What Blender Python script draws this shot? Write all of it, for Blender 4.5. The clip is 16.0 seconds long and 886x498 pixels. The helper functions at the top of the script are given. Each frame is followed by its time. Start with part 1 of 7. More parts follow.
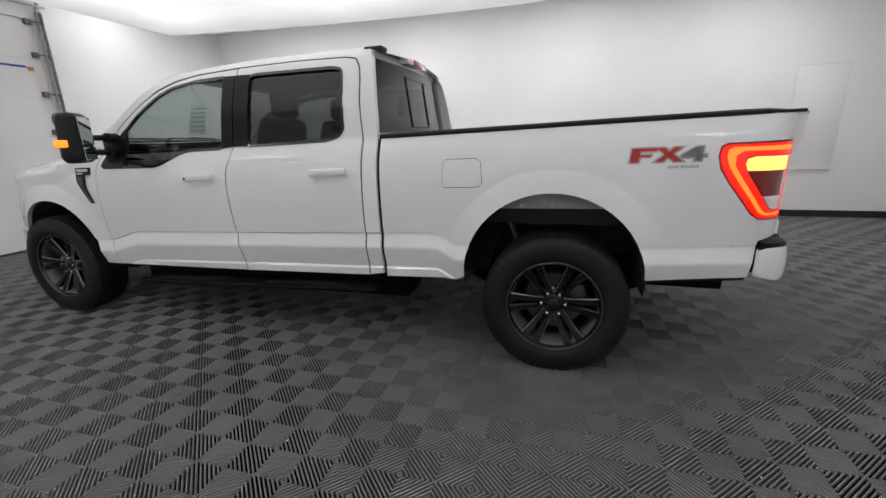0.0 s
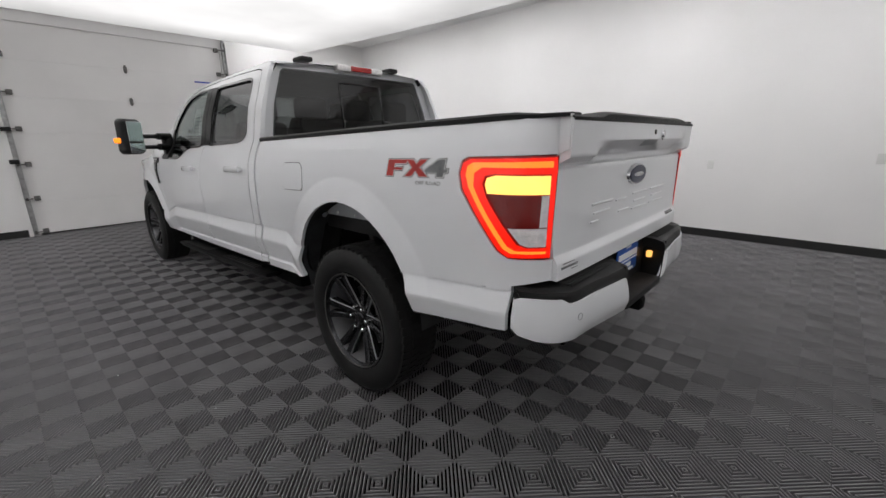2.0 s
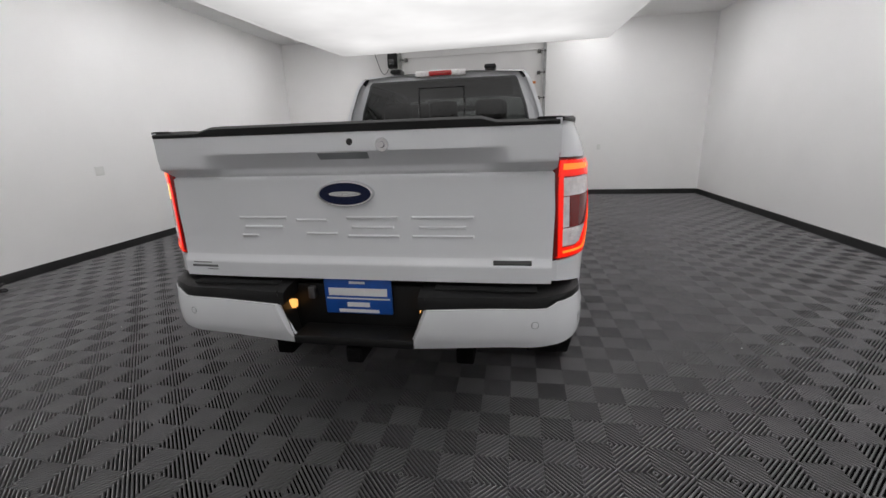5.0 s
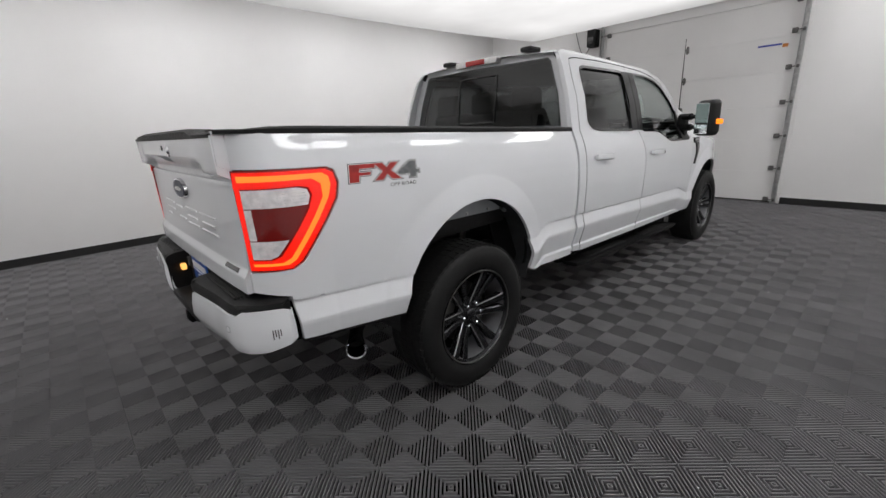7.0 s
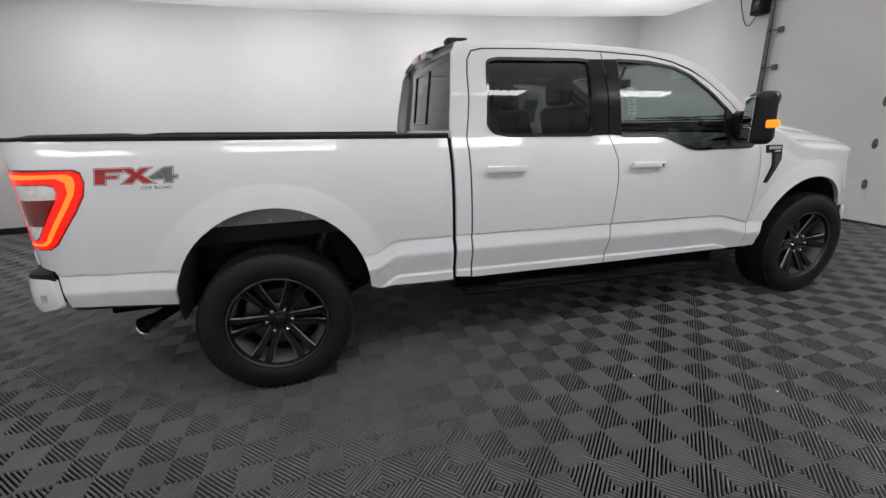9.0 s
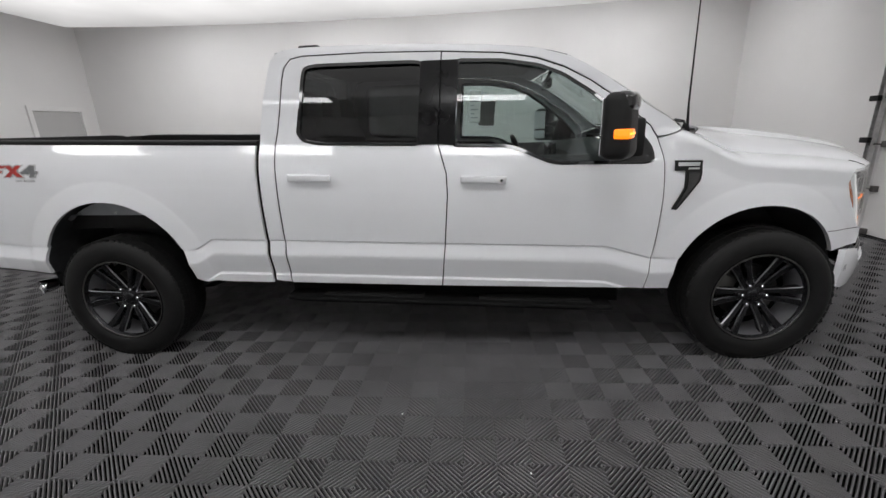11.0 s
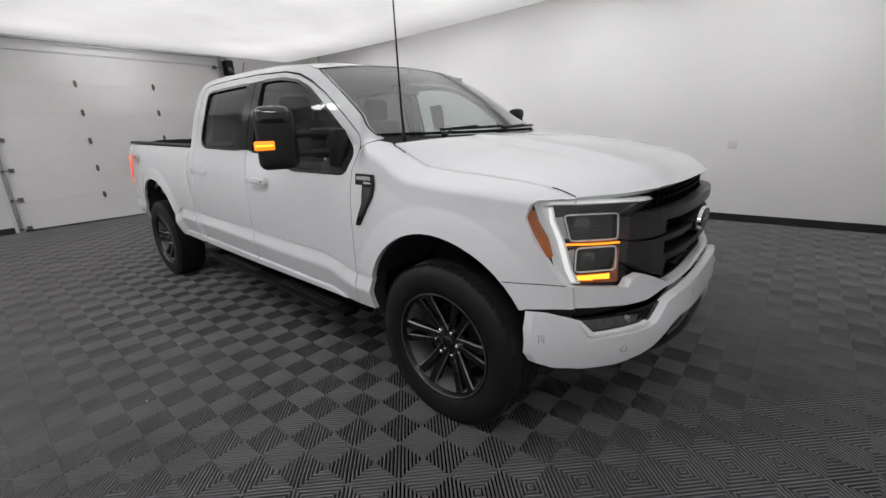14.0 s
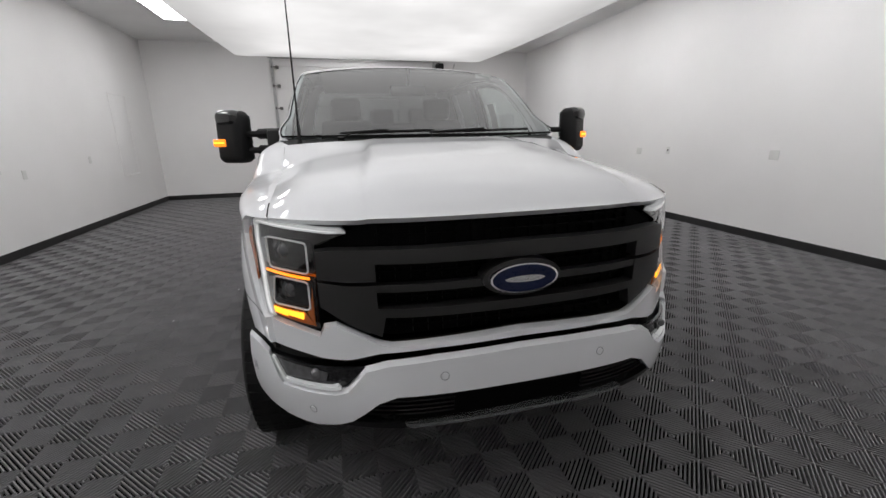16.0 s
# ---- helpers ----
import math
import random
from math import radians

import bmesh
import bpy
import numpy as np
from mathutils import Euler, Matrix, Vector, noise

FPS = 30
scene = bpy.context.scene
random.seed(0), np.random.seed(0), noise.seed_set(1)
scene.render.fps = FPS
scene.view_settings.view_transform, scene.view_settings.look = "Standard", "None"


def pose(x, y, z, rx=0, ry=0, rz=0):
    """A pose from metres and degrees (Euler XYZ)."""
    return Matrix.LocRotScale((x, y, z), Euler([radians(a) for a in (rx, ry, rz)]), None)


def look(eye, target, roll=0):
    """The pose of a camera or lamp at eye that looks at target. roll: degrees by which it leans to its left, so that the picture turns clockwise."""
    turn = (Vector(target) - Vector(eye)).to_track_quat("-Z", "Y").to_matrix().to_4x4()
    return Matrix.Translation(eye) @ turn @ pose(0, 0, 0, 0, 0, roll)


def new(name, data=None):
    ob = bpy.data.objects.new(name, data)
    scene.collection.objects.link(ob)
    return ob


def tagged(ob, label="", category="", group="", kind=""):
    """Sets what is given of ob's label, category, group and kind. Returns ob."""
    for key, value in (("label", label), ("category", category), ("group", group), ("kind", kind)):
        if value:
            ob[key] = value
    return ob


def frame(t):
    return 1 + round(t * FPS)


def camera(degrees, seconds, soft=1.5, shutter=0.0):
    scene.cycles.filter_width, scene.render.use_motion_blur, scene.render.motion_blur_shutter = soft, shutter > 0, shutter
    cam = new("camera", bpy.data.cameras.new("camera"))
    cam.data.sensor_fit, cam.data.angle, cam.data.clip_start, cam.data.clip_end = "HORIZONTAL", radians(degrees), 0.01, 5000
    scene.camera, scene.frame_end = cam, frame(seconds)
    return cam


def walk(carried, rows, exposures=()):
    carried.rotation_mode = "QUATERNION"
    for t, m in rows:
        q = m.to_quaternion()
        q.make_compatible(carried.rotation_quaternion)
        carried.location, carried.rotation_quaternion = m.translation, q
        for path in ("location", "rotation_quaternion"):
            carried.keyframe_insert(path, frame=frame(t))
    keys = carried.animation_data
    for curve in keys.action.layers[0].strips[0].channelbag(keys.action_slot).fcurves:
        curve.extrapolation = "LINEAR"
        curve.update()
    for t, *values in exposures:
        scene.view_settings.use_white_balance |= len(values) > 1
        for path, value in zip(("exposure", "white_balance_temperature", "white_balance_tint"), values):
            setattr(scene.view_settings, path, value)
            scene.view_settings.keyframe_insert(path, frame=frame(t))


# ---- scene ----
cam = camera(94.5, 16.0)
PATH = [
    (0, (-3.253, -0.018, 1.362), (-1.402, 0.527, 0.837), -1.6),
    (0.5, (-3.090, -0.497, 1.363), (-1.314, 0.262, 0.843), -1.9),
    (1, (-2.827, -0.986, 1.359), (-1.154, -0.017, 0.847), -1.6),
    (1.5, (-2.529, -1.413, 1.365), (-0.955, -0.291, 0.852), -1.2),
    (2, (-2.166, -1.787, 1.366), (-0.752, -0.471, 0.848), -0.7),
    (2.5, (-1.788, -2.090, 1.376), (-0.576, -0.590, 0.845), -0.9),
    (3, (-1.326, -2.348, 1.381), (-0.432, -0.642, 0.844), -1.7),
    (3.5, (-0.875, -2.501, 1.384), (-0.294, -0.665, 0.844), -1.7),
    (4, (-0.385, -2.643, 1.390), (-0.123, -0.696, 0.848), -1.8),
    (4.5, (0.135, -2.680, 1.397), (0.083, -0.710, 0.851), -1.9),
    (5, (0.655, -2.625, 1.403), (0.302, -0.698, 0.855), -2.0),
    (5.5, (1.155, -2.460, 1.411), (0.513, -0.640, 0.857), -2.1),
    (6, (1.618, -2.220, 1.413), (0.679, -0.545, 0.858), -2.3),
    (6.5, (2.013, -1.954, 1.420), (0.795, -0.468, 0.863), -2.7),
    (7, (2.404, -1.537, 1.420), (0.989, -0.241, 0.856), -2.6),
    (7.5, (2.683, -1.147, 1.416), (1.156, 0.016, 0.853), -2.5),
    (8, (2.949, -0.668, 1.420), (1.293, 0.299, 0.853), -2.0),
    (8.5, (3.118, -0.231, 1.423), (1.354, 0.520, 0.854), -1.7),
    (9, (3.241, 0.343, 1.440), (1.397, 0.854, 0.858), -2.1),
    (9.5, (3.335, 0.865, 1.444), (1.455, 1.203, 0.859), -2.2),
    (10, (3.378, 1.345, 1.442), (1.462, 1.520, 0.860), -2.1),
    (10.5, (3.375, 1.830, 1.439), (1.450, 1.845, 0.861), -2.1),
    (11, (3.335, 2.320, 1.435), (1.418, 2.170, 0.861), -2.0),
    (11.5, (3.266, 2.806, 1.430), (1.375, 2.487, 0.861), -2.0),
    (12, (3.160, 3.357, 1.420), (1.306, 2.872, 0.853), -2.0),
    (12.5, (3.040, 3.848, 1.388), (1.222, 3.203, 0.852), -1.9),
    (13, (2.854, 4.356, 1.399), (1.121, 3.517, 0.857), -2.2),
    (13.5, (2.636, 4.762, 1.433), (0.994, 3.775, 0.859), -2.7),
    (14, (2.313, 5.186, 1.403), (0.861, 3.925, 0.855), -2.5),
    (14.5, (1.966, 5.473, 1.396), (0.742, 3.985, 0.861), -1.5),
    (15, (1.500, 5.747, 1.393), (0.539, 4.078, 0.853), -1.3),
    (15.5, (1.079, 5.905, 1.395), (0.334, 4.129, 0.855), -1.5),
    (16, (0.565, 6.017, 1.397), (0.084, 4.151, 0.862), -1.0),
]
walk(cam, [(t, look(eye, target, roll)) for t, eye, target, roll in PATH],
     exposures=[(0, 0.94), (1.5, 0.90), (3, 0.82), (4.5, 0.76), (12.5, 0.75), (14.25, 0.71), (16, 0.78)])

# ---------------------------------------------------------------- light
world = bpy.data.worlds.new("world")
scene.world = world
world.use_nodes = True
world.node_tree.nodes["Background"].inputs[0].default_value = (0.9, 0.95, 1.0, 1)
world.node_tree.nodes["Background"].inputs[1].default_value = 0.02
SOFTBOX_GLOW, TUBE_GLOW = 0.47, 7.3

# ---------------------------------------------------------------- materials


def nodes_of(name):
    m = bpy.data.materials.new(name)
    m.use_nodes = True
    nt = m.node_tree
    return m, nt, nt.nodes["Principled BSDF"]


def material(name, colour, rough=0.5, metal=0.0, coat=0.0, vary=0.06, scale=6.0, bump=0.0, fine=180.0, ior=1.5, spec=0.5):
    """A surface with soft large-scale variation in tone and gloss, and a fine grain."""
    m, nt, b = nodes_of(name)
    geo = nt.nodes.new("ShaderNodeNewGeometry")
    big = nt.nodes.new("ShaderNodeTexNoise")
    big.inputs["Scale"].default_value, big.inputs["Detail"].default_value = scale, 4
    nt.links.new(geo.outputs["Position"], big.inputs["Vector"])
    small = nt.nodes.new("ShaderNodeTexNoise")
    small.inputs["Scale"].default_value, small.inputs["Detail"].default_value = fine, 2
    nt.links.new(geo.outputs["Position"], small.inputs["Vector"])
    ramp = nt.nodes.new("ShaderNodeMapRange")
    ramp.inputs[1].default_value, ramp.inputs[2].default_value = 0.3, 0.7
    ramp.inputs[3].default_value, ramp.inputs[4].default_value = 1 - vary, 1 + vary
    nt.links.new(big.outputs["Fac"], ramp.inputs[0])
    mul = nt.nodes.new("ShaderNodeVectorMath")
    mul.operation = "SCALE"
    mul.inputs[0].default_value = colour
    nt.links.new(ramp.outputs[0], mul.inputs["Scale"])
    nt.links.new(mul.outputs[0], b.inputs["Base Color"])
    rr = nt.nodes.new("ShaderNodeMapRange")
    rr.inputs[1].default_value, rr.inputs[2].default_value = 0.3, 0.7
    rr.inputs[3].default_value, rr.inputs[4].default_value = max(0.01, rough * 0.88), min(1, rough * 1.12)
    nt.links.new(small.outputs["Fac"], rr.inputs[0])
    nt.links.new(rr.outputs[0], b.inputs["Roughness"])
    b.inputs["Metallic"].default_value = metal
    b.inputs["IOR"].default_value = ior
    b.inputs["Specular IOR Level"].default_value = spec
    b.inputs["Coat Weight"].default_value = coat
    b.inputs["Coat Roughness"].default_value = 0.02
    if bump:
        bm_ = nt.nodes.new("ShaderNodeBump")
        bm_.inputs["Strength"].default_value, bm_.inputs["Distance"].default_value = bump, 0.002
        nt.links.new(small.outputs["Fac"], bm_.inputs["Height"])
        nt.links.new(bm_.outputs[0], b.inputs["Normal"])
    return m


def glowing(name, colour, strength, base=(0.5, 0.5, 0.5), rough=0.3, coat=0.6):
    m, nt, b = nodes_of(name)
    b.inputs["Base Color"].default_value = (*base, 1)
    b.inputs["Roughness"].default_value = rough
    b.inputs["Coat Weight"].default_value = coat
    b.inputs["Emission Color"].default_value = (*colour, 1)
    b.inputs["Emission Strength"].default_value = strength
    return m


def glass(name, tint, mirror=0.06):
    """Sheet glass: tinted straight-through light with a reflection on top that grows towards grazing angles."""
    m = bpy.data.materials.new(name)
    m.use_nodes = True
    nt = m.node_tree
    nt.nodes.clear()
    out = nt.nodes.new("ShaderNodeOutputMaterial")
    mix = nt.nodes.new("ShaderNodeMixShader")
    clear = nt.nodes.new("ShaderNodeBsdfTransparent")
    clear.inputs[0].default_value = (*tint, 1)
    gloss = nt.nodes.new("ShaderNodeBsdfGlossy")
    gloss.inputs["Roughness"].default_value = 0.0
    lw = nt.nodes.new("ShaderNodeLayerWeight")
    lw.inputs[0].default_value = 0.5
    power = nt.nodes.new("ShaderNodeMath")
    power.operation = "POWER"
    power.inputs[1].default_value = 4.5
    nt.links.new(lw.outputs["Facing"], power.inputs[0])
    lift = nt.nodes.new("ShaderNodeMapRange")
    lift.inputs[3].default_value, lift.inputs[4].default_value = mirror, 1.0
    nt.links.new(power.outputs[0], lift.inputs[0])
    nt.links.new(lift.outputs[0], mix.inputs[0])
    nt.links.new(clear.outputs[0], mix.inputs[1])
    nt.links.new(gloss.outputs[0], mix.inputs[2])
    nt.links.new(mix.outputs[0], out.inputs[0])
    return m


PAINT = material("white_gloss_paint", (0.80, 0.812, 0.832), 0.5, coat=1.0, vary=0.012, scale=2.0, fine=900, spec=0.05)
PAINT.node_tree.nodes["Principled BSDF"].inputs["Coat IOR"].default_value = 1.48
BLACK_PLASTIC = material("black_textured_plastic", (0.007, 0.007, 0.0072), 0.52, spec=0.32, vary=0.2, scale=9, bump=0.35, fine=420)
GREY_PLASTIC = material("charcoal_grille_plastic", (0.019, 0.0187, 0.0184), 0.40, spec=0.45, vary=0.15, scale=7, bump=0.15, fine=500)
GLOSS_BLACK = material("gloss_black", (0.008, 0.008, 0.009), 0.08, coat=0.5, vary=0.1)
PILLAR_BLACK = material("satin_black_pillar_film", (0.006, 0.006, 0.0065), 0.22, vary=0.1, spec=0.22)
# Near black for underbody parts; in gaps it stands in for shade.
DARK = material("dark_underbody_and_gap_shade", (0.003, 0.003, 0.003), 0.85, spec=0.15, vary=0.4, scale=5)
LINER_DARK = material("dark_felt_liner", (0.03, 0.031, 0.033), 0.85, vary=0.25, scale=14, bump=0.4, fine=240)
LINER_GREY = material("grey_primer_inner_panel", (0.30, 0.315, 0.33), 0.55, vary=0.15, scale=5, bump=0.2)
RUBBER = material("tyre_rubber", (0.006, 0.006, 0.0059), 0.62, vary=0.25, scale=11, bump=0.25, fine=300, spec=0.35)
RIM = material("dark_machined_alloy", (0.034, 0.034, 0.037), 0.26, metal=0.8, vary=0.1)
RIM_BRIGHT = material("machined_spoke_edge", (0.20, 0.20, 0.205), 0.3, metal=0.55, vary=0.12)
RIM_BARREL = material("rim_barrel_metal", (0.30, 0.30, 0.31), 0.35, metal=0.6, vary=0.15)
CHROME = material("chrome", (0.75, 0.75, 0.77), 0.08, metal=1.0, vary=0.03)
STEP_BLACK = material("black_step_rubber", (0.006, 0.006, 0.006), 0.6, spec=0.12, vary=0.2, scale=12, bump=0.3, fine=300)
STEEL = material("galvanised_steel", (0.5, 0.5, 0.5), 0.42, metal=0.6, vary=0.18, scale=18)
HINGE = material("worn_dark_steel", (0.16, 0.155, 0.15), 0.5, metal=0.5, vary=0.3, scale=30)
CAST = material("brake_steel", (0.09, 0.088, 0.085), 0.45, metal=0.8, vary=0.2)
LEATHER = material("black_leather", (0.02, 0.019, 0.019), 0.5, vary=0.2, bump=0.4, fine=260)
TRIM_GREY = material("grey_cabin_trim", (0.06, 0.06, 0.062), 0.65, vary=0.12, bump=0.3, fine=320)
HEADLINER = material("light_headliner_cloth", (0.45, 0.45, 0.44), 0.9, vary=0.06, bump=0.3, fine=500)
WALL = material("white_wall_paint", (0.80, 0.79, 0.784), 0.55, vary=0.022, scale=1.1, bump=0.18, fine=90)
CEILING = material("white_ceiling_paint", (0.84, 0.835, 0.83), 0.8, vary=0.03, scale=1.4, bump=0.15, fine=60)
DOOR_WHITE = material("white_sectional_door_skin", (0.80, 0.79, 0.782), 0.45, vary=0.03, scale=1.6, bump=0.2, fine=140)
DOOR_GREY = material("pale_grey_door_paint", (0.50, 0.495, 0.49), 0.45, vary=0.03, scale=1.6, bump=0.2, fine=140)
BASEBOARD = material("black_vinyl_baseboard", (0.015, 0.015, 0.015), 0.5, vary=0.25, scale=4)
TILE = material("charcoal_ribbed_floor_tile", (0.136, 0.1335, 0.1375), 0.5, vary=0.14, scale=2.2, bump=0.3, fine=220)
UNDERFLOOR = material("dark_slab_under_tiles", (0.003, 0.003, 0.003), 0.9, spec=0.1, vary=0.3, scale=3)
SOFTBOX = glowing("lit_white_fabric", (1.0, 0.985, 0.98), SOFTBOX_GLOW, (0.45, 0.45, 0.45), 0.9, 0.0)
_nt = SOFTBOX.node_tree
_noise = _nt.nodes.new("ShaderNodeTexNoise")
_noise.inputs["Scale"].default_value, _noise.inputs["Detail"].default_value = 0.9, 3
_geo = _nt.nodes.new("ShaderNodeNewGeometry")
_rng = _nt.nodes.new("ShaderNodeMapRange")
_rng.inputs[1].default_value, _rng.inputs[2].default_value = 0.3, 0.7
_rng.inputs[3].default_value, _rng.inputs[4].default_value = SOFTBOX_GLOW * 0.88, SOFTBOX_GLOW * 1.12
_nt.links.new(_geo.outputs["Position"], _noise.inputs["Vector"])
_nt.links.new(_noise.outputs["Fac"], _rng.inputs[0])
_sep = _nt.nodes.new("ShaderNodeSeparateXYZ")
_nt.links.new(_geo.outputs["Position"], _sep.inputs[0])


def _edge_fall(socket, middle, half):
    """1 inside the fabric, falling off over its outer 1.3 m."""
    sub = _nt.nodes.new("ShaderNodeMath")
    sub.operation = "SUBTRACT"
    sub.inputs[1].default_value = middle
    _nt.links.new(socket, sub.inputs[0])
    ab = _nt.nodes.new("ShaderNodeMath")
    ab.operation = "ABSOLUTE"
    _nt.links.new(sub.outputs[0], ab.inputs[0])
    mr = _nt.nodes.new("ShaderNodeMapRange")
    mr.interpolation_type = "SMOOTHSTEP"
    mr.inputs[1].default_value, mr.inputs[2].default_value = half - 1.3, half
    mr.inputs[3].default_value, mr.inputs[4].default_value = 1.0, 0.52
    _nt.links.new(ab.outputs[0], mr.inputs[0])
    return mr.outputs[0]


_fall = _nt.nodes.new("ShaderNodeMath")
_fall.operation = "MINIMUM"
_nt.links.new(_edge_fall(_sep.outputs[0], -0.265, 2.685), _fall.inputs[0])
_nt.links.new(_edge_fall(_sep.outputs[1], 1.2, 4.82), _fall.inputs[1])
_both = _nt.nodes.new("ShaderNodeMath")
_both.operation = "MULTIPLY"
_nt.links.new(_rng.outputs[0], _both.inputs[0])
_nt.links.new(_fall.outputs[0], _both.inputs[1])
_nt.links.new(_both.outputs[0], _nt.nodes["Principled BSDF"].inputs["Emission Strength"])
SKIRT = glowing("lit_fabric_side", (1.0, 0.985, 0.98), 0.5, (0.45, 0.45, 0.45), 0.9, 0.0)
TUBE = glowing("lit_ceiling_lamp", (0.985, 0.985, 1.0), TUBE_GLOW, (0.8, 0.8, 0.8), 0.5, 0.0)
TAIL_RED = glowing("lit_red_lens", (1.0, 0.012, 0.002), 0.5, (0.3, 0.004, 0.002), 0.2, 0.25)
TAIL_CORE = glowing("bright_red_light_core", (1.0, 0.13, 0.012), 1.3, (0.4, 0.01, 0.004), 0.25, 0.2)
TAIL_DEEP = glowing("dark_red_lens", (0.5, 0.0, 0.0), 0.02, (0.16, 0.005, 0.004), 0.1)
TURN_ON = glowing("lit_yellow_turn_lens", (1.0, 0.50, 0.06), 1.0, (0.7, 0.5, 0.3), 0.2)
FOG_GLASS = material("smoked_lens", (0.10, 0.10, 0.105), 0.12, coat=1.0, vary=0.2, scale=40)
CLEAR_LENS = material("clear_ribbed_lens", (0.86, 0.83, 0.83), 0.15, coat=1.0, vary=0.15, scale=40)
AMBER_ON = glowing("lit_amber_lens", (1.0, 0.36, 0.02), 1.9, (0.6, 0.2, 0.02), 0.15)
AMBER_DIM = glowing("lit_amber_strip", (1.0, 0.22, 0.01), 1.6, (0.6, 0.2, 0.02), 0.15)
AMBER = material("amber_reflector", (0.42, 0.11, 0.02), 0.2, coat=0.8, vary=0.1, scale=30)
MARKER = glowing("lit_orange_marker", (1.0, 0.20, 0.006), 1.0, (0.5, 0.14, 0.01), 0.2)
PLATE_GLOW = glowing("warm_plate_lamp", (1.0, 0.45, 0.10), 0.8, (0.5, 0.35, 0.2), 0.2)
MESH_BLACK = material("black_grille_mesh", (0.001, 0.001, 0.001), 0.7, vary=0.2, spec=0.08)
# Silver bezel with a faint glow added to brighten it.
BEZEL = glowing("silver_bezel_added_glow", (1.0, 1.0, 1.0), 0.06, (0.42, 0.42, 0.42), 0.25)
DRL = glowing("lit_white_light_guide", (1.0, 1.0, 1.0), 0.09, (0.55, 0.57, 0.57), 0.2)
DRL_CORE = glowing("bright_white_light_core", (1.0, 1.0, 1.0), 0.40, (0.6, 0.6, 0.6), 0.2)
SATIN_SILVER = material("satin_silver_trim", (0.62, 0.63, 0.64), 0.22, metal=0.9, vary=0.05)
BLUE_OVAL = material("dark_blue_enamel", (0.004, 0.009, 0.042), 0.3, spec=0.3, vary=0.1)
PLATE_BLUE = material("blue_plate_print", (0.01, 0.09, 0.42), 0.35, vary=0.1, scale=20)
WHITE_PRINT = material("white_print", (0.8, 0.8, 0.8), 0.4, vary=0.05)
DECAL_RED = material("red_decal_vinyl", (0.42, 0.025, 0.02), 0.35, vary=0.25, scale=28)
DECAL_GREY = material("grey_decal_vinyl", (0.14, 0.145, 0.15), 0.35, vary=0.35, scale=28)
DECAL_BLACK = material("black_decal_vinyl", (0.02, 0.02, 0.02), 0.35, vary=0.1)
YELLOW = material("yellow_strap", (0.55, 0.48, 0.02), 0.6, vary=0.2, scale=25)
LABEL_BLUE = material("blue_label_print", (0.05, 0.08, 0.4), 0.5, vary=0.1)
ORANGE = material("orange_label_print", (0.6, 0.22, 0.05), 0.5, vary=0.1)
PAPER = material("white_paper_sheet", (0.72, 0.73, 0.72), 0.7, vary=0.04, scale=30)
PLASTIC_WHITE = material("white_plastic", (0.68, 0.68, 0.66), 0.4, vary=0.03)
GLASS_DARK = glass("privacy_glass", (0.15, 0.16, 0.16), 0.06)
GLASS_SIDE = glass("green_tinted_side_glass", (0.56, 0.63, 0.61), 0.06)
GLASS_WIND = glass("clear_windscreen_glass", (0.76, 0.82, 0.81), 0.19)
GLASS_LAMP = glass("clear_lamp_cover", (0.9, 0.9, 0.9))
MIRROR = material("mirror_glass", (0.75, 0.78, 0.8), 0.02, metal=1.0, vary=0.02)

# ---------------------------------------------------------------- mesh helpers


def finish(ob, bm, mats, smooth=True):
    for f in bm.faces:
        f.smooth = smooth
    bm.to_mesh(ob.data)
    bm.free()
    for m in mats:
        ob.data.materials.append(m)
    return ob


def part(name, bm, mat, parent, label="", smooth=True, angle=35):
    """Links a bmesh as one mesh under a thing or part."""
    ob = new(name, bpy.data.meshes.new(name))
    bmesh.ops.recalc_face_normals(bm, faces=bm.faces) if smooth == "fix" else None
    finish(ob, bm, mat if isinstance(mat, (list, tuple)) else [mat], bool(smooth))
    if smooth:
        sharp_by_angle(ob.data, angle)
    ob.parent = parent
    if label:
        tagged(ob, label)
    return ob


def sharp_by_angle(me, angle):
    bm = bmesh.new()
    bm.from_mesh(me)
    lim = radians(angle)
    for e in bm.edges:
        if len(e.link_faces) == 2:
            e.smooth = e.calc_face_angle(0) < lim
    bm.to_mesh(me)
    bm.free()


def box(bm, x0, x1, y0, y1, z0, z1, bevel=0.0, m=None, seg=2):
    r = bmesh.ops.create_cube(bm, size=1)
    vs = r["verts"]
    for v in vs:
        v.co = Vector(((x0 + x1) / 2 + v.co.x * (x1 - x0), (y0 + y1) / 2 + v.co.y * (y1 - y0), (z0 + z1) / 2 + v.co.z * (z1 - z0)))
    if bevel:
        es = list({e for v in vs for e in v.link_edges})
        r2 = bmesh.ops.bevel(bm, geom=es, offset=bevel, segments=seg, affect="EDGES", profile=0.5)
        vs = list({v for f in r2["faces"] for v in f.verts} | {v for v in vs if v.is_valid})
    if m is not None:
        for v in vs:
            v.co = m @ v.co
    return vs


def new_box(*a, **k):
    bm = bmesh.new()
    box(bm, *a, **k)
    return bm


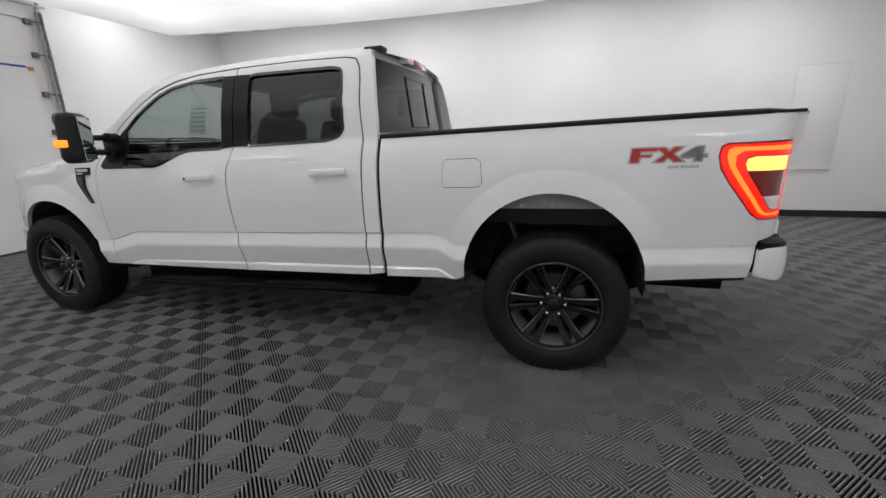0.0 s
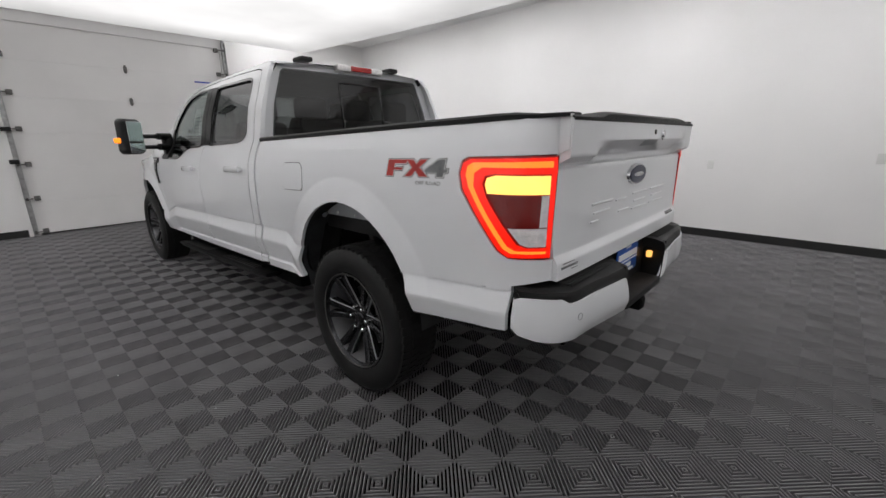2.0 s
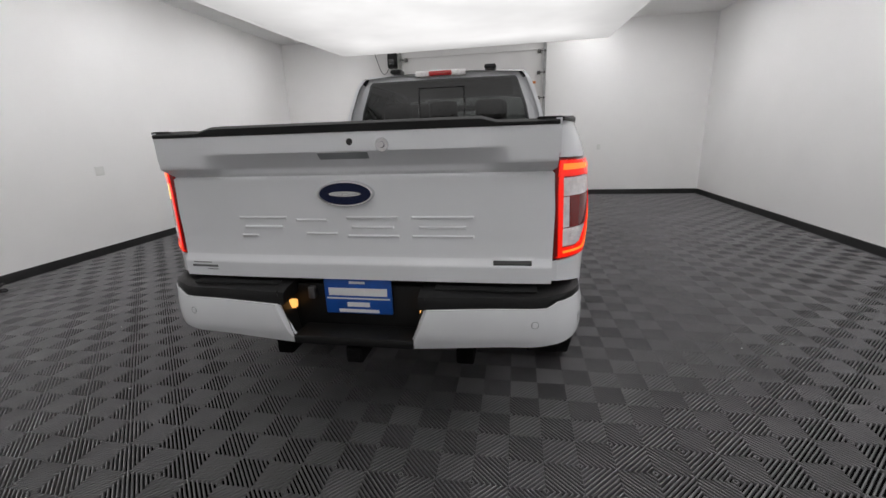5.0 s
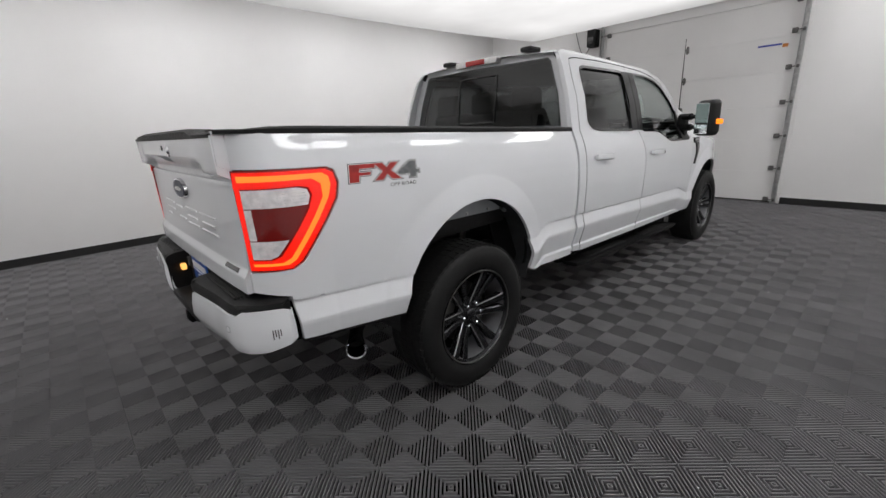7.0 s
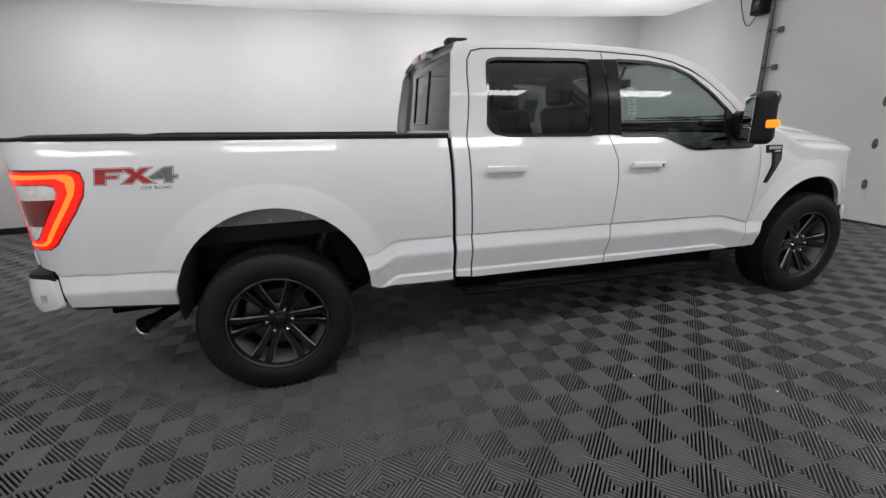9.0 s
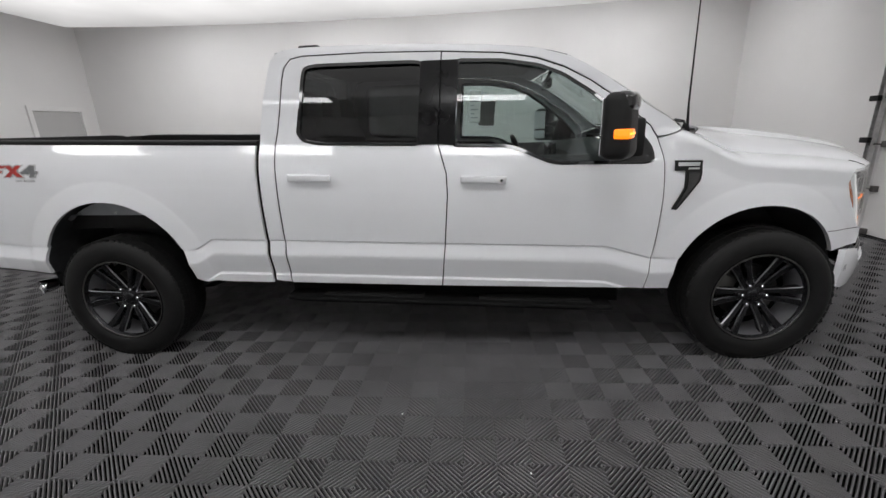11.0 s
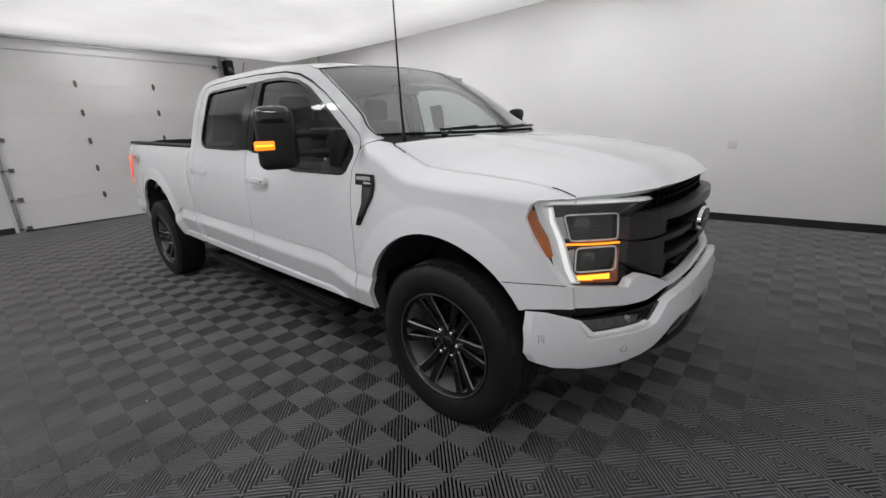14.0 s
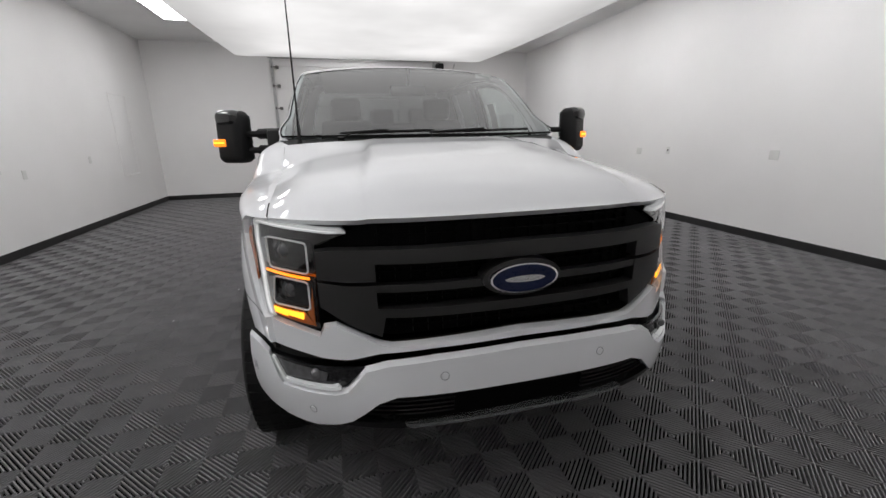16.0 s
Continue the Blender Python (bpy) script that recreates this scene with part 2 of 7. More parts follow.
def lathe(bm, profile, steps=48, m=None, closed=False):
    """Spins (radius, axial) points round the x axis."""
    rings = []
    for i in range(steps):
        a = 2 * math.pi * i / steps
        rings.append([bm.verts.new((ax, r * math.cos(a), r * math.sin(a))) for r, ax in profile])
    n = len(profile)
    for i in range(steps):
        p, q = rings[i], rings[(i + 1) % steps]
        for j in range(n if closed else n - 1):
            k = (j + 1) % n
            bm.faces.new((p[j], p[k], q[k], q[j]))
    if m is not None:
        for ring in rings:
            for v in ring:
                v.co = m @ v.co
    return rings


def tube(bm, points, radius, sides=10, radii=None):
    """A round bar along points."""
    pts = [Vector(p) for p in points]
    prev, rings = None, []
    for i, p in enumerate(pts):
        d = (pts[min(i + 1, len(pts) - 1)] - pts[max(i - 1, 0)]).normalized()
        side = d.cross(Vector((0, 0, 1)) if abs(d.z) < 0.9 else Vector((1, 0, 0))).normalized()
        up = side.cross(d)
        r = radii[i] if radii else radius
        rings.append([bm.verts.new(p + r * (math.cos(2 * math.pi * k / sides) * side + math.sin(2 * math.pi * k / sides) * up)) for k in range(sides)])
    for a, b in zip(rings, rings[1:]):
        for k in range(sides):
            bm.faces.new((a[k], a[(k + 1) % sides], b[(k + 1) % sides], b[k]))
    bm.faces.new(rings[0][::-1])
    bm.faces.new(rings[-1])
    return rings


def arc(cu, cv, r, a0, a1, n):
    return [(cu + r * math.cos(radians(a0 + (a1 - a0) * i / n)), cv + r * math.sin(radians(a0 + (a1 - a0) * i / n))) for i in range(n + 1)]


def sheet(poly, place, du, dv, inward, depth=0.02, fold=None, cuts=()):
    """A pressed panel: the outline poly in (u, v), cut to a grid, laid on a surface by place(u, v), with a folded rim.
    inward: the way from the skin to the inside. fold: v of a crease line along u, which the grid then follows, with cuts beside it."""
    bm = bmesh.new()
    if fold:
        fine = []
        for (a, b), (c, d) in zip(poly, poly[1:] + poly[:1]):
            n = max(1, int(abs(c - a) / 0.06))
            fine += [(a + (c - a) * i / n, b + (d - b) * i / n) for i in range(n)]
        poly = [(u, v - fold(u)) for u, v in fine]
        flat = place
        place = lambda u, w: flat(u, w + fold(u))
    f = bm.faces.new([bm.verts.new((u, v, 0)) for u, v in poly])
    us, vs = [p[0] for p in poly], [p[1] for p in poly]
    for lo, hi, step, no in ((min(us), max(us), du, (1, 0, 0)), (min(vs), max(vs), dv, (0, 1, 0))):
        n = max(1, int((hi - lo) / step))
        for i in range(1, n + 1):
            c = lo + (hi - lo) * i / (n + 1)
            bmesh.ops.bisect_plane(bm, geom=bm.verts[:] + bm.edges[:] + bm.faces[:], plane_co=(c * no[0], c * no[1], 0), plane_no=no, dist=1e-5)
    for c in cuts:
        bmesh.ops.bisect_plane(bm, geom=bm.verts[:] + bm.edges[:] + bm.faces[:], plane_co=(0, c, 0), plane_no=(0, 1, 0), dist=1e-5)
    rim = [e for e in bm.edges if len(e.link_faces) == 1]
    ends = []
    for e in rim:
        ends.append([v.co.copy() for v in e.verts])
    inward = Vector(inward)
    for v in bm.verts:
        v.co = Vector(place(v.co.x, v.co.y))
    if depth:
        made = {}

        def vert(co, k):
            key = (round(co.x, 5), round(co.y, 5), k)
            if key not in made:
                made[key] = bm.verts.new(Vector(place(co.x, co.y)) + inward * depth * k)
            return made[key]
        for a, b in ends:
            bm.faces.new((vert(a, 0), vert(b, 0), vert(b, 1), vert(a, 1)))
    # outward faces
    bm.normal_update()
    skin = [fc for fc in bm.faces]
    if sum(fc.normal.dot(inward) * fc.calc_area() for fc in skin) > 0:
        bmesh.ops.reverse_faces(bm, faces=skin)
    return bm


def mirrored(bm):
    other = bm.copy()
    for v in other.verts:
        v.co.x = -v.co.x
    bmesh.ops.reverse_faces(other, faces=other.faces[:])
    return other


def both(name, bm, mat, parent, label="", **k):
    """The same part on both sides of the truck."""
    o = mirrored(bm)
    return part(name, bm, mat, parent, label, **k), part(name, o, mat, parent, label, **k)


def thing(name, label, category, group="", kind="", at=(0, 0, 0)):
    ob = new(name)
    ob.empty_display_size = 0.1
    ob.location = at
    return tagged(ob, label, category, group, kind)


def structure(name, bm, mat, label, category, smooth=False):
    ob = new(name, bpy.data.meshes.new(name))
    finish(ob, bm, [mat], smooth)
    return tagged(ob, label, category, kind="structure")


def smoothstep(x):
    x = min(1.0, max(0.0, x))
    return x * x * (3 - 2 * x)


def curve_of(points, width=0.0):
    """A smoothed piecewise line through (u, value) points."""
    us, vs = np.array([p[0] for p in points]), np.array([p[1] for p in points])
    g = np.linspace(us[0] - 0.2, us[-1] + 0.2, 1600)
    y = np.interp(g, us, vs)
    if width:
        n = max(1, int(width / (g[1] - g[0])))
        ker = np.hanning(2 * n + 3)
        y = np.convolve(np.pad(y, n + 1, mode="edge"), ker / ker.sum(), mode="valid")
    return lambda u: float(np.interp(u, g, y))

# ---------------------------------------------------------------- the room
X0, X1, Y0, Y1, H = -4.76, 4.48, -5.15, 7.0, 3.52
T = 0.15


def wall_with_opening(name, along, c0, c1, at, out, hole, label):
    """A wall that runs along x or y with one opening (from, to, top) or none."""
    bm = bmesh.new()
    a0, a1 = (at, at + out * T) if out > 0 else (at + out * T, at)
    runs = [(c0, c1, 0, H)] if not hole else [(c0, hole[0], 0, H), (hole[1], c1, 0, H), (hole[0], hole[1], hole[2], H)]
    for u0, u1, z0, z1 in runs:
        box(bm, *((u0, u1, a0, a1, z0, z1) if along == "x" else (a0, a1, u0, u1, z0, z1)))
    return structure(name, bm, WALL, label, "wall")


FRONT_DOOR = (-1.86, 1.16, 3.05)
REAR_DOOR = (-2.08, 1.74, 3.05)
wall_with_opening("wall_north", "x", X0 - T, X1 + T, Y1, 1, FRONT_DOOR, "smooth white painted wall round the roll-up garage door")
wall_with_opening("wall_south", "x", X0 - T, X1 + T, Y0, -1, REAR_DOOR, "smooth white painted wall with a wide roll-up garage door")
wall_with_opening("wall_west", "y", Y0, Y1, X0, -1, None, "plain smooth white painted wall with black baseboard")
wall_with_opening("wall_east", "y", Y0, Y1, X1, 1, None, "plain smooth white painted wall with a flush access panel")
bm = bmesh.new()
box(bm, X0 - T, X1 + T, Y0 - T, Y1 + T, H, H + 0.12)
structure("ceiling", bm, CEILING, "flat white painted ceiling above the hanging fabric light", "ceiling")
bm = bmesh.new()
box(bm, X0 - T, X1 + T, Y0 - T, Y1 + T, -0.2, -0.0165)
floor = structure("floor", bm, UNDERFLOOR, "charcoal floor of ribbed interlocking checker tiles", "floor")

for nm, rect in (("baseboard_1", (X0, X0 + 0.012, Y0, Y1)), ("baseboard_2", (X1 - 0.012, X1, Y0, Y1)),
                 ("baseboard_3", (X0 + 0.012, FRONT_DOOR[0] - 0.1, Y1 - 0.012, Y1)), ("baseboard_4", (FRONT_DOOR[1] + 0.1, X1 - 0.012, Y1 - 0.012, Y1)),
                 ("baseboard_5", (X0 + 0.012, REAR_DOOR[0] - 0.1, Y0, Y0 + 0.012)), ("baseboard_6", (REAR_DOOR[1] + 0.1, X1 - 0.012, Y0, Y0 + 0.012))):
    bm = bmesh.new()
    box(bm, *rect, 0.0, 0.105, bevel=0.004, seg=1)
    structure(nm, bm, BASEBOARD, "black vinyl baseboard along the foot of the wall", "baseboard")


def garage_door(name, hole, y, face, label, hinge_xs, opener_x):
    """A sectional door of ribbed panels, with hinges, rollers and tracks on the room side."""
    d = tagged(thing(name, label, "garage door"), kind="structure")
    x0, x1, top = hole
    n = 6
    ph = top / n
    s = face  # +1: the room lies towards +y
    yb = y - s * 0.03
    for i in range(n):
        bm = bmesh.new()
        z0, z1 = i * ph + 0.0004, (i + 1) * ph - 0.0004
        lo, hi = sorted((yb - s * 0.045, yb))
        box(bm, x0 - 0.02, x1 + 0.02, lo, hi, z0, z1, bevel=0.0018, seg=1)
        part("door_panel", bm, DOOR_WHITE, d, smooth=False)
    for i in range(1, n):
        for hx in hinge_xs:
            bm = bmesh.new()
            zc = i * ph
            lo, hi = sorted((yb, yb + s * 0.012))
            for k in (-1, 1):
                plate = [(-0.026, 0.008), (0.026, 0.008), (0.024, 0.034), (0.010, 0.062), (-0.010, 0.062), (-0.024, 0.034)]
                ring = [[bm.verts.new((hx + a, yy, zc + k * b)) for a, b in plate] for yy in (lo, hi)]
                bm.faces.new(ring[0])
                bm.faces.new(ring[1])
                for q in range(6):
                    bm.faces.new((ring[0][q], ring[0][(q + 1) % 6], ring[1][(q + 1) % 6], ring[1][q]))
            bmesh.ops.recalc_face_normals(bm, faces=bm.faces)
            tube(bm, [(hx - 0.024, yb + s * 0.014, zc), (hx + 0.024, yb + s * 0.014, zc)], 0.008, 8)
            part("hinge", bm, HINGE, d, "worn dark steel hinge", smooth=False)
    # side tracks with brackets and rollers
    for sx, sgn in ((x0, -1), (x1, 1)):
        bm = bmesh.new()
        xa = sx + sgn * 0.05
        for off in (-0.028, 0.028):
            lo, hi = sorted((y + s * 0.025, y + s * 0.085))
            box(bm, xa + off - 0.002, xa + off + 0.002, lo, hi, 0.02, top + 0.1)
        lo, hi = sorted((y + s * 0.022, y + s * 0.026))
        box(bm, xa - 0.028, xa + 0.028, lo, hi, 0.02, top + 0.1)
        # the bend at the top, back into the room
        pts = [(xa, y + s * (0.05 + 0.42 * (1 - math.cos(a))), top + 0.1 + 0.3 * math.sin(a)) for a in [i * math.pi / 16 for i in range(9)]]
        tube(bm, pts, 0.026, 8)
        part("track", bm, STEEL, d)
        bm = bmesh.new()
        lo, hi = sorted((y + s * 0.003, y + s * 0.022))
        box(bm, xa + sgn * 0.028, xa + sgn * 0.075, lo, hi, 0.0, top + 0.15, bevel=0.003, seg=1)
        part("door_jamb", bm, DOOR_WHITE, d)
        for i in range(7):
            zc = min(top - 0.03, 0.06 + i * ph)
            bm = bmesh.new()
            tube(bm, [(sx - sgn * 0.06, y + s * 0.04, zc), (xa + sgn * 0.02, y + s * 0.055, zc)], 0.008, 8)
            tube(bm, [(xa - 0.012, y + s * 0.055, zc), (xa + 0.014, y + s * 0.055, zc)], 0.023, 12)
            box(bm, min(sx - sgn * 0.03, sx - sgn * 0.10), max(sx - sgn * 0.03, sx - sgn * 0.10), *sorted((yb, yb + s * 0.05)), zc - 0.035, zc + 0.035, bevel=0.006, seg=1)
            part("roller", bm, HINGE, d)
    # bottom seal
    bm = bmesh.new()
    box(bm, x0, x1, *sorted((yb - s * 0.05, yb + s * 0.004)), 0.0, 0.03, bevel=0.008, seg=1)
    part("bottom_seal", bm, BLACK_PLASTIC, d, "black rubber seal")
    # torsion shaft above the opening
    bm = bmesh.new()
    tube(bm, [(x0 - 0.2, y + s * 0.1, top + 0.16), (x1 + 0.12, y + s * 0.1, top + 0.16)], 0.014, 10)
    part("torsion_shaft", bm, STEEL, d)
    # motor
    o = thing("door_opener", "black wall-mounted garage door opener with a hanging cable", "door opener")
    bm = bmesh.new()
    lo, hi = sorted((y + s * 0.004, y + s * 0.2))
    box(bm, opener_x - 0.09, opener_x + 0.09, lo, hi, top - 0.20, top + 0.12, bevel=0.02)
    part("motor_case", bm, BLACK_PLASTIC, o)
    bm = bmesh.new()
    box(bm, opener_x - 0.06, opener_x + 0.06, *sorted((y + s * 0.2, y + s * 0.215)), top - 0.15, top - 0.02, bevel=0.006)
    part("motor_cover", bm, GLOSS_BLACK, o)
    bm = bmesh.new()
    pts = []
    for i in range(15):
        u = i / 14
        pts.append((opener_x - 0.08 - 0.34 * u, y + s * 0.03, top - 0.12 - 0.30 * math.sin(math.pi * u) + 0.26 * u))
    tube(bm, pts, 0.006, 6)
    part("cable", bm, BLACK_PLASTIC, o)
    return d


dn = garage_door("door_1", FRONT_DOOR, Y1, -1, "closed white sectional garage door with steel hinges and tracks", (-0.36,), -2.08)
ds = garage_door("door_2", REAR_DOOR, Y0, 1, "closed white sectional garage door with worn steel side tracks", (0.5, -0.74), -2.28)
# photo-eye boxes on the front door's track
for z in (1.12, 1.58):
    b = part("limit_switch", new_box(FRONT_DOOR[0] - 0.13, FRONT_DOOR[0] - 0.02, Y1 - 0.13, Y1 - 0.07, z - 0.03, z + 0.03, bevel=0.006), BLACK_PLASTIC, dn, "small black switch box")
# printed strip on the front door
b = part("printed_strip", new_box(0.66, 0.96, Y1 + 0.022, Y1 + 0.026, 2.425, 2.45), LABEL_BLUE, dn, "narrow blue printed label")
b = part("printed_tag", new_box(0.97, 1.04, Y1 + 0.022, Y1 + 0.026, 2.39, 2.44), ORANGE, dn, "small orange tag")

# side door in the rear wall, beside the west corner
sd = tagged(thing("door_3", "plain white flush service door in a white frame", "door"), kind="structure")
bm = bmesh.new()
for r in ((-4.49, -4.41, 0, 1.93), (-3.50, -3.42, 0, 1.93), (-4.49, -3.42, 1.93, 2.01)):
    box(bm, r[0], r[1], Y0 + 0.002, Y0 + 0.040, r[2], r[3], bevel=0.004, seg=1)
part("door_frame", bm, DOOR_WHITE, sd)
part("door_leaf", new_box(-4.405, -3.505, Y0 + 0.002, Y0 + 0.012, 0.01, 1.925, bevel=0.003), DOOR_GREY, sd, "pale grey door leaf")
bm = bmesh.new()
tube(bm, [(-3.57, Y0 + 0.012, 1.0), (-3.57, Y0 + 0.06, 1.0)], 0.012, 10)
tube(bm, [(-3.57, Y0 + 0.06, 1.0), (-3.69, Y0 + 0.06, 1.0)], 0.01, 10)
part("door_handle", bm, STEEL, sd, "brushed steel lever")

# flush access panel in the east wall
ap = thing("access_panel", "flush white access panel set in the wall with a thin frame", "access panel", kind="structure")
part("panel_leaf", new_box(X1 - 0.006, X1, -3.92, -3.30, 0.76, 2.24, bevel=0.002), WALL, ap)
bm = bmesh.new()
for r in ((-3.95, -3.925, 0.73, 2.27), (-3.295, -3.27, 0.73, 2.27), (-3.95, -3.27, 2.245, 2.27), (-3.95, -3.27, 0.73, 0.755)):
    box(bm, X1 - 0.010, X1, *r, bevel=0.002, seg=1)
part("panel_frame", bm, DOOR_WHITE, ap)
part("panel_ledge", new_box(X1 - 0.035, X1 - 0.008, -3.92, -3.45, 0.735, 0.755, bevel=0.003), DOOR_WHITE, ap)


def wall_plate(x, y, z, nrm, wide=0.075, holes=2):
    """A cover plate with sockets, on the wall whose normal is nrm."""
    p = thing("wall_socket", "small white plastic wall socket plate", "socket", group="wall sockets")
    rot = {(1, 0): 0, (-1, 0): 180, (0, 1): 90, (0, -1): -90}[nrm]
    bm = bmesh.new()
    box(bm, 0, 0.007, -wide / 2, wide / 2, -0.057, 0.057, bevel=0.003)
    part("cover_plate", bm, PLASTIC_WHITE, p)
    for k in range(holes):
        bm = bmesh.new()
        zc = (k - (holes - 1) / 2) * 0.045
        box(bm, 0.006, 0.0085, -0.016, 0.016, zc - 0.015, zc + 0.015, bevel=0.0012, seg=1)
        part("socket_face", bm, TRIM_GREY if holes == 1 else PLASTIC_WHITE, p)
    p.matrix_world = pose(x, y, z, 0, 0, rot)
    return p


wall_plate(X1, -2.2, 1.1, (-1, 0))
wall_plate(X1, 0.55, 1.09, (-1, 0), holes=1)
wall_plate(X1, -0.15, 1.08, (-1, 0), wide=0.12)
wall_plate(X0, -0.4, 1.07, (1, 0), wide=0.12)
wall_plate(X0, 0.27, 1.1, (1, 0), holes=1)
wall_plate(X0, 2.0, 1.09, (1, 0), wide=0.12)
wall_plate(X0, 4.45, 1.07, (1, 0), wide=0.12)
wall_plate(-3.13, Y1, 1.03, (0, -1))
wall_plate(2.41, Y1, 1.03, (0, -1))
wall_plate(3.16, Y0, 1.02, (0, 1))
wall_plate(X1, -0.6, 0.99, (-1, 0))

# hanging fabric light above the truck: a shallow tray with soft rounded rims
SX0, SX1, SY0, SY1, SZ = -2.95, 2.42, -3.62, 6.02, 2.97
bm = bmesh.new()
nx, ny = 30, 48
grid = []
for j in range(ny + 1):
    row = []
    for i in range(nx + 1):
        u, v = i / nx, j / ny
        x, y = SX0 + u * (SX1 - SX0), SY0 + v * (SY1 - SY0)
        e = min(u * (SX1 - SX0), (1 - u) * (SX1 - SX0), v * (SY1 - SY0), (1 - v) * (SY1 - SY0))
        sag = 0.02 * math.sin(math.pi * u) * math.sin(math.pi * v) + 0.006 * math.sin(9 * v) * math.sin(5 * u)
        z = SZ - sag - 0.11 * (1 - (2 * v - 1) ** 2) + 0.16 * max(0.0, 1 - e / 0.22) ** 2
        row.append(bm.verts.new((x, y, z)))
    grid.append(row)
for j in range(ny):
    for i in range(nx):
        bm.faces.new((grid[j][i], grid[j + 1][i], grid[j + 1][i + 1], grid[j][i + 1]))
rim = [grid[0][i] for i in range(nx + 1)] + [grid[j][nx] for j in range(1, ny + 1)] + [grid[ny][i] for i in range(nx - 1, -1, -1)] + [grid[j][0] for j in range(ny - 1, 0, -1)]
cx, cy = (SX0 + SX1) / 2, (SY0 + SY1) / 2
skirt = bmesh.new()
rim = [skirt.verts.new(v.co) for v in rim]
ups = [skirt.verts.new((cx + (v.co.x - cx) * 0.985, cy + (v.co.y - cy) * 0.99, H)) for v in rim]
for k in range(len(rim)):
    k2 = (k + 1) % len(rim)
    skirt.faces.new((rim[k], rim[k2], ups[k2], ups[k]))
sb = thing("softbox_light", "large hanging white fabric light glowing above the truck", "light")
part("fabric_skin", bm, SOFTBOX, sb, smooth=True, angle=80)
part("fabric_skirt", skirt, SKIRT, sb, smooth="fix", angle=80)


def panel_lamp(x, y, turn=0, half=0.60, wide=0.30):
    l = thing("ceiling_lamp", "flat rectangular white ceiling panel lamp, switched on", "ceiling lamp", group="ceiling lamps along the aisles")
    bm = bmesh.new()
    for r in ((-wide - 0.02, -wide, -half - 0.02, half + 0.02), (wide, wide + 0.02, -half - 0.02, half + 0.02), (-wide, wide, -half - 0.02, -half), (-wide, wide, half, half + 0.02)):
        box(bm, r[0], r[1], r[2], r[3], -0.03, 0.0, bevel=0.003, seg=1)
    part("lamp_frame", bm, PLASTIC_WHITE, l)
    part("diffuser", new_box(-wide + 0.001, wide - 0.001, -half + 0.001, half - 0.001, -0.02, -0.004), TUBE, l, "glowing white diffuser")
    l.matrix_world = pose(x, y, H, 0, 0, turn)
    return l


for y in (-2.6, -0.03, 2.5, 5.0):
    panel_lamp(3.0, y)
    panel_lamp(-3.28, y)
# Two unseen lamps added to brighten the end walls and corner.
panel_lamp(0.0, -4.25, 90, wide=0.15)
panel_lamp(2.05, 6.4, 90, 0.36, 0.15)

# yellow strap and dark bundle lying against the west wall
st = thing("strap_bundle", "bright yellow strap coiled on dark cords by the wall", "strap")
bm = bmesh.new()
for k in range(3):
    pts = [(-4.58 + 0.10 * math.sin(a * 1.0 + k) + 0.02 * k, 0.02 + 0.05 * k + 0.24 * math.cos(a), 0.03 + 0.028 * k + 0.02 * math.sin(3 * a)) for a in [i * math.pi * 1.9 / 24 for i in range(25)]]
    tube(bm, pts, 0.017, 7)
part("strap", bm, YELLOW, st)
bm = bmesh.new()
for k in range(4):
    pts = [(-4.5 + 0.11 * math.sin(a + 2 * k), 0.22 + 0.30 * math.cos(a) * (0.6 + 0.1 * k), 0.02 + 0.018 * k + 0.01 * math.sin(4 * a)) for a in [i * math.pi * 2.0 / 26 for i in range(27)]]
    tube(bm, pts, 0.012, 6)
part("cord", bm, BLACK_PLASTIC, st, "dark coiled cord")

# ---------------------------------------------------------------- the pickup truck
# x to its right, y forward from the rear axle, z up; nose slightly down
truck = thing("pickup_truck", "white four-door pickup truck with dark wheels and black towing mirrors", "pickup truck")
WB, HUB, TYRE_R = 3.993, 0.405, 0.415
REAR_ARCH, FRONT_ARCH = (0.03, 0.56, 0.50, 0.622), (3.95, 0.49, 0.47, 0.592)
RAKE = 0.033


def level(y, z):
    return z + RAKE * (y - 1.1)


def drop(y, h):
    return h - RAKE * (y - 1.1)


upper = curve_of([(0.3, 0.93), (0.72, 0.970), (0.80, 0.973), (0.9, 0.979), (1.0, 0.982), (1.1, 0.980), (1.17, 0.974), (1.22, 0.966), (1.25, 0.959), (1.275, 0.951), (1.30, 0.942), (1.325, 0.931), (1.35, 0.919), (1.375, 0.908),
                  (1.41, 0.898), (1.6, 0.853), (1.8, 0.780), (1.87, 0.741), (1.925, 0.69), (1.97, 0.58)], 0.03)
lower = curve_of([(-0.5, 0.925), (-0.30, 0.950), (-0.25, 0.956), (-0.238, 0.9585), (-0.226, 0.949), (-0.16, 0.968), (-0.105, 0.982), (-0.09, 0.983), (-0.01, 0.963), (0.02, 0.961)], 0.004)
crease = curve_of([(-1.2, 0.735), (0.0, 0.72), (0.58, 0.73), (0.69, 0.80), (3.10, 0.80), (3.34, 0.735), (3.6, 0.745), (4.8, 0.80)], 0.03)
hood_edge = curve_of([(3.3, 1.40), (3.5, 1.38), (3.6, 1.345), (3.7, 1.29), (3.8, 1.248), (4.0, 1.228), (4.2, 1.213), (4.4, 1.188), (4.5, 1.168), (4.56, 1.142), (4.7, 1.105)], 0.06)


def fender_crease(y):
    return hood_edge(y) - 0.075


hood_half = curve_of([(3.3, 0.83), (3.6, 0.815), (3.8, 0.812), (4.2, 0.802), (4.56, 0.80), (4.7, 0.79)], 0.1)


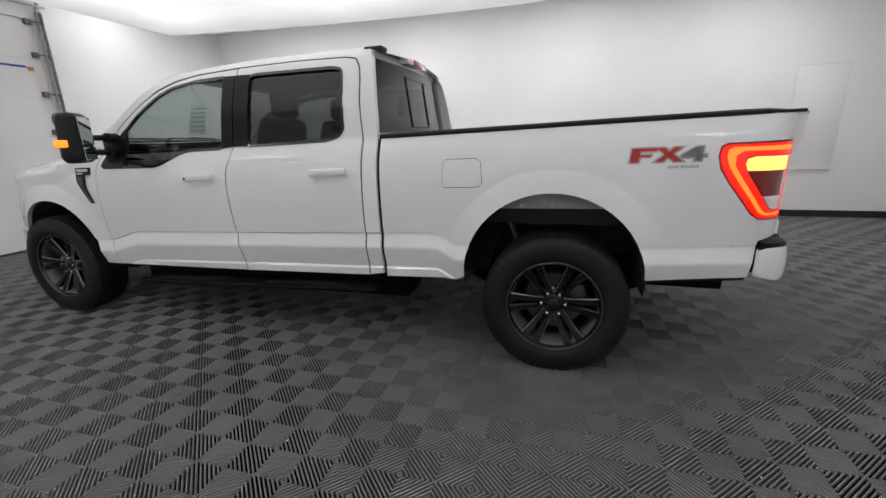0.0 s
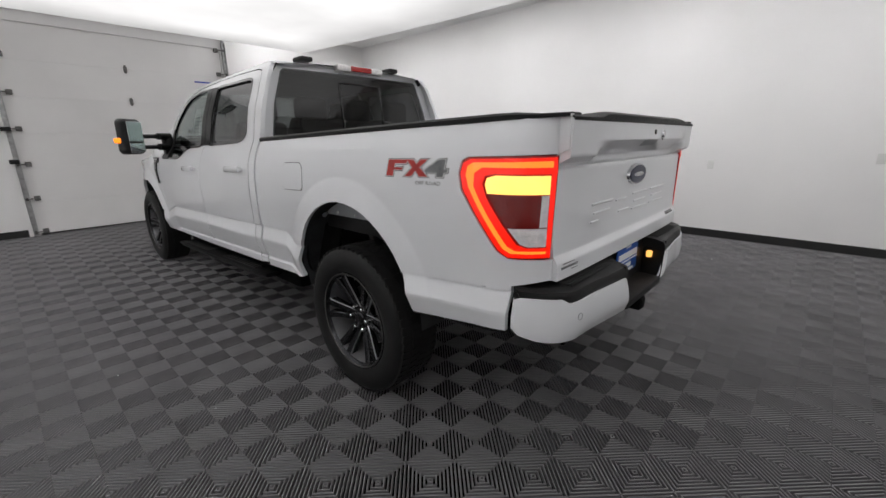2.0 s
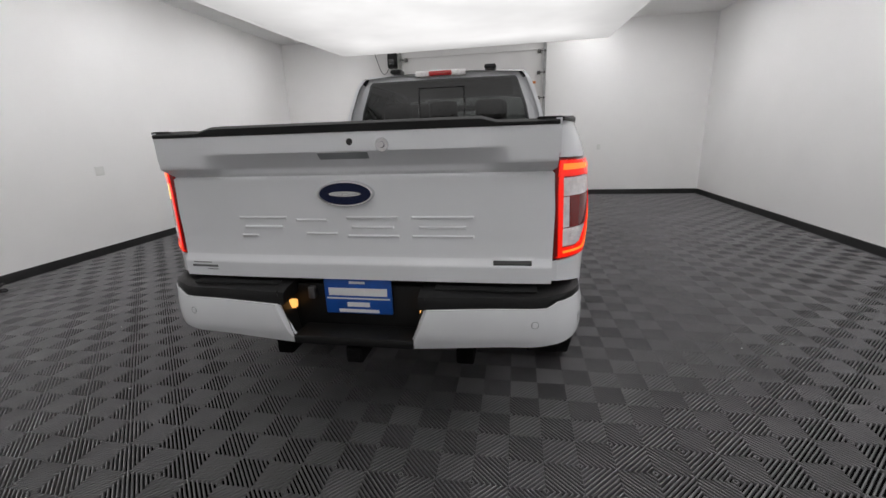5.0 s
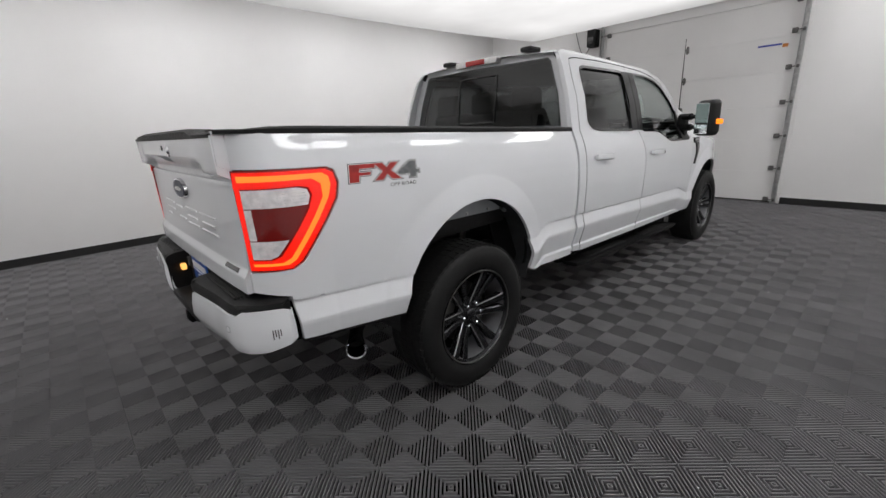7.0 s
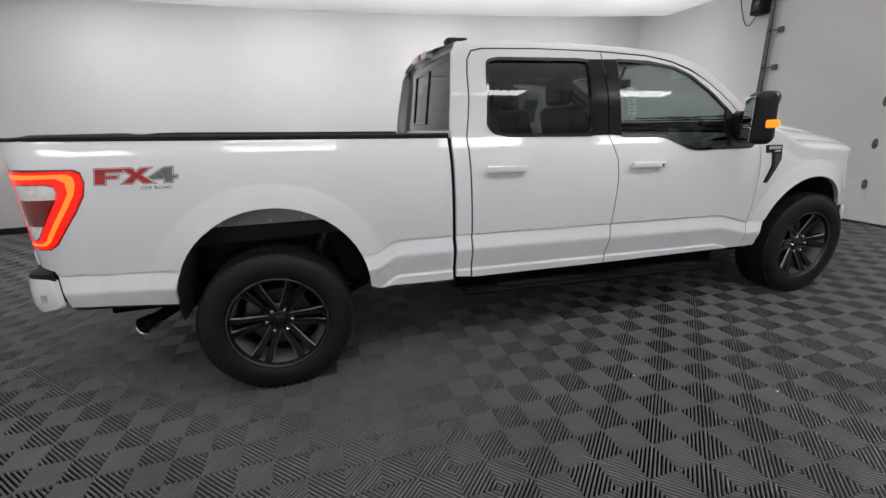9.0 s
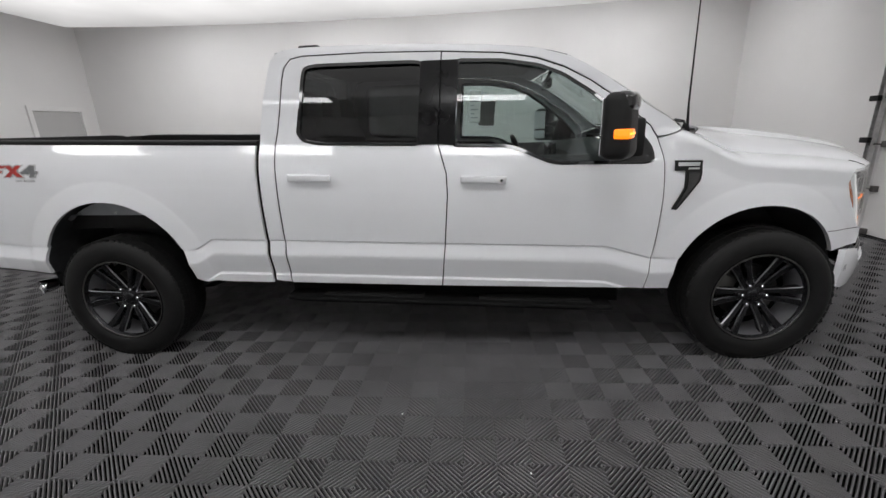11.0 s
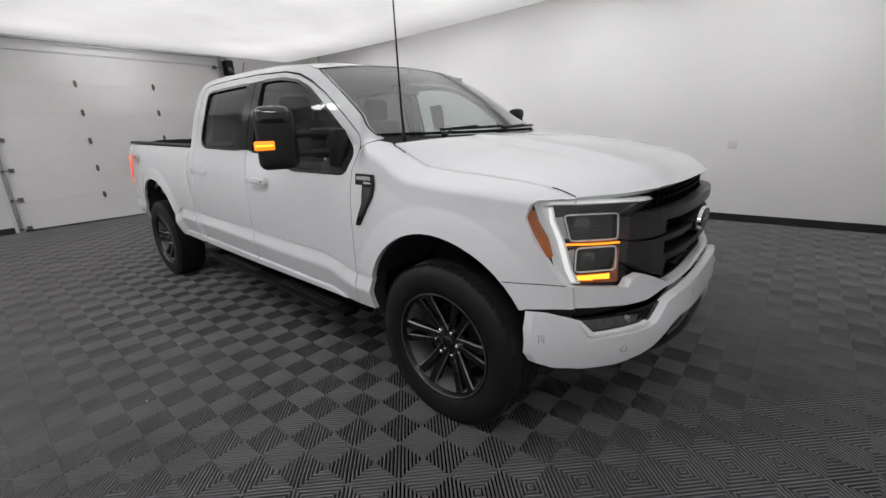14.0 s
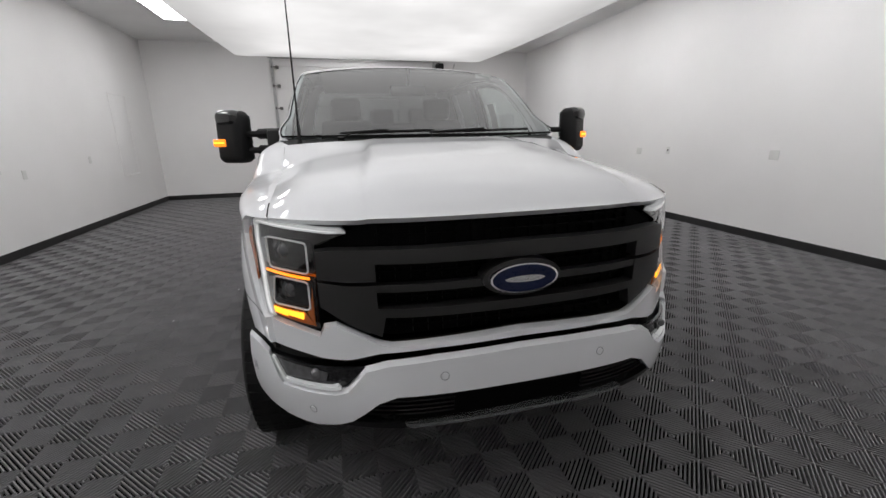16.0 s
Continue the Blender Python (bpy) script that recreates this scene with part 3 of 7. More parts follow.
def flare(y, z, a):
    dy, dz = y - a[0], max(0.0, z - a[1])
    r = math.hypot(dy, dz)
    return 0.018 * min(1.0, max(0.0, (a[3] - r) / (a[3] - a[2]))) ** 0.8 * smoothstep((z - 0.45) / 0.3)


def side_x(y, z):
    """Half width of the body's skin."""
    h = level(y, z)
    c = crease(y)
    x = lower(h - c) if h < c else upper(h)
    if y > 3.3 and h >= c:
        top = fender_crease(y) - 0.08
        w = smoothstep((y - 3.3) / 0.25)
        x = x * (1 - w) + w * upper(min(h, level(y, top), 1.25))
    if h < 1.45:
        x += flare(y, z, REAR_ARCH) + flare(y, z, FRONT_ARCH)
    if y < -0.2:
        x -= 0.036 * min(1.0, (-0.2 - y) / 0.6) ** 2
    if y < -0.68:
        w = min(1.0, ((-0.68 - y) / 0.402)) ** 5
        x += w * (0.807 - x)
    if y > 2.6 and h > 1.28:
        x -= 0.085 * min(1.0, (y - 2.6) / 0.9) ** 2 * smoothstep((h - 1.28) / 0.18) * (1 - smoothstep((y - 3.3) / 0.25))
    if y > 3.95:
        x -= 0.19 * ((y - 3.95) / 0.74) ** 2
    if y > 3.3:
        s = (z - hood_edge(y) + 0.07) / 0.07
        if s > 0:
            w = smoothstep((y - 3.3) / 0.25)
            s = min(1.0, s)
            x += w * (hood_half(y) - x) * (0.15 * s + 0.85 * s ** 2.8)
    return x


def side(y, z):
    return (side_x(y, z), y, z)


def side_out(d):
    return lambda y, z: (side_x(y, z) + d, y, z)


def arch_points(a, z_rear, z_front, n=22):
    """Points over a wheel arch, from its rear foot to its front foot."""
    a0 = 180 - math.degrees(math.asin((z_rear - a[1]) / a[2])) if z_rear > a[1] else 180 + math.degrees(math.asin((a[1] - z_rear) / a[2]))
    a1 = math.degrees(math.asin((z_front - a[1]) / a[2]))
    return arc(a[0], a[1], a[2], a0, a1, n)


# --- bed sides
GAP = 0.0036
LZ = -0.011


def body_fold(y):
    return crease(y) - RAKE * (y - 1.1)


FOLD_CUTS = (-0.25, -0.238, -0.226, -0.105, -0.09, -0.012, -0.006, 0.0, 0.006)


lamp_outline = [(-1.085, 1.318), (-0.775, 1.312), (-0.748, 1.298), (-0.738, 1.25), (-0.752, 1.19), (-0.80, 1.115), (-0.915, 0.965), (-0.955, 0.94), (-1.075, 0.938)]
bed_poly = [(1.036, drop(1.036, 1.372)), (-1.122, drop(-1.122, 1.372)), (-1.122, 1.328)] + [(p[0], p[1] + 0.004 + LZ) for p in lamp_outline[:1]] + \
    [(p[0] + GAP, p[1] + LZ) for p in lamp_outline[1:8]] + [(-1.078, 0.921), (-1.078, 0.842), (-0.972, 0.820), (-0.950, 0.628)] + \
    arch_points(REAR_ARCH, 0.59, 0.545) + [(0.56, 0.53), (1.036, 0.513)]
bed_l, bed_r = both("bed_side", sheet(bed_poly, side, 0.008, 0.008, (-1, 0, 0), 0.02, body_fold, FOLD_CUTS), PAINT, truck, "white painted bed side with a flared wheel arch")
# fuel flap, on the left side only
o = sheet([(0.43, 1.09), (0.63, 1.085), (0.645, 1.10), (0.64, 1.225), (0.62, 1.24), (0.45, 1.245), (0.425, 1.225), (0.415, 1.11)], side_out(0.003), 0.05, 0.03, (-1, 0, 0), 0.006)
bm = mirrored(o)
o.free()
part("fuel_flap", bm, PAINT, bed_l, "round-cornered fuel flap")
bm = bmesh.new()
loop = [(0.43, 1.09), (0.63, 1.085), (0.645, 1.10), (0.64, 1.225), (0.62, 1.24), (0.45, 1.245), (0.425, 1.225), (0.415, 1.11), (0.43, 1.09)]
tube(bm, [(-side_x(y, z) - 0.0005, y, z) for y, z in loop], 0.0028, 6)
part("flap_seam", bm, DARK, bed_l)
# black foot trim below the bed's rear corner
o = sheet([(-0.945, 0.626), (-0.945, 0.606), (-0.455, 0.572), (-0.46, 0.592)], side_out(-0.012), 0.06, 0.03, (-1, 0, 0), 0.03)
both("sill_trim", o, BLACK_PLASTIC, truck)

# --- wheel houses
for a, depth, tag in ((REAR_ARCH, 0.5, "rear"), (FRONT_ARCH, 0.5, "front")):
    bm = bmesh.new()
    pts = arc(a[0], a[1], a[2] + 0.012, 190, -10, 26)
    for (ya, za), (yb_, zb) in zip(pts, pts[1:]):
        vs = [bm.verts.new(p) for p in ((side_x(ya, za) - 0.03, ya, za), (side_x(yb_, zb) - 0.03, yb_, zb), (0.45, yb_, zb), (0.45, ya, za))]
        bm.faces.new(vs)
    f = [bm.verts.new((0.45, y, z)) for y, z in pts]
    bm.faces.new(f)
    bmesh.ops.remove_doubles(bm, verts=bm.verts, dist=1e-4)
    both("wheel_house", bm, LINER_DARK, truck)
bm = bmesh.new()
ya, yb2 = -0.36, 0.40
o = sheet([(ya, 0.965), (yb2, 0.955)] + arc(0.03, 0.56, 0.495, 48, 132, 14), lambda y, z: (0.895, y, z), 0.05, 0.05, (-1, 0, 0), 0.02)
bm.free()
inner = both("inner_fender", o, LINER_GREY, truck, "grey primed inner panel above the wheel")
for ob, sx in zip(inner, (1, -1)):
    for yy in (-0.22, 0.03, 0.2):
        bm = bmesh.new()
        tube(bm, [(sx * 0.893, yy, 0.975), (sx * 0.903, yy, 0.975)], 0.008, 8)
        part("rivet", bm, STEEL, ob)
# liner behind the front edge of the rear arch
o = sheet([(0.40, 0.56), (0.50, 0.56), (0.525, 0.62), (0.44, 0.88), (0.34, 0.97), (0.30, 0.93)], lambda y, z: (0.80 + 0.25 * (y - 0.3), y, z), 0.05, 0.05, (-1, 0, 0), 0.02)
both("splash_liner", o, DARK, truck)
# dark sheet standing in for shade in the slot between cab and bed
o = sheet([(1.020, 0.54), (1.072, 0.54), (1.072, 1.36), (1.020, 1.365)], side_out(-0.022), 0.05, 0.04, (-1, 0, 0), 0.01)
both("slot_shade", o, DARK, truck)

# --- cab: corner panel, pillars and roof rail in one pressing
cab_poly = [(1.060, 0.53), (1.152, 0.517), (1.155, 0.85), (1.152, 1.36), (1.172, 1.46), (1.188, 1.58), (1.196, 1.72), (1.208, 1.80), (1.245, 1.853),
            (1.32, 1.868), (1.7, 1.873), (2.15, 1.862), (2.5, 1.838), (2.70, 1.80), (2.85, 1.745), (3.0, 1.662), (3.2, 1.52), (3.335, 1.405), (3.365, 1.345),
            (3.42, 1.355), (3.50, 1.383), (3.40, 1.455), (3.2, 1.60), (3.0, 1.735), (2.88, 1.80), (2.70, 1.855), (2.36, 1.897), (1.93, 1.922), (1.5, 1.926), (1.25, 1.918), (1.16, 1.895), (1.125, 1.84),
            (1.095, 1.65), (1.068, 1.45), (1.060, 1.30)]
both("cab_side", sheet(cab_poly, side, 0.04, 0.016, (-1, 0, 0), 0.03, body_fold, FOLD_CUTS), PAINT, truck, "white painted cab side and pillars")

# --- doors
SEAM = [(2.147, 1.852), (2.138, 1.6), (2.122, 1.34), (2.168, 1.18), (2.172, 1.05), (2.15, 0.76), (2.135, 0.60), (2.123, 0.485)]
rear_win = [(2.012, 1.337), (2.04, 1.798), (1.98, 1.808), (1.40, 1.810), (1.332, 1.796), (1.322, 1.74), (1.298, 1.48), (1.288, 1.425), (1.325, 1.378), (1.42, 1.358)]
rear_door = [(1.162, 0.513), (1.164, 0.85), (1.161, 1.36), (1.18, 1.46), (1.197, 1.58), (1.205, 1.72), (1.217, 1.797), (1.25, 1.845), (1.32, 1.86), (1.7, 1.865), (2.142, 1.854)] + \
    [(p[0] - GAP, p[1]) for p in SEAM[1:]]
front_win = [(2.205, 1.325), (2.50, 1.315), (2.57, 1.30), (2.74, 1.225), (2.80, 1.212), (3.29, 1.205), (3.325, 1.22), (3.325, 1.29), (3.30, 1.335), (3.2, 1.445), (3.0, 1.60),
             (2.84, 1.705), (2.70, 1.76), (2.5, 1.795), (2.235, 1.806)]
front_door = [(p[0] + GAP, p[1]) for p in SEAM[::-1]] + [(2.5, 1.828), (2.69, 1.79), (2.84, 1.735), (2.993, 1.656), (3.194, 1.514), (3.330, 1.399), (3.360, 1.336), (3.377, 1.2), (3.379, 1.0), (3.368, 0.78), (3.336, 0.462)]


def rounded(poly, r):
    """The outline with its corners turned on a radius of about r."""
    res = []
    for i in range(len(poly)):
        p, q, w = Vector(poly[i - 1]), Vector(poly[i]), Vector(poly[(i + 1) % len(poly)])
        a, b = q + (p - q) * min(0.42, r / (p - q).length), q + (w - q) * min(0.42, r / (w - q).length)
        res += [tuple(a.lerp(q, k).lerp(q.lerp(b, k), k)) for k in (0.0, 0.33, 0.67, 1.0)]
    return res


def ring_panels(outer, hole, cut_a, cut_b):
    """Splits a panel with a hole into two outlines without one: cut_a and cut_b are pairs of indices (outer, hole)."""
    oa, ha = cut_a
    ob_, hb = cut_b

    def walk_round(lst, i, j):
        res = [lst[i]]
        while i != j:
            i = (i + 1) % len(lst)
            res.append(lst[i])
        return res
    p1 = walk_round(outer, oa, ob_) + walk_round(hole[::-1], len(hole) - 1 - hb, len(hole) - 1 - ha)
    p2 = walk_round(outer, ob_, oa) + walk_round(hole[::-1], len(hole) - 1 - ha, len(hole) - 1 - hb)
    return p1, p2


def area(poly):
    return sum(a[0] * b[1] - b[0] * a[1] for a, b in zip(poly, poly[1:] + poly[:1])) / 2


def oriented(poly):
    return poly if area(poly) > 0 else poly[::-1]


def nearest(lst, p):
    return min(range(len(lst)), key=lambda i: (lst[i][0] - p[0]) ** 2 + (lst[i][1] - p[1]) ** 2)


def holed_sheet(outer, hole, a, b, place, du, dv, inward, depth, fold=None, cuts=()):
    outer, hole = oriented(outer), oriented(hole)
    ia, ib = nearest(outer, a), nearest(outer, b)
    ja, jb = nearest(hole, a), nearest(hole, b)
    p1, p2 = ring_panels(outer, hole, (ia, ja), (ib, jb))
    m1 = sheet(p1, place, du, dv, inward, 0, fold, cuts)
    m2 = sheet(p2, place, du, dv, inward, 0, fold, cuts)
    me = bpy.data.meshes.new("tmp")
    m2.to_mesh(me)
    m1.from_mesh(me)
    m2.free()
    bpy.data.meshes.remove(me)
    bmesh.ops.remove_doubles(m1, verts=m1.verts, dist=2e-4)
    inw = Vector(inward)
    rim = [e for e in m1.edges if len(e.link_faces) == 1]
    made = {}
    for e in rim:
        vs = []
        for v in e.verts:
            if v not in made:
                made[v] = (m1.verts.new(v.co), m1.verts.new(v.co + inw * depth))
            vs.append(made[v])
        m1.faces.new((vs[0][0], vs[1][0], vs[1][1], vs[0][1]))
    return m1


def band(loop_in, loop_out, place, inset=0.0):
    """A strip between two outlines with the same number of points."""
    bm = bmesh.new()
    n = len(loop_in)
    a = [bm.verts.new(place(*p)) for p in loop_in]
    b = [bm.verts.new(place(*p)) for p in loop_out]
    for i in range(n):
        j = (i + 1) % n
        bm.faces.new((a[i], b[i], b[j], a[j]))
    return bm


def grown(poly, d):
    """The outline moved outwards by d."""
    poly = oriented(poly)
    res = []
    n = len(poly)
    for i in range(n):
        p, q, r = Vector(poly[i - 1]), Vector(poly[i]), Vector(poly[(i + 1) % n])
        n1 = Vector(((q - p).y, -(q - p).x)).normalized()
        n2 = Vector(((r - q).y, -(r - q).x)).normalized()
        m = n1 + n2
        m = m / max(0.3, m.dot(n1))
        res.append(tuple(q + d * m))
    return res


def window_trim(win, w=0.014, proud=0.004):
    win = oriented(win)
    out = grown(win, 0.004)
    inn = grown(win, -w)
    bm = band(inn, out, side_out(proud))
    # inner lip
    n = len(win)
    deep = [bm.verts.new(Vector(side_out(proud)(*p)) + Vector((-0.02, 0, 0))) for p in inn]
    bm.verts.ensure_lookup_table()
    for i in range(n):
        j = (i + 1) % n
        bm.faces.new((bm.verts[i], bm.verts[j], deep[j], deep[i]))
    return bm


def handle_parts(door, sx, y0, y1, keyhole):
    """A pull handle on standoffs over a dished cup."""
    zc = (drop(y0, 1.184) + drop(y1, 1.184)) / 2
    slope = -RAKE * 1.2
    bm = bmesh.new()
    box(bm, -0.011, 0.011, 0, y1 - y0, -0.021, 0.021, bevel=0.008, seg=3)
    m = Matrix.Translation((sx * (side_x((y0 + y1) / 2, zc) + 0.033), y0, zc - slope * (y1 - y0) / 2)) @ Matrix.Rotation(math.atan(slope), 4, "X")
    bmesh.ops.transform(bm, matrix=m, verts=bm.verts)
    h = part("door_handle", bm, PAINT, door, "white painted pull handle")
    for yy in (y0 + 0.02, y1 - 0.045):
        bm = bmesh.new()
        box(bm, sx * (side_x(yy, zc) - 0.01) if sx > 0 else -(side_x(yy, zc) + 0.03), side_x(yy, zc) + 0.03 if sx > 0 else -(side_x(yy, zc) - 0.01), yy, yy + 0.025, zc - 0.012, zc + 0.012)
        part("handle_base", bm, PAINT, door)
    # dished cup behind the handle
    bm = bmesh.new()
    yc = (y0 + y1) / 2
    ring0 = [bm.verts.new((sx * (side_x(yc + 0.075 * math.cos(a), zc + 0.012 + 0.042 * math.sin(a)) + 0.0006), yc + 0.075 * math.cos(a), zc + 0.012 + 0.042 * math.sin(a))) for a in [i * math.pi / 10 for i in range(20)]]
    ring1 = [bm.verts.new((sx * (side_x(yc + 0.05 * math.cos(a), zc + 0.012 + 0.026 * math.sin(a)) - 0.0005), yc + 0.05 * math.cos(a), zc + 0.012 + 0.026 * math.sin(a))) for a in [i * math.pi / 10 for i in range(20)]]
    for i in range(20):
        j = (i + 1) % 20
        bm.faces.new((ring0[i], ring0[j], ring1[j], ring1[i]))
    bm.faces.new(ring1)
    if sx < 0:
        bmesh.ops.reverse_faces(bm, faces=bm.faces[:])
    part("handle_cup", bm, PAINT, door)
    if keyhole:
        bm = bmesh.new()
        xk = sx * (side_x(y1, zc) + 0.043)
        tube(bm, [(xk, y1 - 0.03, zc - 0.006), (xk + sx * 0.004, y1 - 0.03, zc - 0.006)], 0.008, 12)
        part("lock", bm, GLOSS_BLACK, door)


rear_win, front_win = rounded(rear_win, 0.03), rounded(front_win, 0.025)
o = holed_sheet(rear_door, rear_win, (1.2, 1.36), (2.12, 1.34), side, 0.05, 0.016, (-1, 0, 0), 0.03, body_fold, FOLD_CUTS)
rear_doors = both("rear_door", o, PAINT, truck, "white rear passenger door with privacy glass")
o = holed_sheet(front_door, front_win, (2.13, 1.34), (3.355, 1.33), side, 0.04, 0.016, (-1, 0, 0), 0.03, body_fold, FOLD_CUTS)
front_doors = both("front_door", o, PAINT, truck, "white front door with tinted glass")
# window glass, seals and black pillar trims
for doors, win, gl in ((rear_doors, rear_win, GLASS_DARK), (front_doors, front_win, GLASS_SIDE)):
    for d, sx in zip(doors, (1, -1)):
        o = sheet(oriented(grown(win, 0.01)), side_out(-0.012), 0.12, 0.06, (-1, 0, 0), 0)
        t_ = window_trim(win)
        if sx < 0:
            for q in (o, t_):
                for v in q.verts:
                    v.co.x = -v.co.x
                bmesh.ops.reverse_faces(q, faces=q.faces[:])
        g_ = part("window_glass", o, gl, d)
        g_.visible_shadow = False
        part("window_seal", t_, GLOSS_BLACK, d, "thin black window seal", smooth="fix")
pil_r = [(2.002, 1.34), (2.03, 1.805), (2.1425, 1.805), (2.1345, 1.6), (2.1185, 1.34)]
pil_f = [(2.149, 1.805), (2.245, 1.805), (2.218, 1.33), (2.1255, 1.34), (2.1415, 1.6)]
sail = [(3.10, 1.208), (3.29, 1.208), (3.325, 1.222), (3.325, 1.29), (3.30, 1.335), (3.2, 1.445), (3.14, 1.49), (3.115, 1.36)]
for doors, poly in ((rear_doors, pil_r), (front_doors, pil_f)):
    o = sheet(poly, side_out(0.006), 0.05, 0.05, (-1, 0, 0), 0.01)
    for d, q in zip(doors, (o, mirrored(o))):
        part("pillar_trim", q, PILLAR_BLACK, d, "gloss black pillar cover")
o = sheet(sail, side_out(0.007), 0.05, 0.05, (-1, 0, 0), 0.015)
for d, q in zip(front_doors, (o, mirrored(o))):
    part("mirror_sail", q, BLACK_PLASTIC, d, "black mirror mounting cover")
for d, sx in zip(rear_doors, (1, -1)):
    handle_parts(d, sx, 1.245, 1.50, False)
for d, sx in zip(front_doors, (1, -1)):
    handle_parts(d, sx, 2.25, 2.51, True)

# dark tubes laid in the shut lines to stand in for their shade
for line in ([(y, z) for y, z in SEAM], [(1.1575, 0.52), (1.1595, 0.85), (1.1565, 1.36), (1.176, 1.46), (1.1925, 1.58), (1.2005, 1.72), (1.2125, 1.798), (1.247, 1.849), (1.32, 1.864), (1.7, 1.869), (2.146, 1.858)],
             [(2.146, 1.858), (2.5, 1.833), (2.695, 1.795), (2.845, 1.74), (2.996, 1.659), (3.197, 1.517), (3.332, 1.402), (3.363, 1.340), (3.379, 1.2), (3.3815, 1.0), (3.3705, 0.78), (3.3385, 0.464)]):
    fine = []
    for (a, b), (c, d) in zip(line, line[1:]):
        n = max(1, int(math.hypot(c - a, d - b) / 0.02))
        fine += [(a + (c - a) * i / n, b + (d - b) * i / n) for i in range(n)]
    fine.append(line[-1])
    bm = bmesh.new()
    tube(bm, [(side_x(y, z) - 0.0040, y, z) for y, z in fine], 0.0034, 6)
    both("shut_line_shade", bm, MESH_BLACK, truck)

# --- front fenders
fender_poly = [(3.341, 0.462), (3.373, 0.78), (3.384, 1.0), (3.382, 1.2), (3.367, 1.330), (3.42, 1.347), (3.50, 1.374), (3.545, 1.362)] + \
    [(y, hood_edge(y) - 0.004) for y in (3.60, 3.65, 3.70, 3.75, 3.80, 3.9, 4.0, 4.15, 4.3, 4.4, 4.5, 4.56)] + \
    [(4.44, 1.134), (4.415, 1.115), (4.40, 1.06), (4.43, 0.98), (4.52, 0.83), (4.55, 0.80), (4.576, 0.79), (4.582, 0.695), (4.41, 0.68)] + \
    arch_points(FRONT_ARCH, 0.46, 0.67)[::-1]
both("front_fender", sheet(fender_poly, side, 0.008, 0.007, (-1, 0, 0), 0.03, body_fold, FOLD_CUTS), PAINT, truck, "white front fender with a flared wheel arch")

bm = bmesh.new()
tube(bm, [(side_x(y, 0.794) - 0.001, y, 0.794) for y in [4.315 + 0.24 * i / 16 for i in range(17)]], 0.0022, 6)
both("fender_seam", bm, DARK, truck)

# --- roof
roof_edge = curve_of([(1.1, 1.872), (1.16, 1.897), (1.25, 1.918), (1.5, 1.927), (1.93, 1.923), (2.36, 1.898), (2.70, 1.857), (2.88, 1.805)], 0.06)
roof_mid = curve_of([(1.0, 1.895), (1.1, 1.918), (1.25, 1.940), (1.5, 1.952), (1.9, 1.953), (2.4, 1.934), (2.75, 1.892), (2.97, 1.850)], 0.08)
bm = bmesh.new()
rows = []
for j in range(31):
    v = j / 30
    row = []
    for i in range(25):
        u = i / 12 - 1
        ye, yc = 1.14 + v * (2.86 - 1.14), 1.10 + v * (2.97 - 1.10)
        ze, zc = roof_edge(ye), roof_mid(yc)
        hw = side_x(ye, ze) - 0.001
        k = abs(u) ** 2.6
        row.append(bm.verts.new((u * hw, yc + (ye - yc) * u * u, zc + (ze - zc) * k + 0.004 * math.cos(u * math.pi * 3) * math.sin(math.pi * v) * (1 - u * u))))
    rows.append(row)
for a, b in zip(rows, rows[1:]):
    for i in range(24):
        bm.faces.new((a[i], a[i + 1], b[i + 1], b[i]))
part("roof", bm, PAINT, truck, "white painted cab roof")
for sx in (1, -1):
    bm = bmesh.new()
    box(bm, sx * 0.42 - 0.05, sx * 0.42 + 0.05, 1.19, 1.33, 1.938, 1.974, bevel=0.015, seg=3)
    part("roof_pod", bm, BLACK_PLASTIC, truck, "small black roof fitting")

# --- back of the cab: glass, its frame and the high stop lamp
def back(x, z):
    return (x, 1.10 + 0.13 * (z - 1.4) - 0.05 * (1 - (x / 0.85) ** 2) + 0.035, z)


o = sheet([(-0.78, 1.40), (0.78, 1.40), (0.735, 1.62), (0.655, 1.845), (0.63, 1.868), (-0.63, 1.868), (-0.655, 1.845), (-0.735, 1.62)], back, 0.12, 0.08, (0, 1, 0), 0)
rg = part("rear_window", o, GLASS_DARK, truck, "dark privacy rear window with a sliding centre pane")
rg.visible_shadow = False
bm = bmesh.new()
loop = [(-0.20, 1.45), (0.20, 1.45), (0.20, 1.80), (-0.20, 1.80)]
for a, b in zip(loop, loop[1:] + loop[:1]):
    tube(bm, [Vector(back(*a)) + Vector((0, -0.004, 0)), Vector(back(*b)) + Vector((0, -0.004, 0))], 0.006, 6)
part("slider_frame", bm, GLOSS_BLACK, rg)
outer = [(-0.90, 1.36), (0.90, 1.36), (0.835, 1.62), (0.745, 1.86), (0.66, 1.915), (-0.66, 1.915), (-0.745, 1.86), (-0.835, 1.62)]
hole = [(-0.765, 1.41), (0.765, 1.41), (0.72, 1.62), (0.642, 1.845), (0.618, 1.86), (-0.618, 1.86), (-0.642, 1.845), (-0.72, 1.62)]
o = holed_sheet(outer, hole, (-0.95, 1.36), (0.95, 1.36), lambda x, z: Vector(back(x, z)) + Vector((0, 0.006 + 0.05 * max(0, abs(x) - 0.75), 0)), 0.08, 0.05, (0, 1, 0), 0.03)
part("cab_back", o, PAINT, truck, "white painted back of the cab")
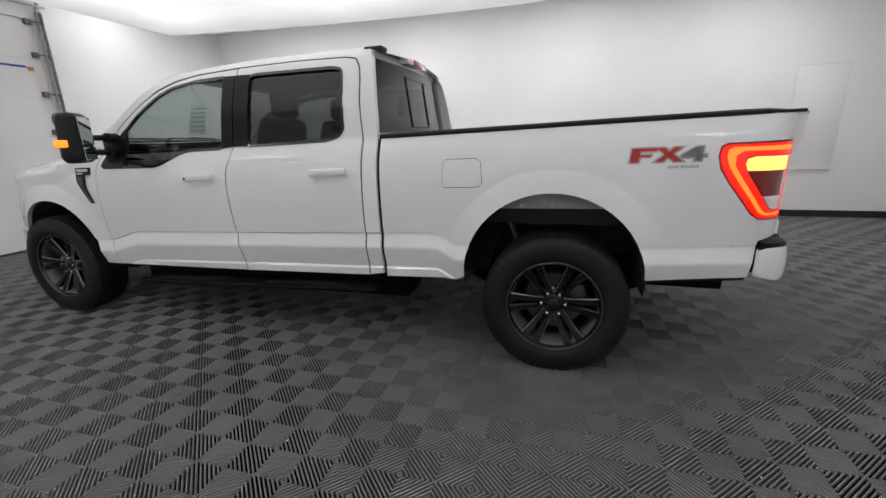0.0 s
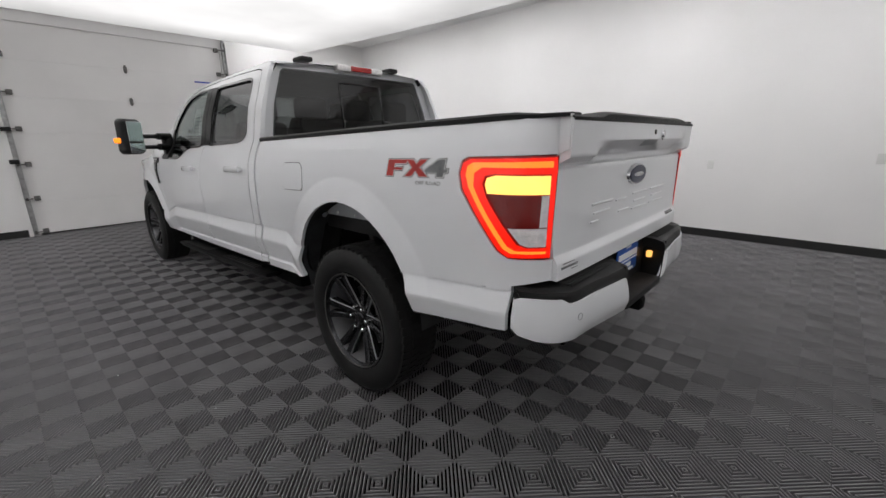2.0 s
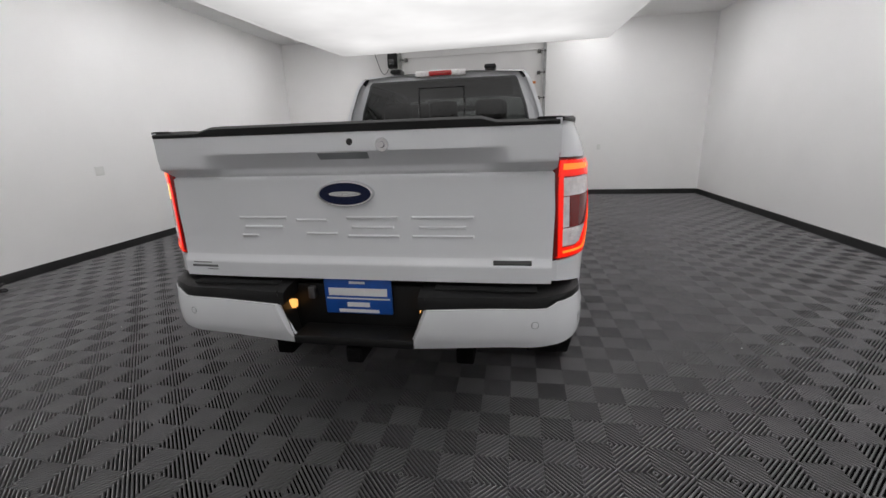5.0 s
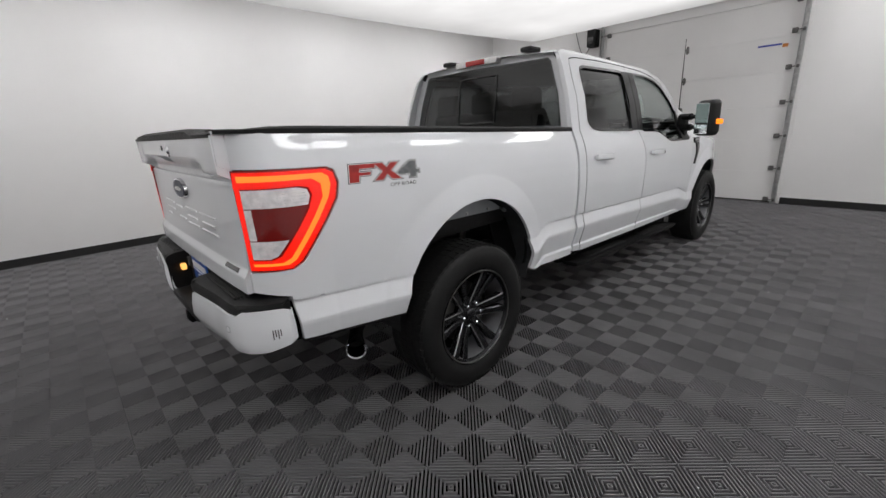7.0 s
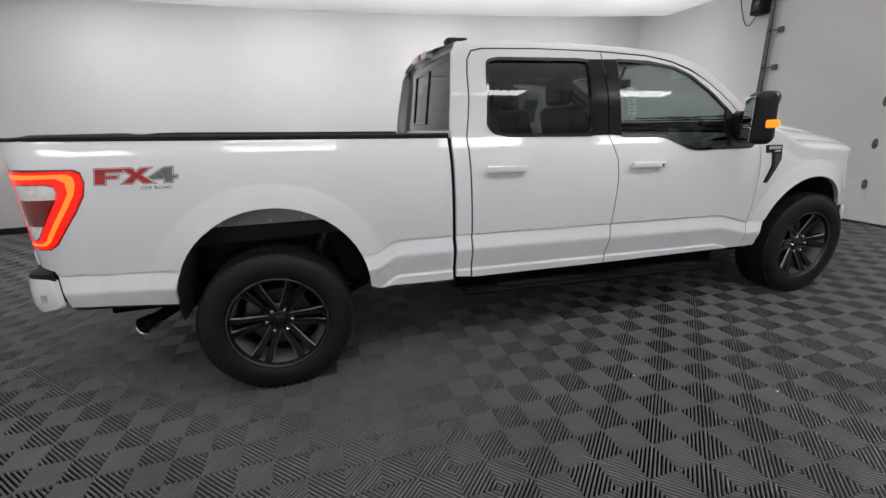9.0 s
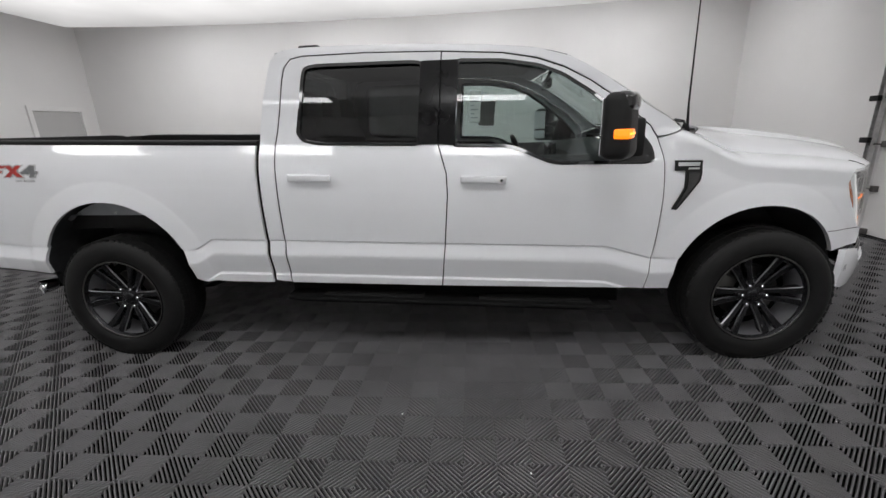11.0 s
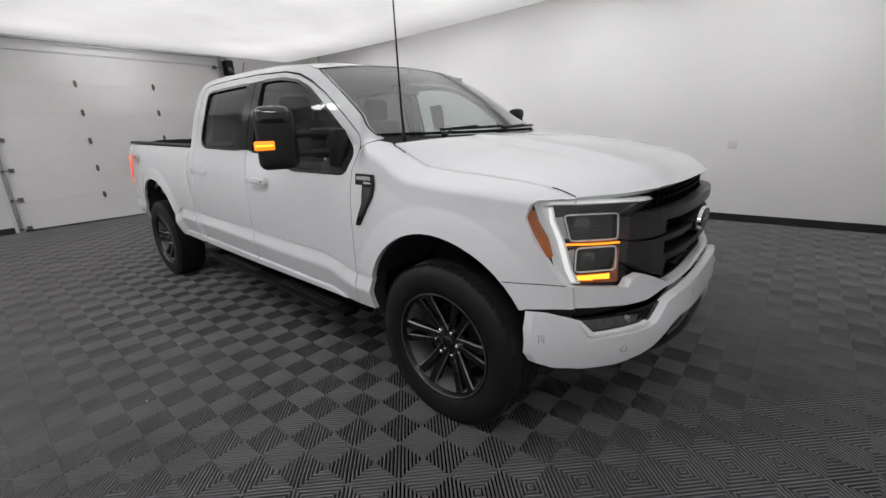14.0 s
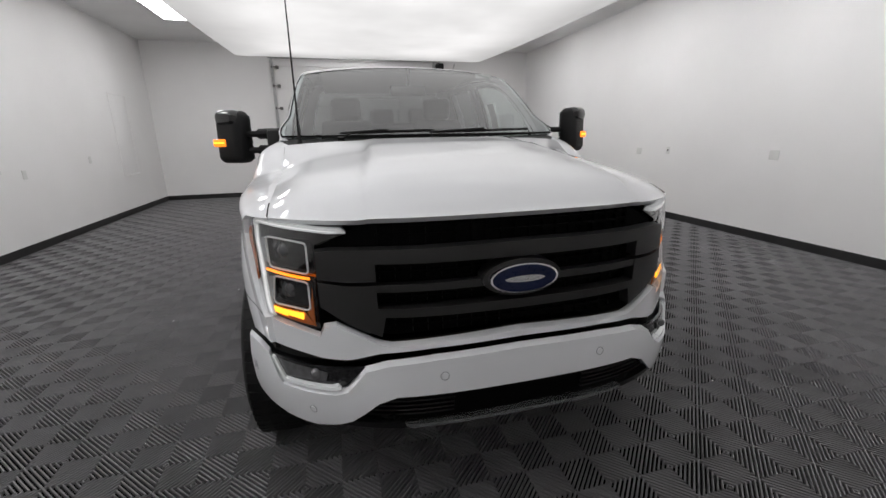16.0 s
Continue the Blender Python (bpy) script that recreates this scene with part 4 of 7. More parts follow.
for sx in (1, -1):
    o = sheet([(sx * 0.70, 1.845), (sx * 0.735, 1.862), (sx * 0.70, 1.905), (sx * 0.665, 1.895)], lambda x, z: Vector(back(x, z)) + Vector((0, -0.004, 0)), 0.1, 0.1, (0, 1, 0), 0.01)
    part("roof_seam", o, GLOSS_BLACK, truck)
bm = bmesh.new()
box(bm, -0.22, 0.22, 1.10, 1.17, 1.885, 1.935, bevel=0.012)
sl = part("high_stop_lamp", bm, CLEAR_LENS, truck, "clear and red high stop lamp")
part("red_lens", new_box(-0.10, 0.10, 1.094, 1.12, 1.89, 1.93, bevel=0.006), material("red_plastic_lens", (0.45, 0.02, 0.02), 0.15, coat=0.8, vary=0.1), sl)

# --- bed: rail caps, floor, walls
for sx in (1, -1):
    bm = bmesh.new()
    rows = []
    for j in range(25):
        y = -1.118 + (1.045 + 1.118) * j / 24
        z = drop(y, 1.372)
        xo = side_x(max(y, -1.085), z) + 0.006
        hc = 0.018 - 0.012 * smoothstep((-0.9 - y) / 0.15)
        prof = [(xo, z - 0.010), (xo + 0.001, z + hc * 0.5), (xo - 0.010, z + hc), (xo - 0.08, z + hc), (xo - 0.09, z + hc * 0.5), (xo - 0.09, z - 0.05)]
        rows.append([bm.verts.new((sx * p[0], y, p[1])) for p in prof])
    for a, b in zip(rows, rows[1:]):
        for i in range(5):
            bm.faces.new((a[i], a[i + 1], b[i + 1], b[i]))
    bm.faces.new(rows[0])
    bm.faces.new(rows[-1][::-1])
    part("bed_rail_cap", bm, BLACK_PLASTIC, truck, "black plastic cap along the bed rail", smooth="fix")
bm = bmesh.new()
box(bm, -0.83, 0.83, -1.05, 1.03, 0.86, 0.90)
bf = part("bed_floor", bm, BLACK_PLASTIC, truck, "black lined cargo bed floor")
for k in range(12):
    part("floor_rib", new_box(-0.75 + k * 0.135, -0.69 + k * 0.135, -1.04, 1.02, 0.90, 0.915, bevel=0.005, seg=1), BLACK_PLASTIC, bf)
bm = bmesh.new()
for sx in (1, -1):
    box(bm, min(sx * 0.80, sx * 0.835), max(sx * 0.80, sx * 0.835), -1.05, 1.03, 0.88, 1.37)
box(bm, -0.82, 0.82, 0.99, 1.035, 0.88, 1.36)
part("bed_wall", bm, BLACK_PLASTIC, truck, "black lined cargo bed walls")

# --- tailgate
gate_lip = curve_of([(0.80, 0.022), (0.90, 0.022), (0.93, 0.004), (1.0, 0.0), (1.255, 0.0), (1.262, -0.008), (1.27, 0.0), (1.295, 0.0), (1.355, 0.058), (1.42, 0.054)], 0.004)
gate_lip2 = curve_of([(0.80, 0.022), (0.90, 0.022), (0.93, 0.004), (1.0, 0.0), (1.255, 0.0), (1.262, -0.008), (1.27, 0.0), (1.275, 0.004), (1.30, 0.05), (1.42, 0.054)], 0.004)


def gate(x, z):
    w = smoothstep((abs(x - 0.02) - 0.52) / 0.1)
    y = -1.088 - (gate_lip(z) * (1 - w) + gate_lip2(z) * w) + 0.05 * max(0.0, abs(x) / 0.8) ** 4 * 0.25
    return (x, y, z)


tg = part("tailgate", sheet([(-0.793, 0.835), (0.793, 0.835), (0.799, 1.10), (0.801, 1.432), (-0.801, 1.432), (-0.799, 1.10)], gate, 0.04, 0.012, (0, 1, 0), 0.05, None, (0.90, 0.93, 1.256, 1.262, 1.268, 1.276, 1.296, 1.30, 1.355)), PAINT, truck, "white closed tailgate with pressed upper lip")
bm = bmesh.new()
rows = []
for j in range(31):
    x = -0.80 + 1.6 * j / 30
    zt = 1.436 + 0.016 * smoothstep((0.60 - abs(x)) / 0.08)
    ye = gate(x, 1.42)[1]
    prof = [(ye - 0.002, 1.424), (ye - 0.003, zt), (ye + 0.02, zt + 0.010), (ye + 0.10, zt + 0.006), (ye + 0.11, 1.39)]
    rows.append([bm.verts.new((x, p[0], p[1])) for p in prof])
for a, b in zip(rows, rows[1:]):
    for i in range(4):
        bm.faces.new((a[i], a[i + 1], b[i + 1], b[i]))
bm.faces.new(rows[0])
bm.faces.new(rows[-1][::-1])
part("tailgate_cap", bm, BLACK_PLASTIC, tg, "black plastic tailgate top cap", smooth="fix")
part("tailgate_inner", new_box(-0.79, 0.79, -1.04, -1.02, 0.85, 1.40), BLACK_PLASTIC, tg)
# pressed panel marks in place of lettering
def raised(y_of, x0, x1, z0, z1, h=0.004):
    bm = bmesh.new()
    r = [(x0, z0), (x1, z0), (x1, z1), (x0, z1)]
    base = [bm.verts.new(Vector(y_of(*p)) + Vector((0, 0.001, 0))) for p in r]
    tx, tz = min(0.006, (x1 - x0) * 0.3), min(0.006, (z1 - z0) * 0.3)
    topr = [(x0 + tx, z0 + tz), (x1 - tx, z0 + tz), (x1 - tx, z1 - tz), (x0 + tx, z1 - tz)]
    tp = [bm.verts.new(Vector(y_of(*p)) + Vector((0, -h, 0))) for p in topr]
    bm.faces.new(tp)
    for i in range(4):
        j = (i + 1) % 4
        bm.faces.new((base[i], base[j], tp[j], tp[i]))
    return bm


for x0, x1, z0, z1 in ((-0.50, -0.28, 1.076, 1.085), (-0.48, -0.30, 1.036, 1.045), (-0.50, -0.42, 1.0, 1.008), (-0.24, -0.10, 1.066, 1.074), (-0.20, -0.06, 1.01, 1.018),
                       (-0.02, 0.20, 1.076, 1.085), (0.0, 0.18, 1.036, 1.045), (-0.02, 0.20, 1.0, 1.008), (0.25, 0.50, 1.076, 1.085), (0.28, 0.47, 1.036, 1.045), (0.25, 0.50, 1.0, 1.008)):
    part("pressed_bar", raised(gate, x0, x1, z0 + 0.010, z1 + 0.014, 0.0055), PAINT, tg, "pressed bar in the tailgate skin", smooth="fix")


def oval_badge(parent, cx, y, cz, w, h, lean=0.0, face=-1):
    """A dark blue oval with a chrome rim and a plain bright bar across it."""
    def disc(a, b, y0, y1, n=40):
        bm = bmesh.new()
        r0 = [bm.verts.new((a * math.cos(t), y0, b * math.sin(t))) for t in [2 * math.pi * i / n for i in range(n)]]
        r1 = [bm.verts.new((a * 0.96 * math.cos(t), y1, b * 0.93 * math.sin(t))) for t in [2 * math.pi * i / n for i in range(n)]]
        for i in range(n):
            j = (i + 1) % n
            bm.faces.new((r0[i], r0[j], r1[j], r1[i]))
        bm.faces.new(r1)
        bm.faces.new(r0[::-1])
        bmesh.ops.recalc_face_normals(bm, faces=bm.faces)
        bmesh.ops.transform(bm, matrix=Matrix.Translation((cx, y, cz)) @ Matrix.Rotation(radians(lean), 4, "X"), verts=bm.verts)
        return bm
    e = part("badge_rim", disc(w / 2, h / 2, 0.0, face * 0.014), CHROME, parent, "chrome oval rim")
    part("badge_field", disc(w / 2 * 0.93, h / 2 * 0.88, face * 0.010, face * 0.0165), BLUE_OVAL, parent, "dark blue oval field")
    part("badge_mark", disc(w / 2 * 0.58, h / 2 * 0.22, face * 0.015, face * 0.0185), SATIN_SILVER, parent, "plain silver bar")
    return e


oval_badge(tg, -0.01, -1.089, 1.190, 0.238, 0.104)
# lock, camera and release recess
part("release_recess", raised(lambda x, z: Vector(gate(x, z)) + Vector((0, -0.001, 0)), -0.09, 0.11, 1.325, 1.35, 0.002), LINER_GREY, tg, "dark release recess", smooth="fix")
bm = bmesh.new()
lathe(bm, [(0.0, 0.008), (0.010, 0.008), (0.012, 0.003), (0.024, 0.004), (0.026, 0.0)], 20, Matrix.Translation((0.17, gate(0.17, 1.375)[1], 1.375)) @ Matrix.Rotation(radians(-90), 4, "Z"))
part("lock_barrel", bm, CHROME, tg, "chrome tailgate lock", smooth="fix")
bm = bmesh.new()
lathe(bm, [(0.0, 0.006), (0.010, 0.005), (0.013, 0.0)], 16, Matrix.Translation((0.045, gate(0.045, 1.388)[1], 1.388)) @ Matrix.Rotation(radians(-90), 4, "Z"))
part("rear_camera", bm, GLOSS_BLACK, tg, smooth="fix")
# dealer mark and model plate as plain bars
for k, (x0, x1, z0, z1) in enumerate(((-0.765, -0.63, 0.872, 0.886), (-0.755, -0.66, 0.892, 0.898), (-0.69, -0.63, 0.862, 0.867))):
    part("mark_bar", raised(gate, x0, x1, z0, z1, 0.0015), DECAL_GREY, tg, "plain dark bar", smooth="fix")
part("model_plate", raised(gate, 0.57, 0.72, 0.905, 0.925, 0.004), GLOSS_BLACK, tg, "small dark plate", smooth="fix")

# --- tail lamps
ring_in = [(-1.087, 1.252), (-0.90, 1.252), (-0.862, 1.244), (-0.852, 1.215), (-0.872, 1.165), (-0.99, 0.995), (-1.02, 0.982), (-1.078, 0.982)]
for sx in (1, -1):
    def put(poly, off, mat, name, parent, label="", depth=0.012, du=0.035, dv=0.03):
        o = sheet(oriented([(a, b + LZ) for a, b in poly]), side_out(off), min(du, 0.009), dv, (-0.8, 0.6, 0), depth)
        if sx < 0:
            q = mirrored(o)
            o.free()
            o = q
        return part(name, o, mat, parent, label)
    lamp = put(lamp_outline, -0.004, TAIL_DEEP, "tail_lamp", truck, "tail lamp with a glowing red surround", 0.03)
    c_shape = [(-1.083, 1.311), (-0.785, 1.304), (-0.757, 1.288), (-0.749, 1.248), (-0.763, 1.193), (-0.81, 1.12), (-0.922, 0.972), (-0.958, 0.946), (-1.078, 0.944), (-1.078, 0.982)] + ring_in[::-1][1:]
    put(c_shape, 0.004, TAIL_RED, "red_light_guide", lamp, "glowing red light guide")
    put([(-1.083, 1.252), (-1.072, 1.252), (-1.068, 0.982), (-1.078, 0.982)], 0.003, TAIL_RED, "inner_light_guide", lamp, "narrow red light guide beside the tailgate", 0.01, 0.01)
    put([(-1.075, 1.298), (-0.80, 1.291), (-0.778, 1.277), (-0.774, 1.246), (-0.79, 1.197), (-0.835, 1.128), (-0.943, 0.978), (-0.970, 0.962), (-1.068, 0.960), (-1.068, 0.970), (-0.985, 0.972), (-0.958, 0.988), (-0.854, 1.136), (-0.812, 1.203), (-0.812, 1.252), (-0.845, 1.274), (-1.075, 1.276)], 0.0055, TAIL_CORE, "light_core", lamp, "bright red light core", 0.004)
    put([(-1.070, 1.247), (-0.905, 1.247), (-0.868, 1.237), (-0.860, 1.212), (-0.872, 1.180), (-1.069, 1.180)], 0.000, CLEAR_LENS if sx > 0 else TURN_ON, "turn_lens", lamp, "clear ribbed turn lens" if sx > 0 else "lit yellow turn lens", 0.01)
    put([(-1.069, 1.176), (-1.052, 1.176), (-1.049, 1.060), (-1.067, 1.060)], 0.0005, CLEAR_LENS, "side_lens", lamp, "narrow clear lens beside the red one", 0.01)
    put([(-1.049, 1.178), (-0.876, 1.178), (-0.952, 1.060), (-1.046, 1.060)], 0.001, TAIL_DEEP, "stop_lens", lamp, "dark red lens", 0.01)
    put([(-1.067, 1.056), (-0.956, 1.056), (-0.997, 0.998), (-1.022, 0.987), (-1.066, 0.987)], 0.000, CLEAR_LENS, "reverse_lens", lamp, "clear reverse lens", 0.01)
    for k in range(5):
        z = 1.19 + k * 0.011
        put([(-0.975, z), (-0.878, z), (-0.878, z + 0.004), (-0.975, z + 0.004)], 0.003, CLEAR_LENS if sx > 0 else TURN_ON, "lens_rib", lamp, "", 0.004, 0.06, 0.05)
        z = 1.0 + k * 0.010
        put([(-1.05, z), (-1.0, z), (-1.0, z + 0.003), (-1.05, z + 0.003)], 0.003, CLEAR_LENS, "lens_rib", lamp, "", 0.004, 0.06, 0.05)

# --- rear bumper
BUMPER_PLAN = [(0.0, -1.215), (0.32, -1.197), (0.60, -1.172), (0.74, -1.168), (0.83, -1.140), (0.885, -1.085), (0.91, -1.02), (0.917, -0.982)]
_len = [0.0]
for _p, _q in zip(BUMPER_PLAN, BUMPER_PLAN[1:]):
    _len.append(_len[-1] + math.hypot(_q[0] - _p[0], _q[1] - _p[1]))
plan_x = curve_of([(s, p[0]) for s, p in zip(_len, BUMPER_PLAN)], 0.06)
plan_y = curve_of([(s, p[1]) for s, p in zip(_len, BUMPER_PLAN)], 0.06)
plan_s = curve_of([(p[0], s) for s, p in zip(_len, BUMPER_PLAN)])


def bumper_y(x):
    return plan_y(plan_s(abs(x)))


def bump_face(s, z):
    """s along the bumper from its middle round to the side."""
    t = (z - 0.585) / 0.19
    tuck = 0.05 * max(0.0, 0.22 - t) - 0.010 * math.sin(math.pi * min(1, max(0, t)))
    side_on = smoothstep((s - 0.80) / 0.18)
    return (plan_x(s) - tuck * side_on, plan_y(s) + tuck * (1 - side_on), z)


rb = new("rear_bumper")
rb.parent = truck
tagged(rb, "white painted rear step bumper with a black top pad")
for sx in (1, -1):
    cap_poly = [(0.322, 0.748), (0.55, 0.753), (0.785, 0.757), (0.825, 0.780), (0.90, 0.785), (0.985, 0.783), (1.005, 0.772), (1.012, 0.645), (0.995, 0.630), (0.92, 0.612), (0.75, 0.594), (0.50, 0.583), (0.252, 0.573)]
    o = sheet(oriented(cap_poly), lambda s, z: Vector(bump_face(s, z)), 0.02, 0.02, (-0.5, 0.8, 0), 0.03)
    if sx < 0:
        q = mirrored(o)
        o.free()
        o = q
    part("bumper_cap", o, PAINT, rb, "white painted bumper end")
    # black step pad
    bm = bmesh.new()
    rows = []
    for j in range(19):
        x = 0.285 + (0.908 - 0.285) * j / 18
        yb3 = bumper_y(x)
        lift = 0.026 * smoothstep((x - 0.77) / 0.05)
        prof = [(yb3 + 0.006, 0.745 + lift), (yb3 + 0.004, 0.776 + lift * 0.7), (yb3 + 0.014, 0.796 + lift * 0.4), (yb3 + 0.05, 0.808 + lift * 0.2), (-0.985, 0.822), (-0.985, 0.77)]
        rows.append([bm.verts.new((sx * x, min(p[0], -0.984), p[1])) for p in prof])
    for a, b in zip(rows, rows[1:]):
        for i in range(5):
            bm.faces.new((a[i], a[i + 1], b[i + 1], b[i]))
    bm.faces.new(rows[0])
    bm.faces.new(rows[-1][::-1])
    part("step_pad", bm, BLACK_PLASTIC, rb, "black ribbed step pad", smooth="fix")
    for k in range(7):
        bm = bmesh.new()
        box(bm, min(sx * 0.34, sx * 0.74), max(sx * 0.34, sx * 0.74), -1.135 + k * 0.013, -1.129 + k * 0.013, 0.808, 0.8165, bevel=0.002, seg=1)
        part("pad_rib", bm, BLACK_PLASTIC, rb)
    bm = bmesh.new()
    p = bump_face(0.735, 0.695)
    ring = lathe(bm, [(0.0, 0.0025), (0.0105, 0.0025), (0.012, 0.0)], 18, Matrix.Translation((sx * p[0], p[1], p[2])) @ Matrix.Rotation(radians(-90 + sx * 12), 4, "Z"))
    part("parking_sensor", bm, PAINT, rb, "round parking sensor", smooth="fix")
    bm = bmesh.new()
    lathe(bm, [(0.0128, 0.0), (0.0132, 0.0016), (0.0145, 0.0016), (0.0150, 0.0)], 20, Matrix.Translation((sx * p[0], p[1], p[2])) @ Matrix.Rotation(radians(-90 + sx * 12), 4, "Z"))
    part("sensor_ring", bm, LINER_GREY, rb, smooth="fix")
bm = bmesh.new()
box(bm, -0.34, 0.34, -1.075, -1.03, 0.56, 0.80, bevel=0.012)
box(bm, -0.262, 0.262, -1.198, -1.05, 0.570, 0.612, bevel=0.012)
part("bumper_centre", bm, BLACK_PLASTIC, rb, "black recessed bumper centre")
for sx in (1, -1):
    bm = bmesh.new()
    r = [(sx * 0.25, -1.195, 0.585), (sx * 0.315, -1.19, 0.80), (sx * 0.33, -1.04, 0.81), (sx * 0.30, -1.04, 0.575)]
    bm.faces.new([bm.verts.new(q) for q in r])
    part("recess_cheek", bm, BLACK_PLASTIC, rb)
part("bumper_beam", new_box(-0.80, 0.80, -1.06, -0.95, 0.62, 0.77, bevel=0.01), DARK, rb)
pl = part("plate_board", new_box(-0.150, 0.150, -1.092, -1.084, 0.672, 0.828, bevel=0.006), PLATE_BLUE, rb, "blue printed dealer plate")
for x0, x1, z0, z1 in ((-0.13, 0.13, 0.788, 0.822), (-0.14, 0.14, 0.772, 0.778), (-0.09, 0.09, 0.712, 0.726), (-0.035, 0.035, 0.842, 0.852), (-0.05, 0.05, 0.738, 0.758)):
    part("plate_bar", new_box(x0, x1, -1.0945, -1.0915, z0 - 0.033, z1 - 0.033), WHITE_PRINT, pl, "plain white printed bar")
for sx in (1, -1):
    part("plate_lamp", new_box(sx * 0.29 - 0.017, sx * 0.29 + 0.017, -1.13, -1.10, 0.70, 0.738, bevel=0.008), PLATE_GLOW, rb, "small warm plate lamp")
part("trailer_socket", new_box(-0.225, -0.195, -1.10, -1.07, 0.735, 0.79, bevel=0.006), TRIM_GREY, rb)
bm = bmesh.new()
box(bm, -0.036, 0.036, -1.19, -0.9, 0.492, 0.562, bevel=0.008)
box(bm, -0.024, 0.024, -1.195, -1.15, 0.503, 0.551)
part("tow_receiver", bm, DARK, truck, "black square tow receiver")

# --- exhaust
bm = bmesh.new()
tube(bm, [(0.56, -0.20, 0.54), (0.64, -0.48, 0.53), (0.72, -0.61, 0.47), (0.80, -0.665, 0.455)], 0.034, 14)
ex = part("exhaust_pipe", bm, DARK, truck)
bm = bmesh.new()
d = Vector((0.86, -0.50, -0.04)).normalized()
p0 = Vector((0.788, -0.656, 0.455))
rot = d.to_track_quat("X", "Z").to_matrix().to_4x4()
lathe(bm, [(0.036, 0.0), (0.043, 0.02), (0.049, 0.085), (0.048, 0.09), (0.043, 0.085), (0.036, 0.01)], 28, Matrix.Translation(p0) @ rot)
part("exhaust_tip", bm, CHROME, ex, "chrome exhaust tip", smooth="fix")

# --- nose: surface of the front
def nose_y(x, z, off=0.0):
    x = abs(x)
    lean = 0.20 * (1.05 - max(z, 0.80)) * max(0.0, (x - 0.6) / 0.24) ** 1.5
    return 4.822 - 0.67 * x ** 4.2 + 0.022 * max(0.0, 1 - (x / 0.5) ** 2) + lean + off - 0.10 * max(0.0, z - 1.02) ** 1.5


def nose(off=0.0):
    return lambda x, z: (x, nose_y(x, z, off), z)


# white panel round the grille and under the lamps
grille_out = [(0.0, 1.162), (0.30, 1.154), (0.46, 1.136), (0.53, 1.112), (0.62, 1.07), (0.645, 1.055), (0.645, 0.865), (0.63, 0.845), (0.55, 0.80), (0.47, 0.762), (0.43, 0.752), (0.0, 0.772)]
for sx in (1, -1):
    poly = [(0.0, 0.768), (0.43, 0.748), (0.475, 0.758), (0.555, 0.796), (0.60, 0.815), (0.64, 0.80), (0.655, 0.765), (0.838, 0.790), (0.843, 0.695), (0.66, 0.688), (0.57, 0.697), (0.47, 0.725), (0.30, 0.738), (0.0, 0.745)]
    o = sheet(oriented(poly), lambda x, z: (x, nose_y(x, z, 0.03 - 0.026 * smoothstep((x - 0.58) / 0.16)), z), 0.03, 0.02, (0, -1, 0), 0.04)
    if sx < 0:
        q = mirrored(o)
        o.free()
        o = q
    part("grille_surround", o, PAINT, truck, "white painted panel under the grille and lamps")

# hood
def hood_pt(u, v):
    """u across from -1 to 1, v from the cowl to the nose."""
    s = abs(u)
    ys = 3.56 + v * (4.56 - 3.56)
    x = s * (hood_half(ys) - 0.003)
    yr = 3.59 + 0.265 * (1 - s * s)
    yf = nose_y(x, 1.0) - 0.012
    y = yr + v * (yf - yr)
    edge = hood_edge(ys) - 0.002
    spine = curve_of_spine(3.8 + v * (4.845 - 3.8))
    dome = smoothstep((0.50 + 0.14 * v - s) / 0.05)
    z = edge + (spine - edge) * (0.77 * (1 - s ** 3.8) + 0.23 * dome * (1 - 0.25 * s * s))
    return ((1 if u >= 0 else -1) * x, y, z)


curve_of_spine = curve_of([(3.4, 1.39), (3.73, 1.392), (4.1, 1.366), (4.4, 1.322), (4.6, 1.283), (4.70, 1.255), (4.745, 1.236), (4.80, 1.197), (4.845, 1.155)], 0.03)
bm = bmesh.new()
rows = []
NV, NU = 34, 80
for j in range(NV + 1):
    v = 1 - (1 - j / NV) ** 1.5
    rows.append([bm.verts.new(hood_pt(math.sin(math.pi / 2 * (2 * i / NU - 1)) * 0.5 + 0.5 * (2 * i / NU - 1), v)) for i in range(NU + 1)])
for a, b in zip(rows, rows[1:]):
    for i in range(NU):
        bm.faces.new((a[i], a[i + 1], b[i + 1], b[i]))
# folded front lip and side rims
for ring, dz, dy in ((rows[-1], -0.02, -0.03), ([r[0] for r in rows], -0.03, 0), ([r[-1] for r in rows], -0.03, 0), (rows[0], -0.03, 0)):
    top = [bm.verts.new(v.co) for v in ring]
    low = [bm.verts.new(v.co + Vector((0, dy, dz))) for v in ring]
    for i in range(len(ring) - 1):
        bm.faces.new((top[i], top[i + 1], low[i + 1], low[i]))
part("hood", bm, PAINT, truck, "white hood with a raised centre", smooth="fix")
for sx in (1, -1):
    for y0, y1 in ((3.58, 3.66), (4.46, 4.555)):
        bm = bmesh.new()
        tube(bm, [(sx * (hood_half(y) - 0.0015), y, hood_edge(y) - 0.0012) for y in [y0 + (y1 - y0) * i / 10 for i in range(11)]], 0.0022, 6)
        part("hood_seam", bm, DARK, truck)
part("engine_bay_cover", new_box(-0.66, 0.66, 3.5, 4.60, 0.95, 1.10), DARK, truck)

# grille
gr = part("grille", sheet(oriented([(p[0], p[1]) for p in grille_out] + [(-p[0], p[1]) for p in grille_out[::-1]][1:-1]), nose(-0.055), 0.05, 0.04, (0, -1, 0), 0.03), MESH_BLACK, truck, "large dark grille with three grey bars and a mesh")


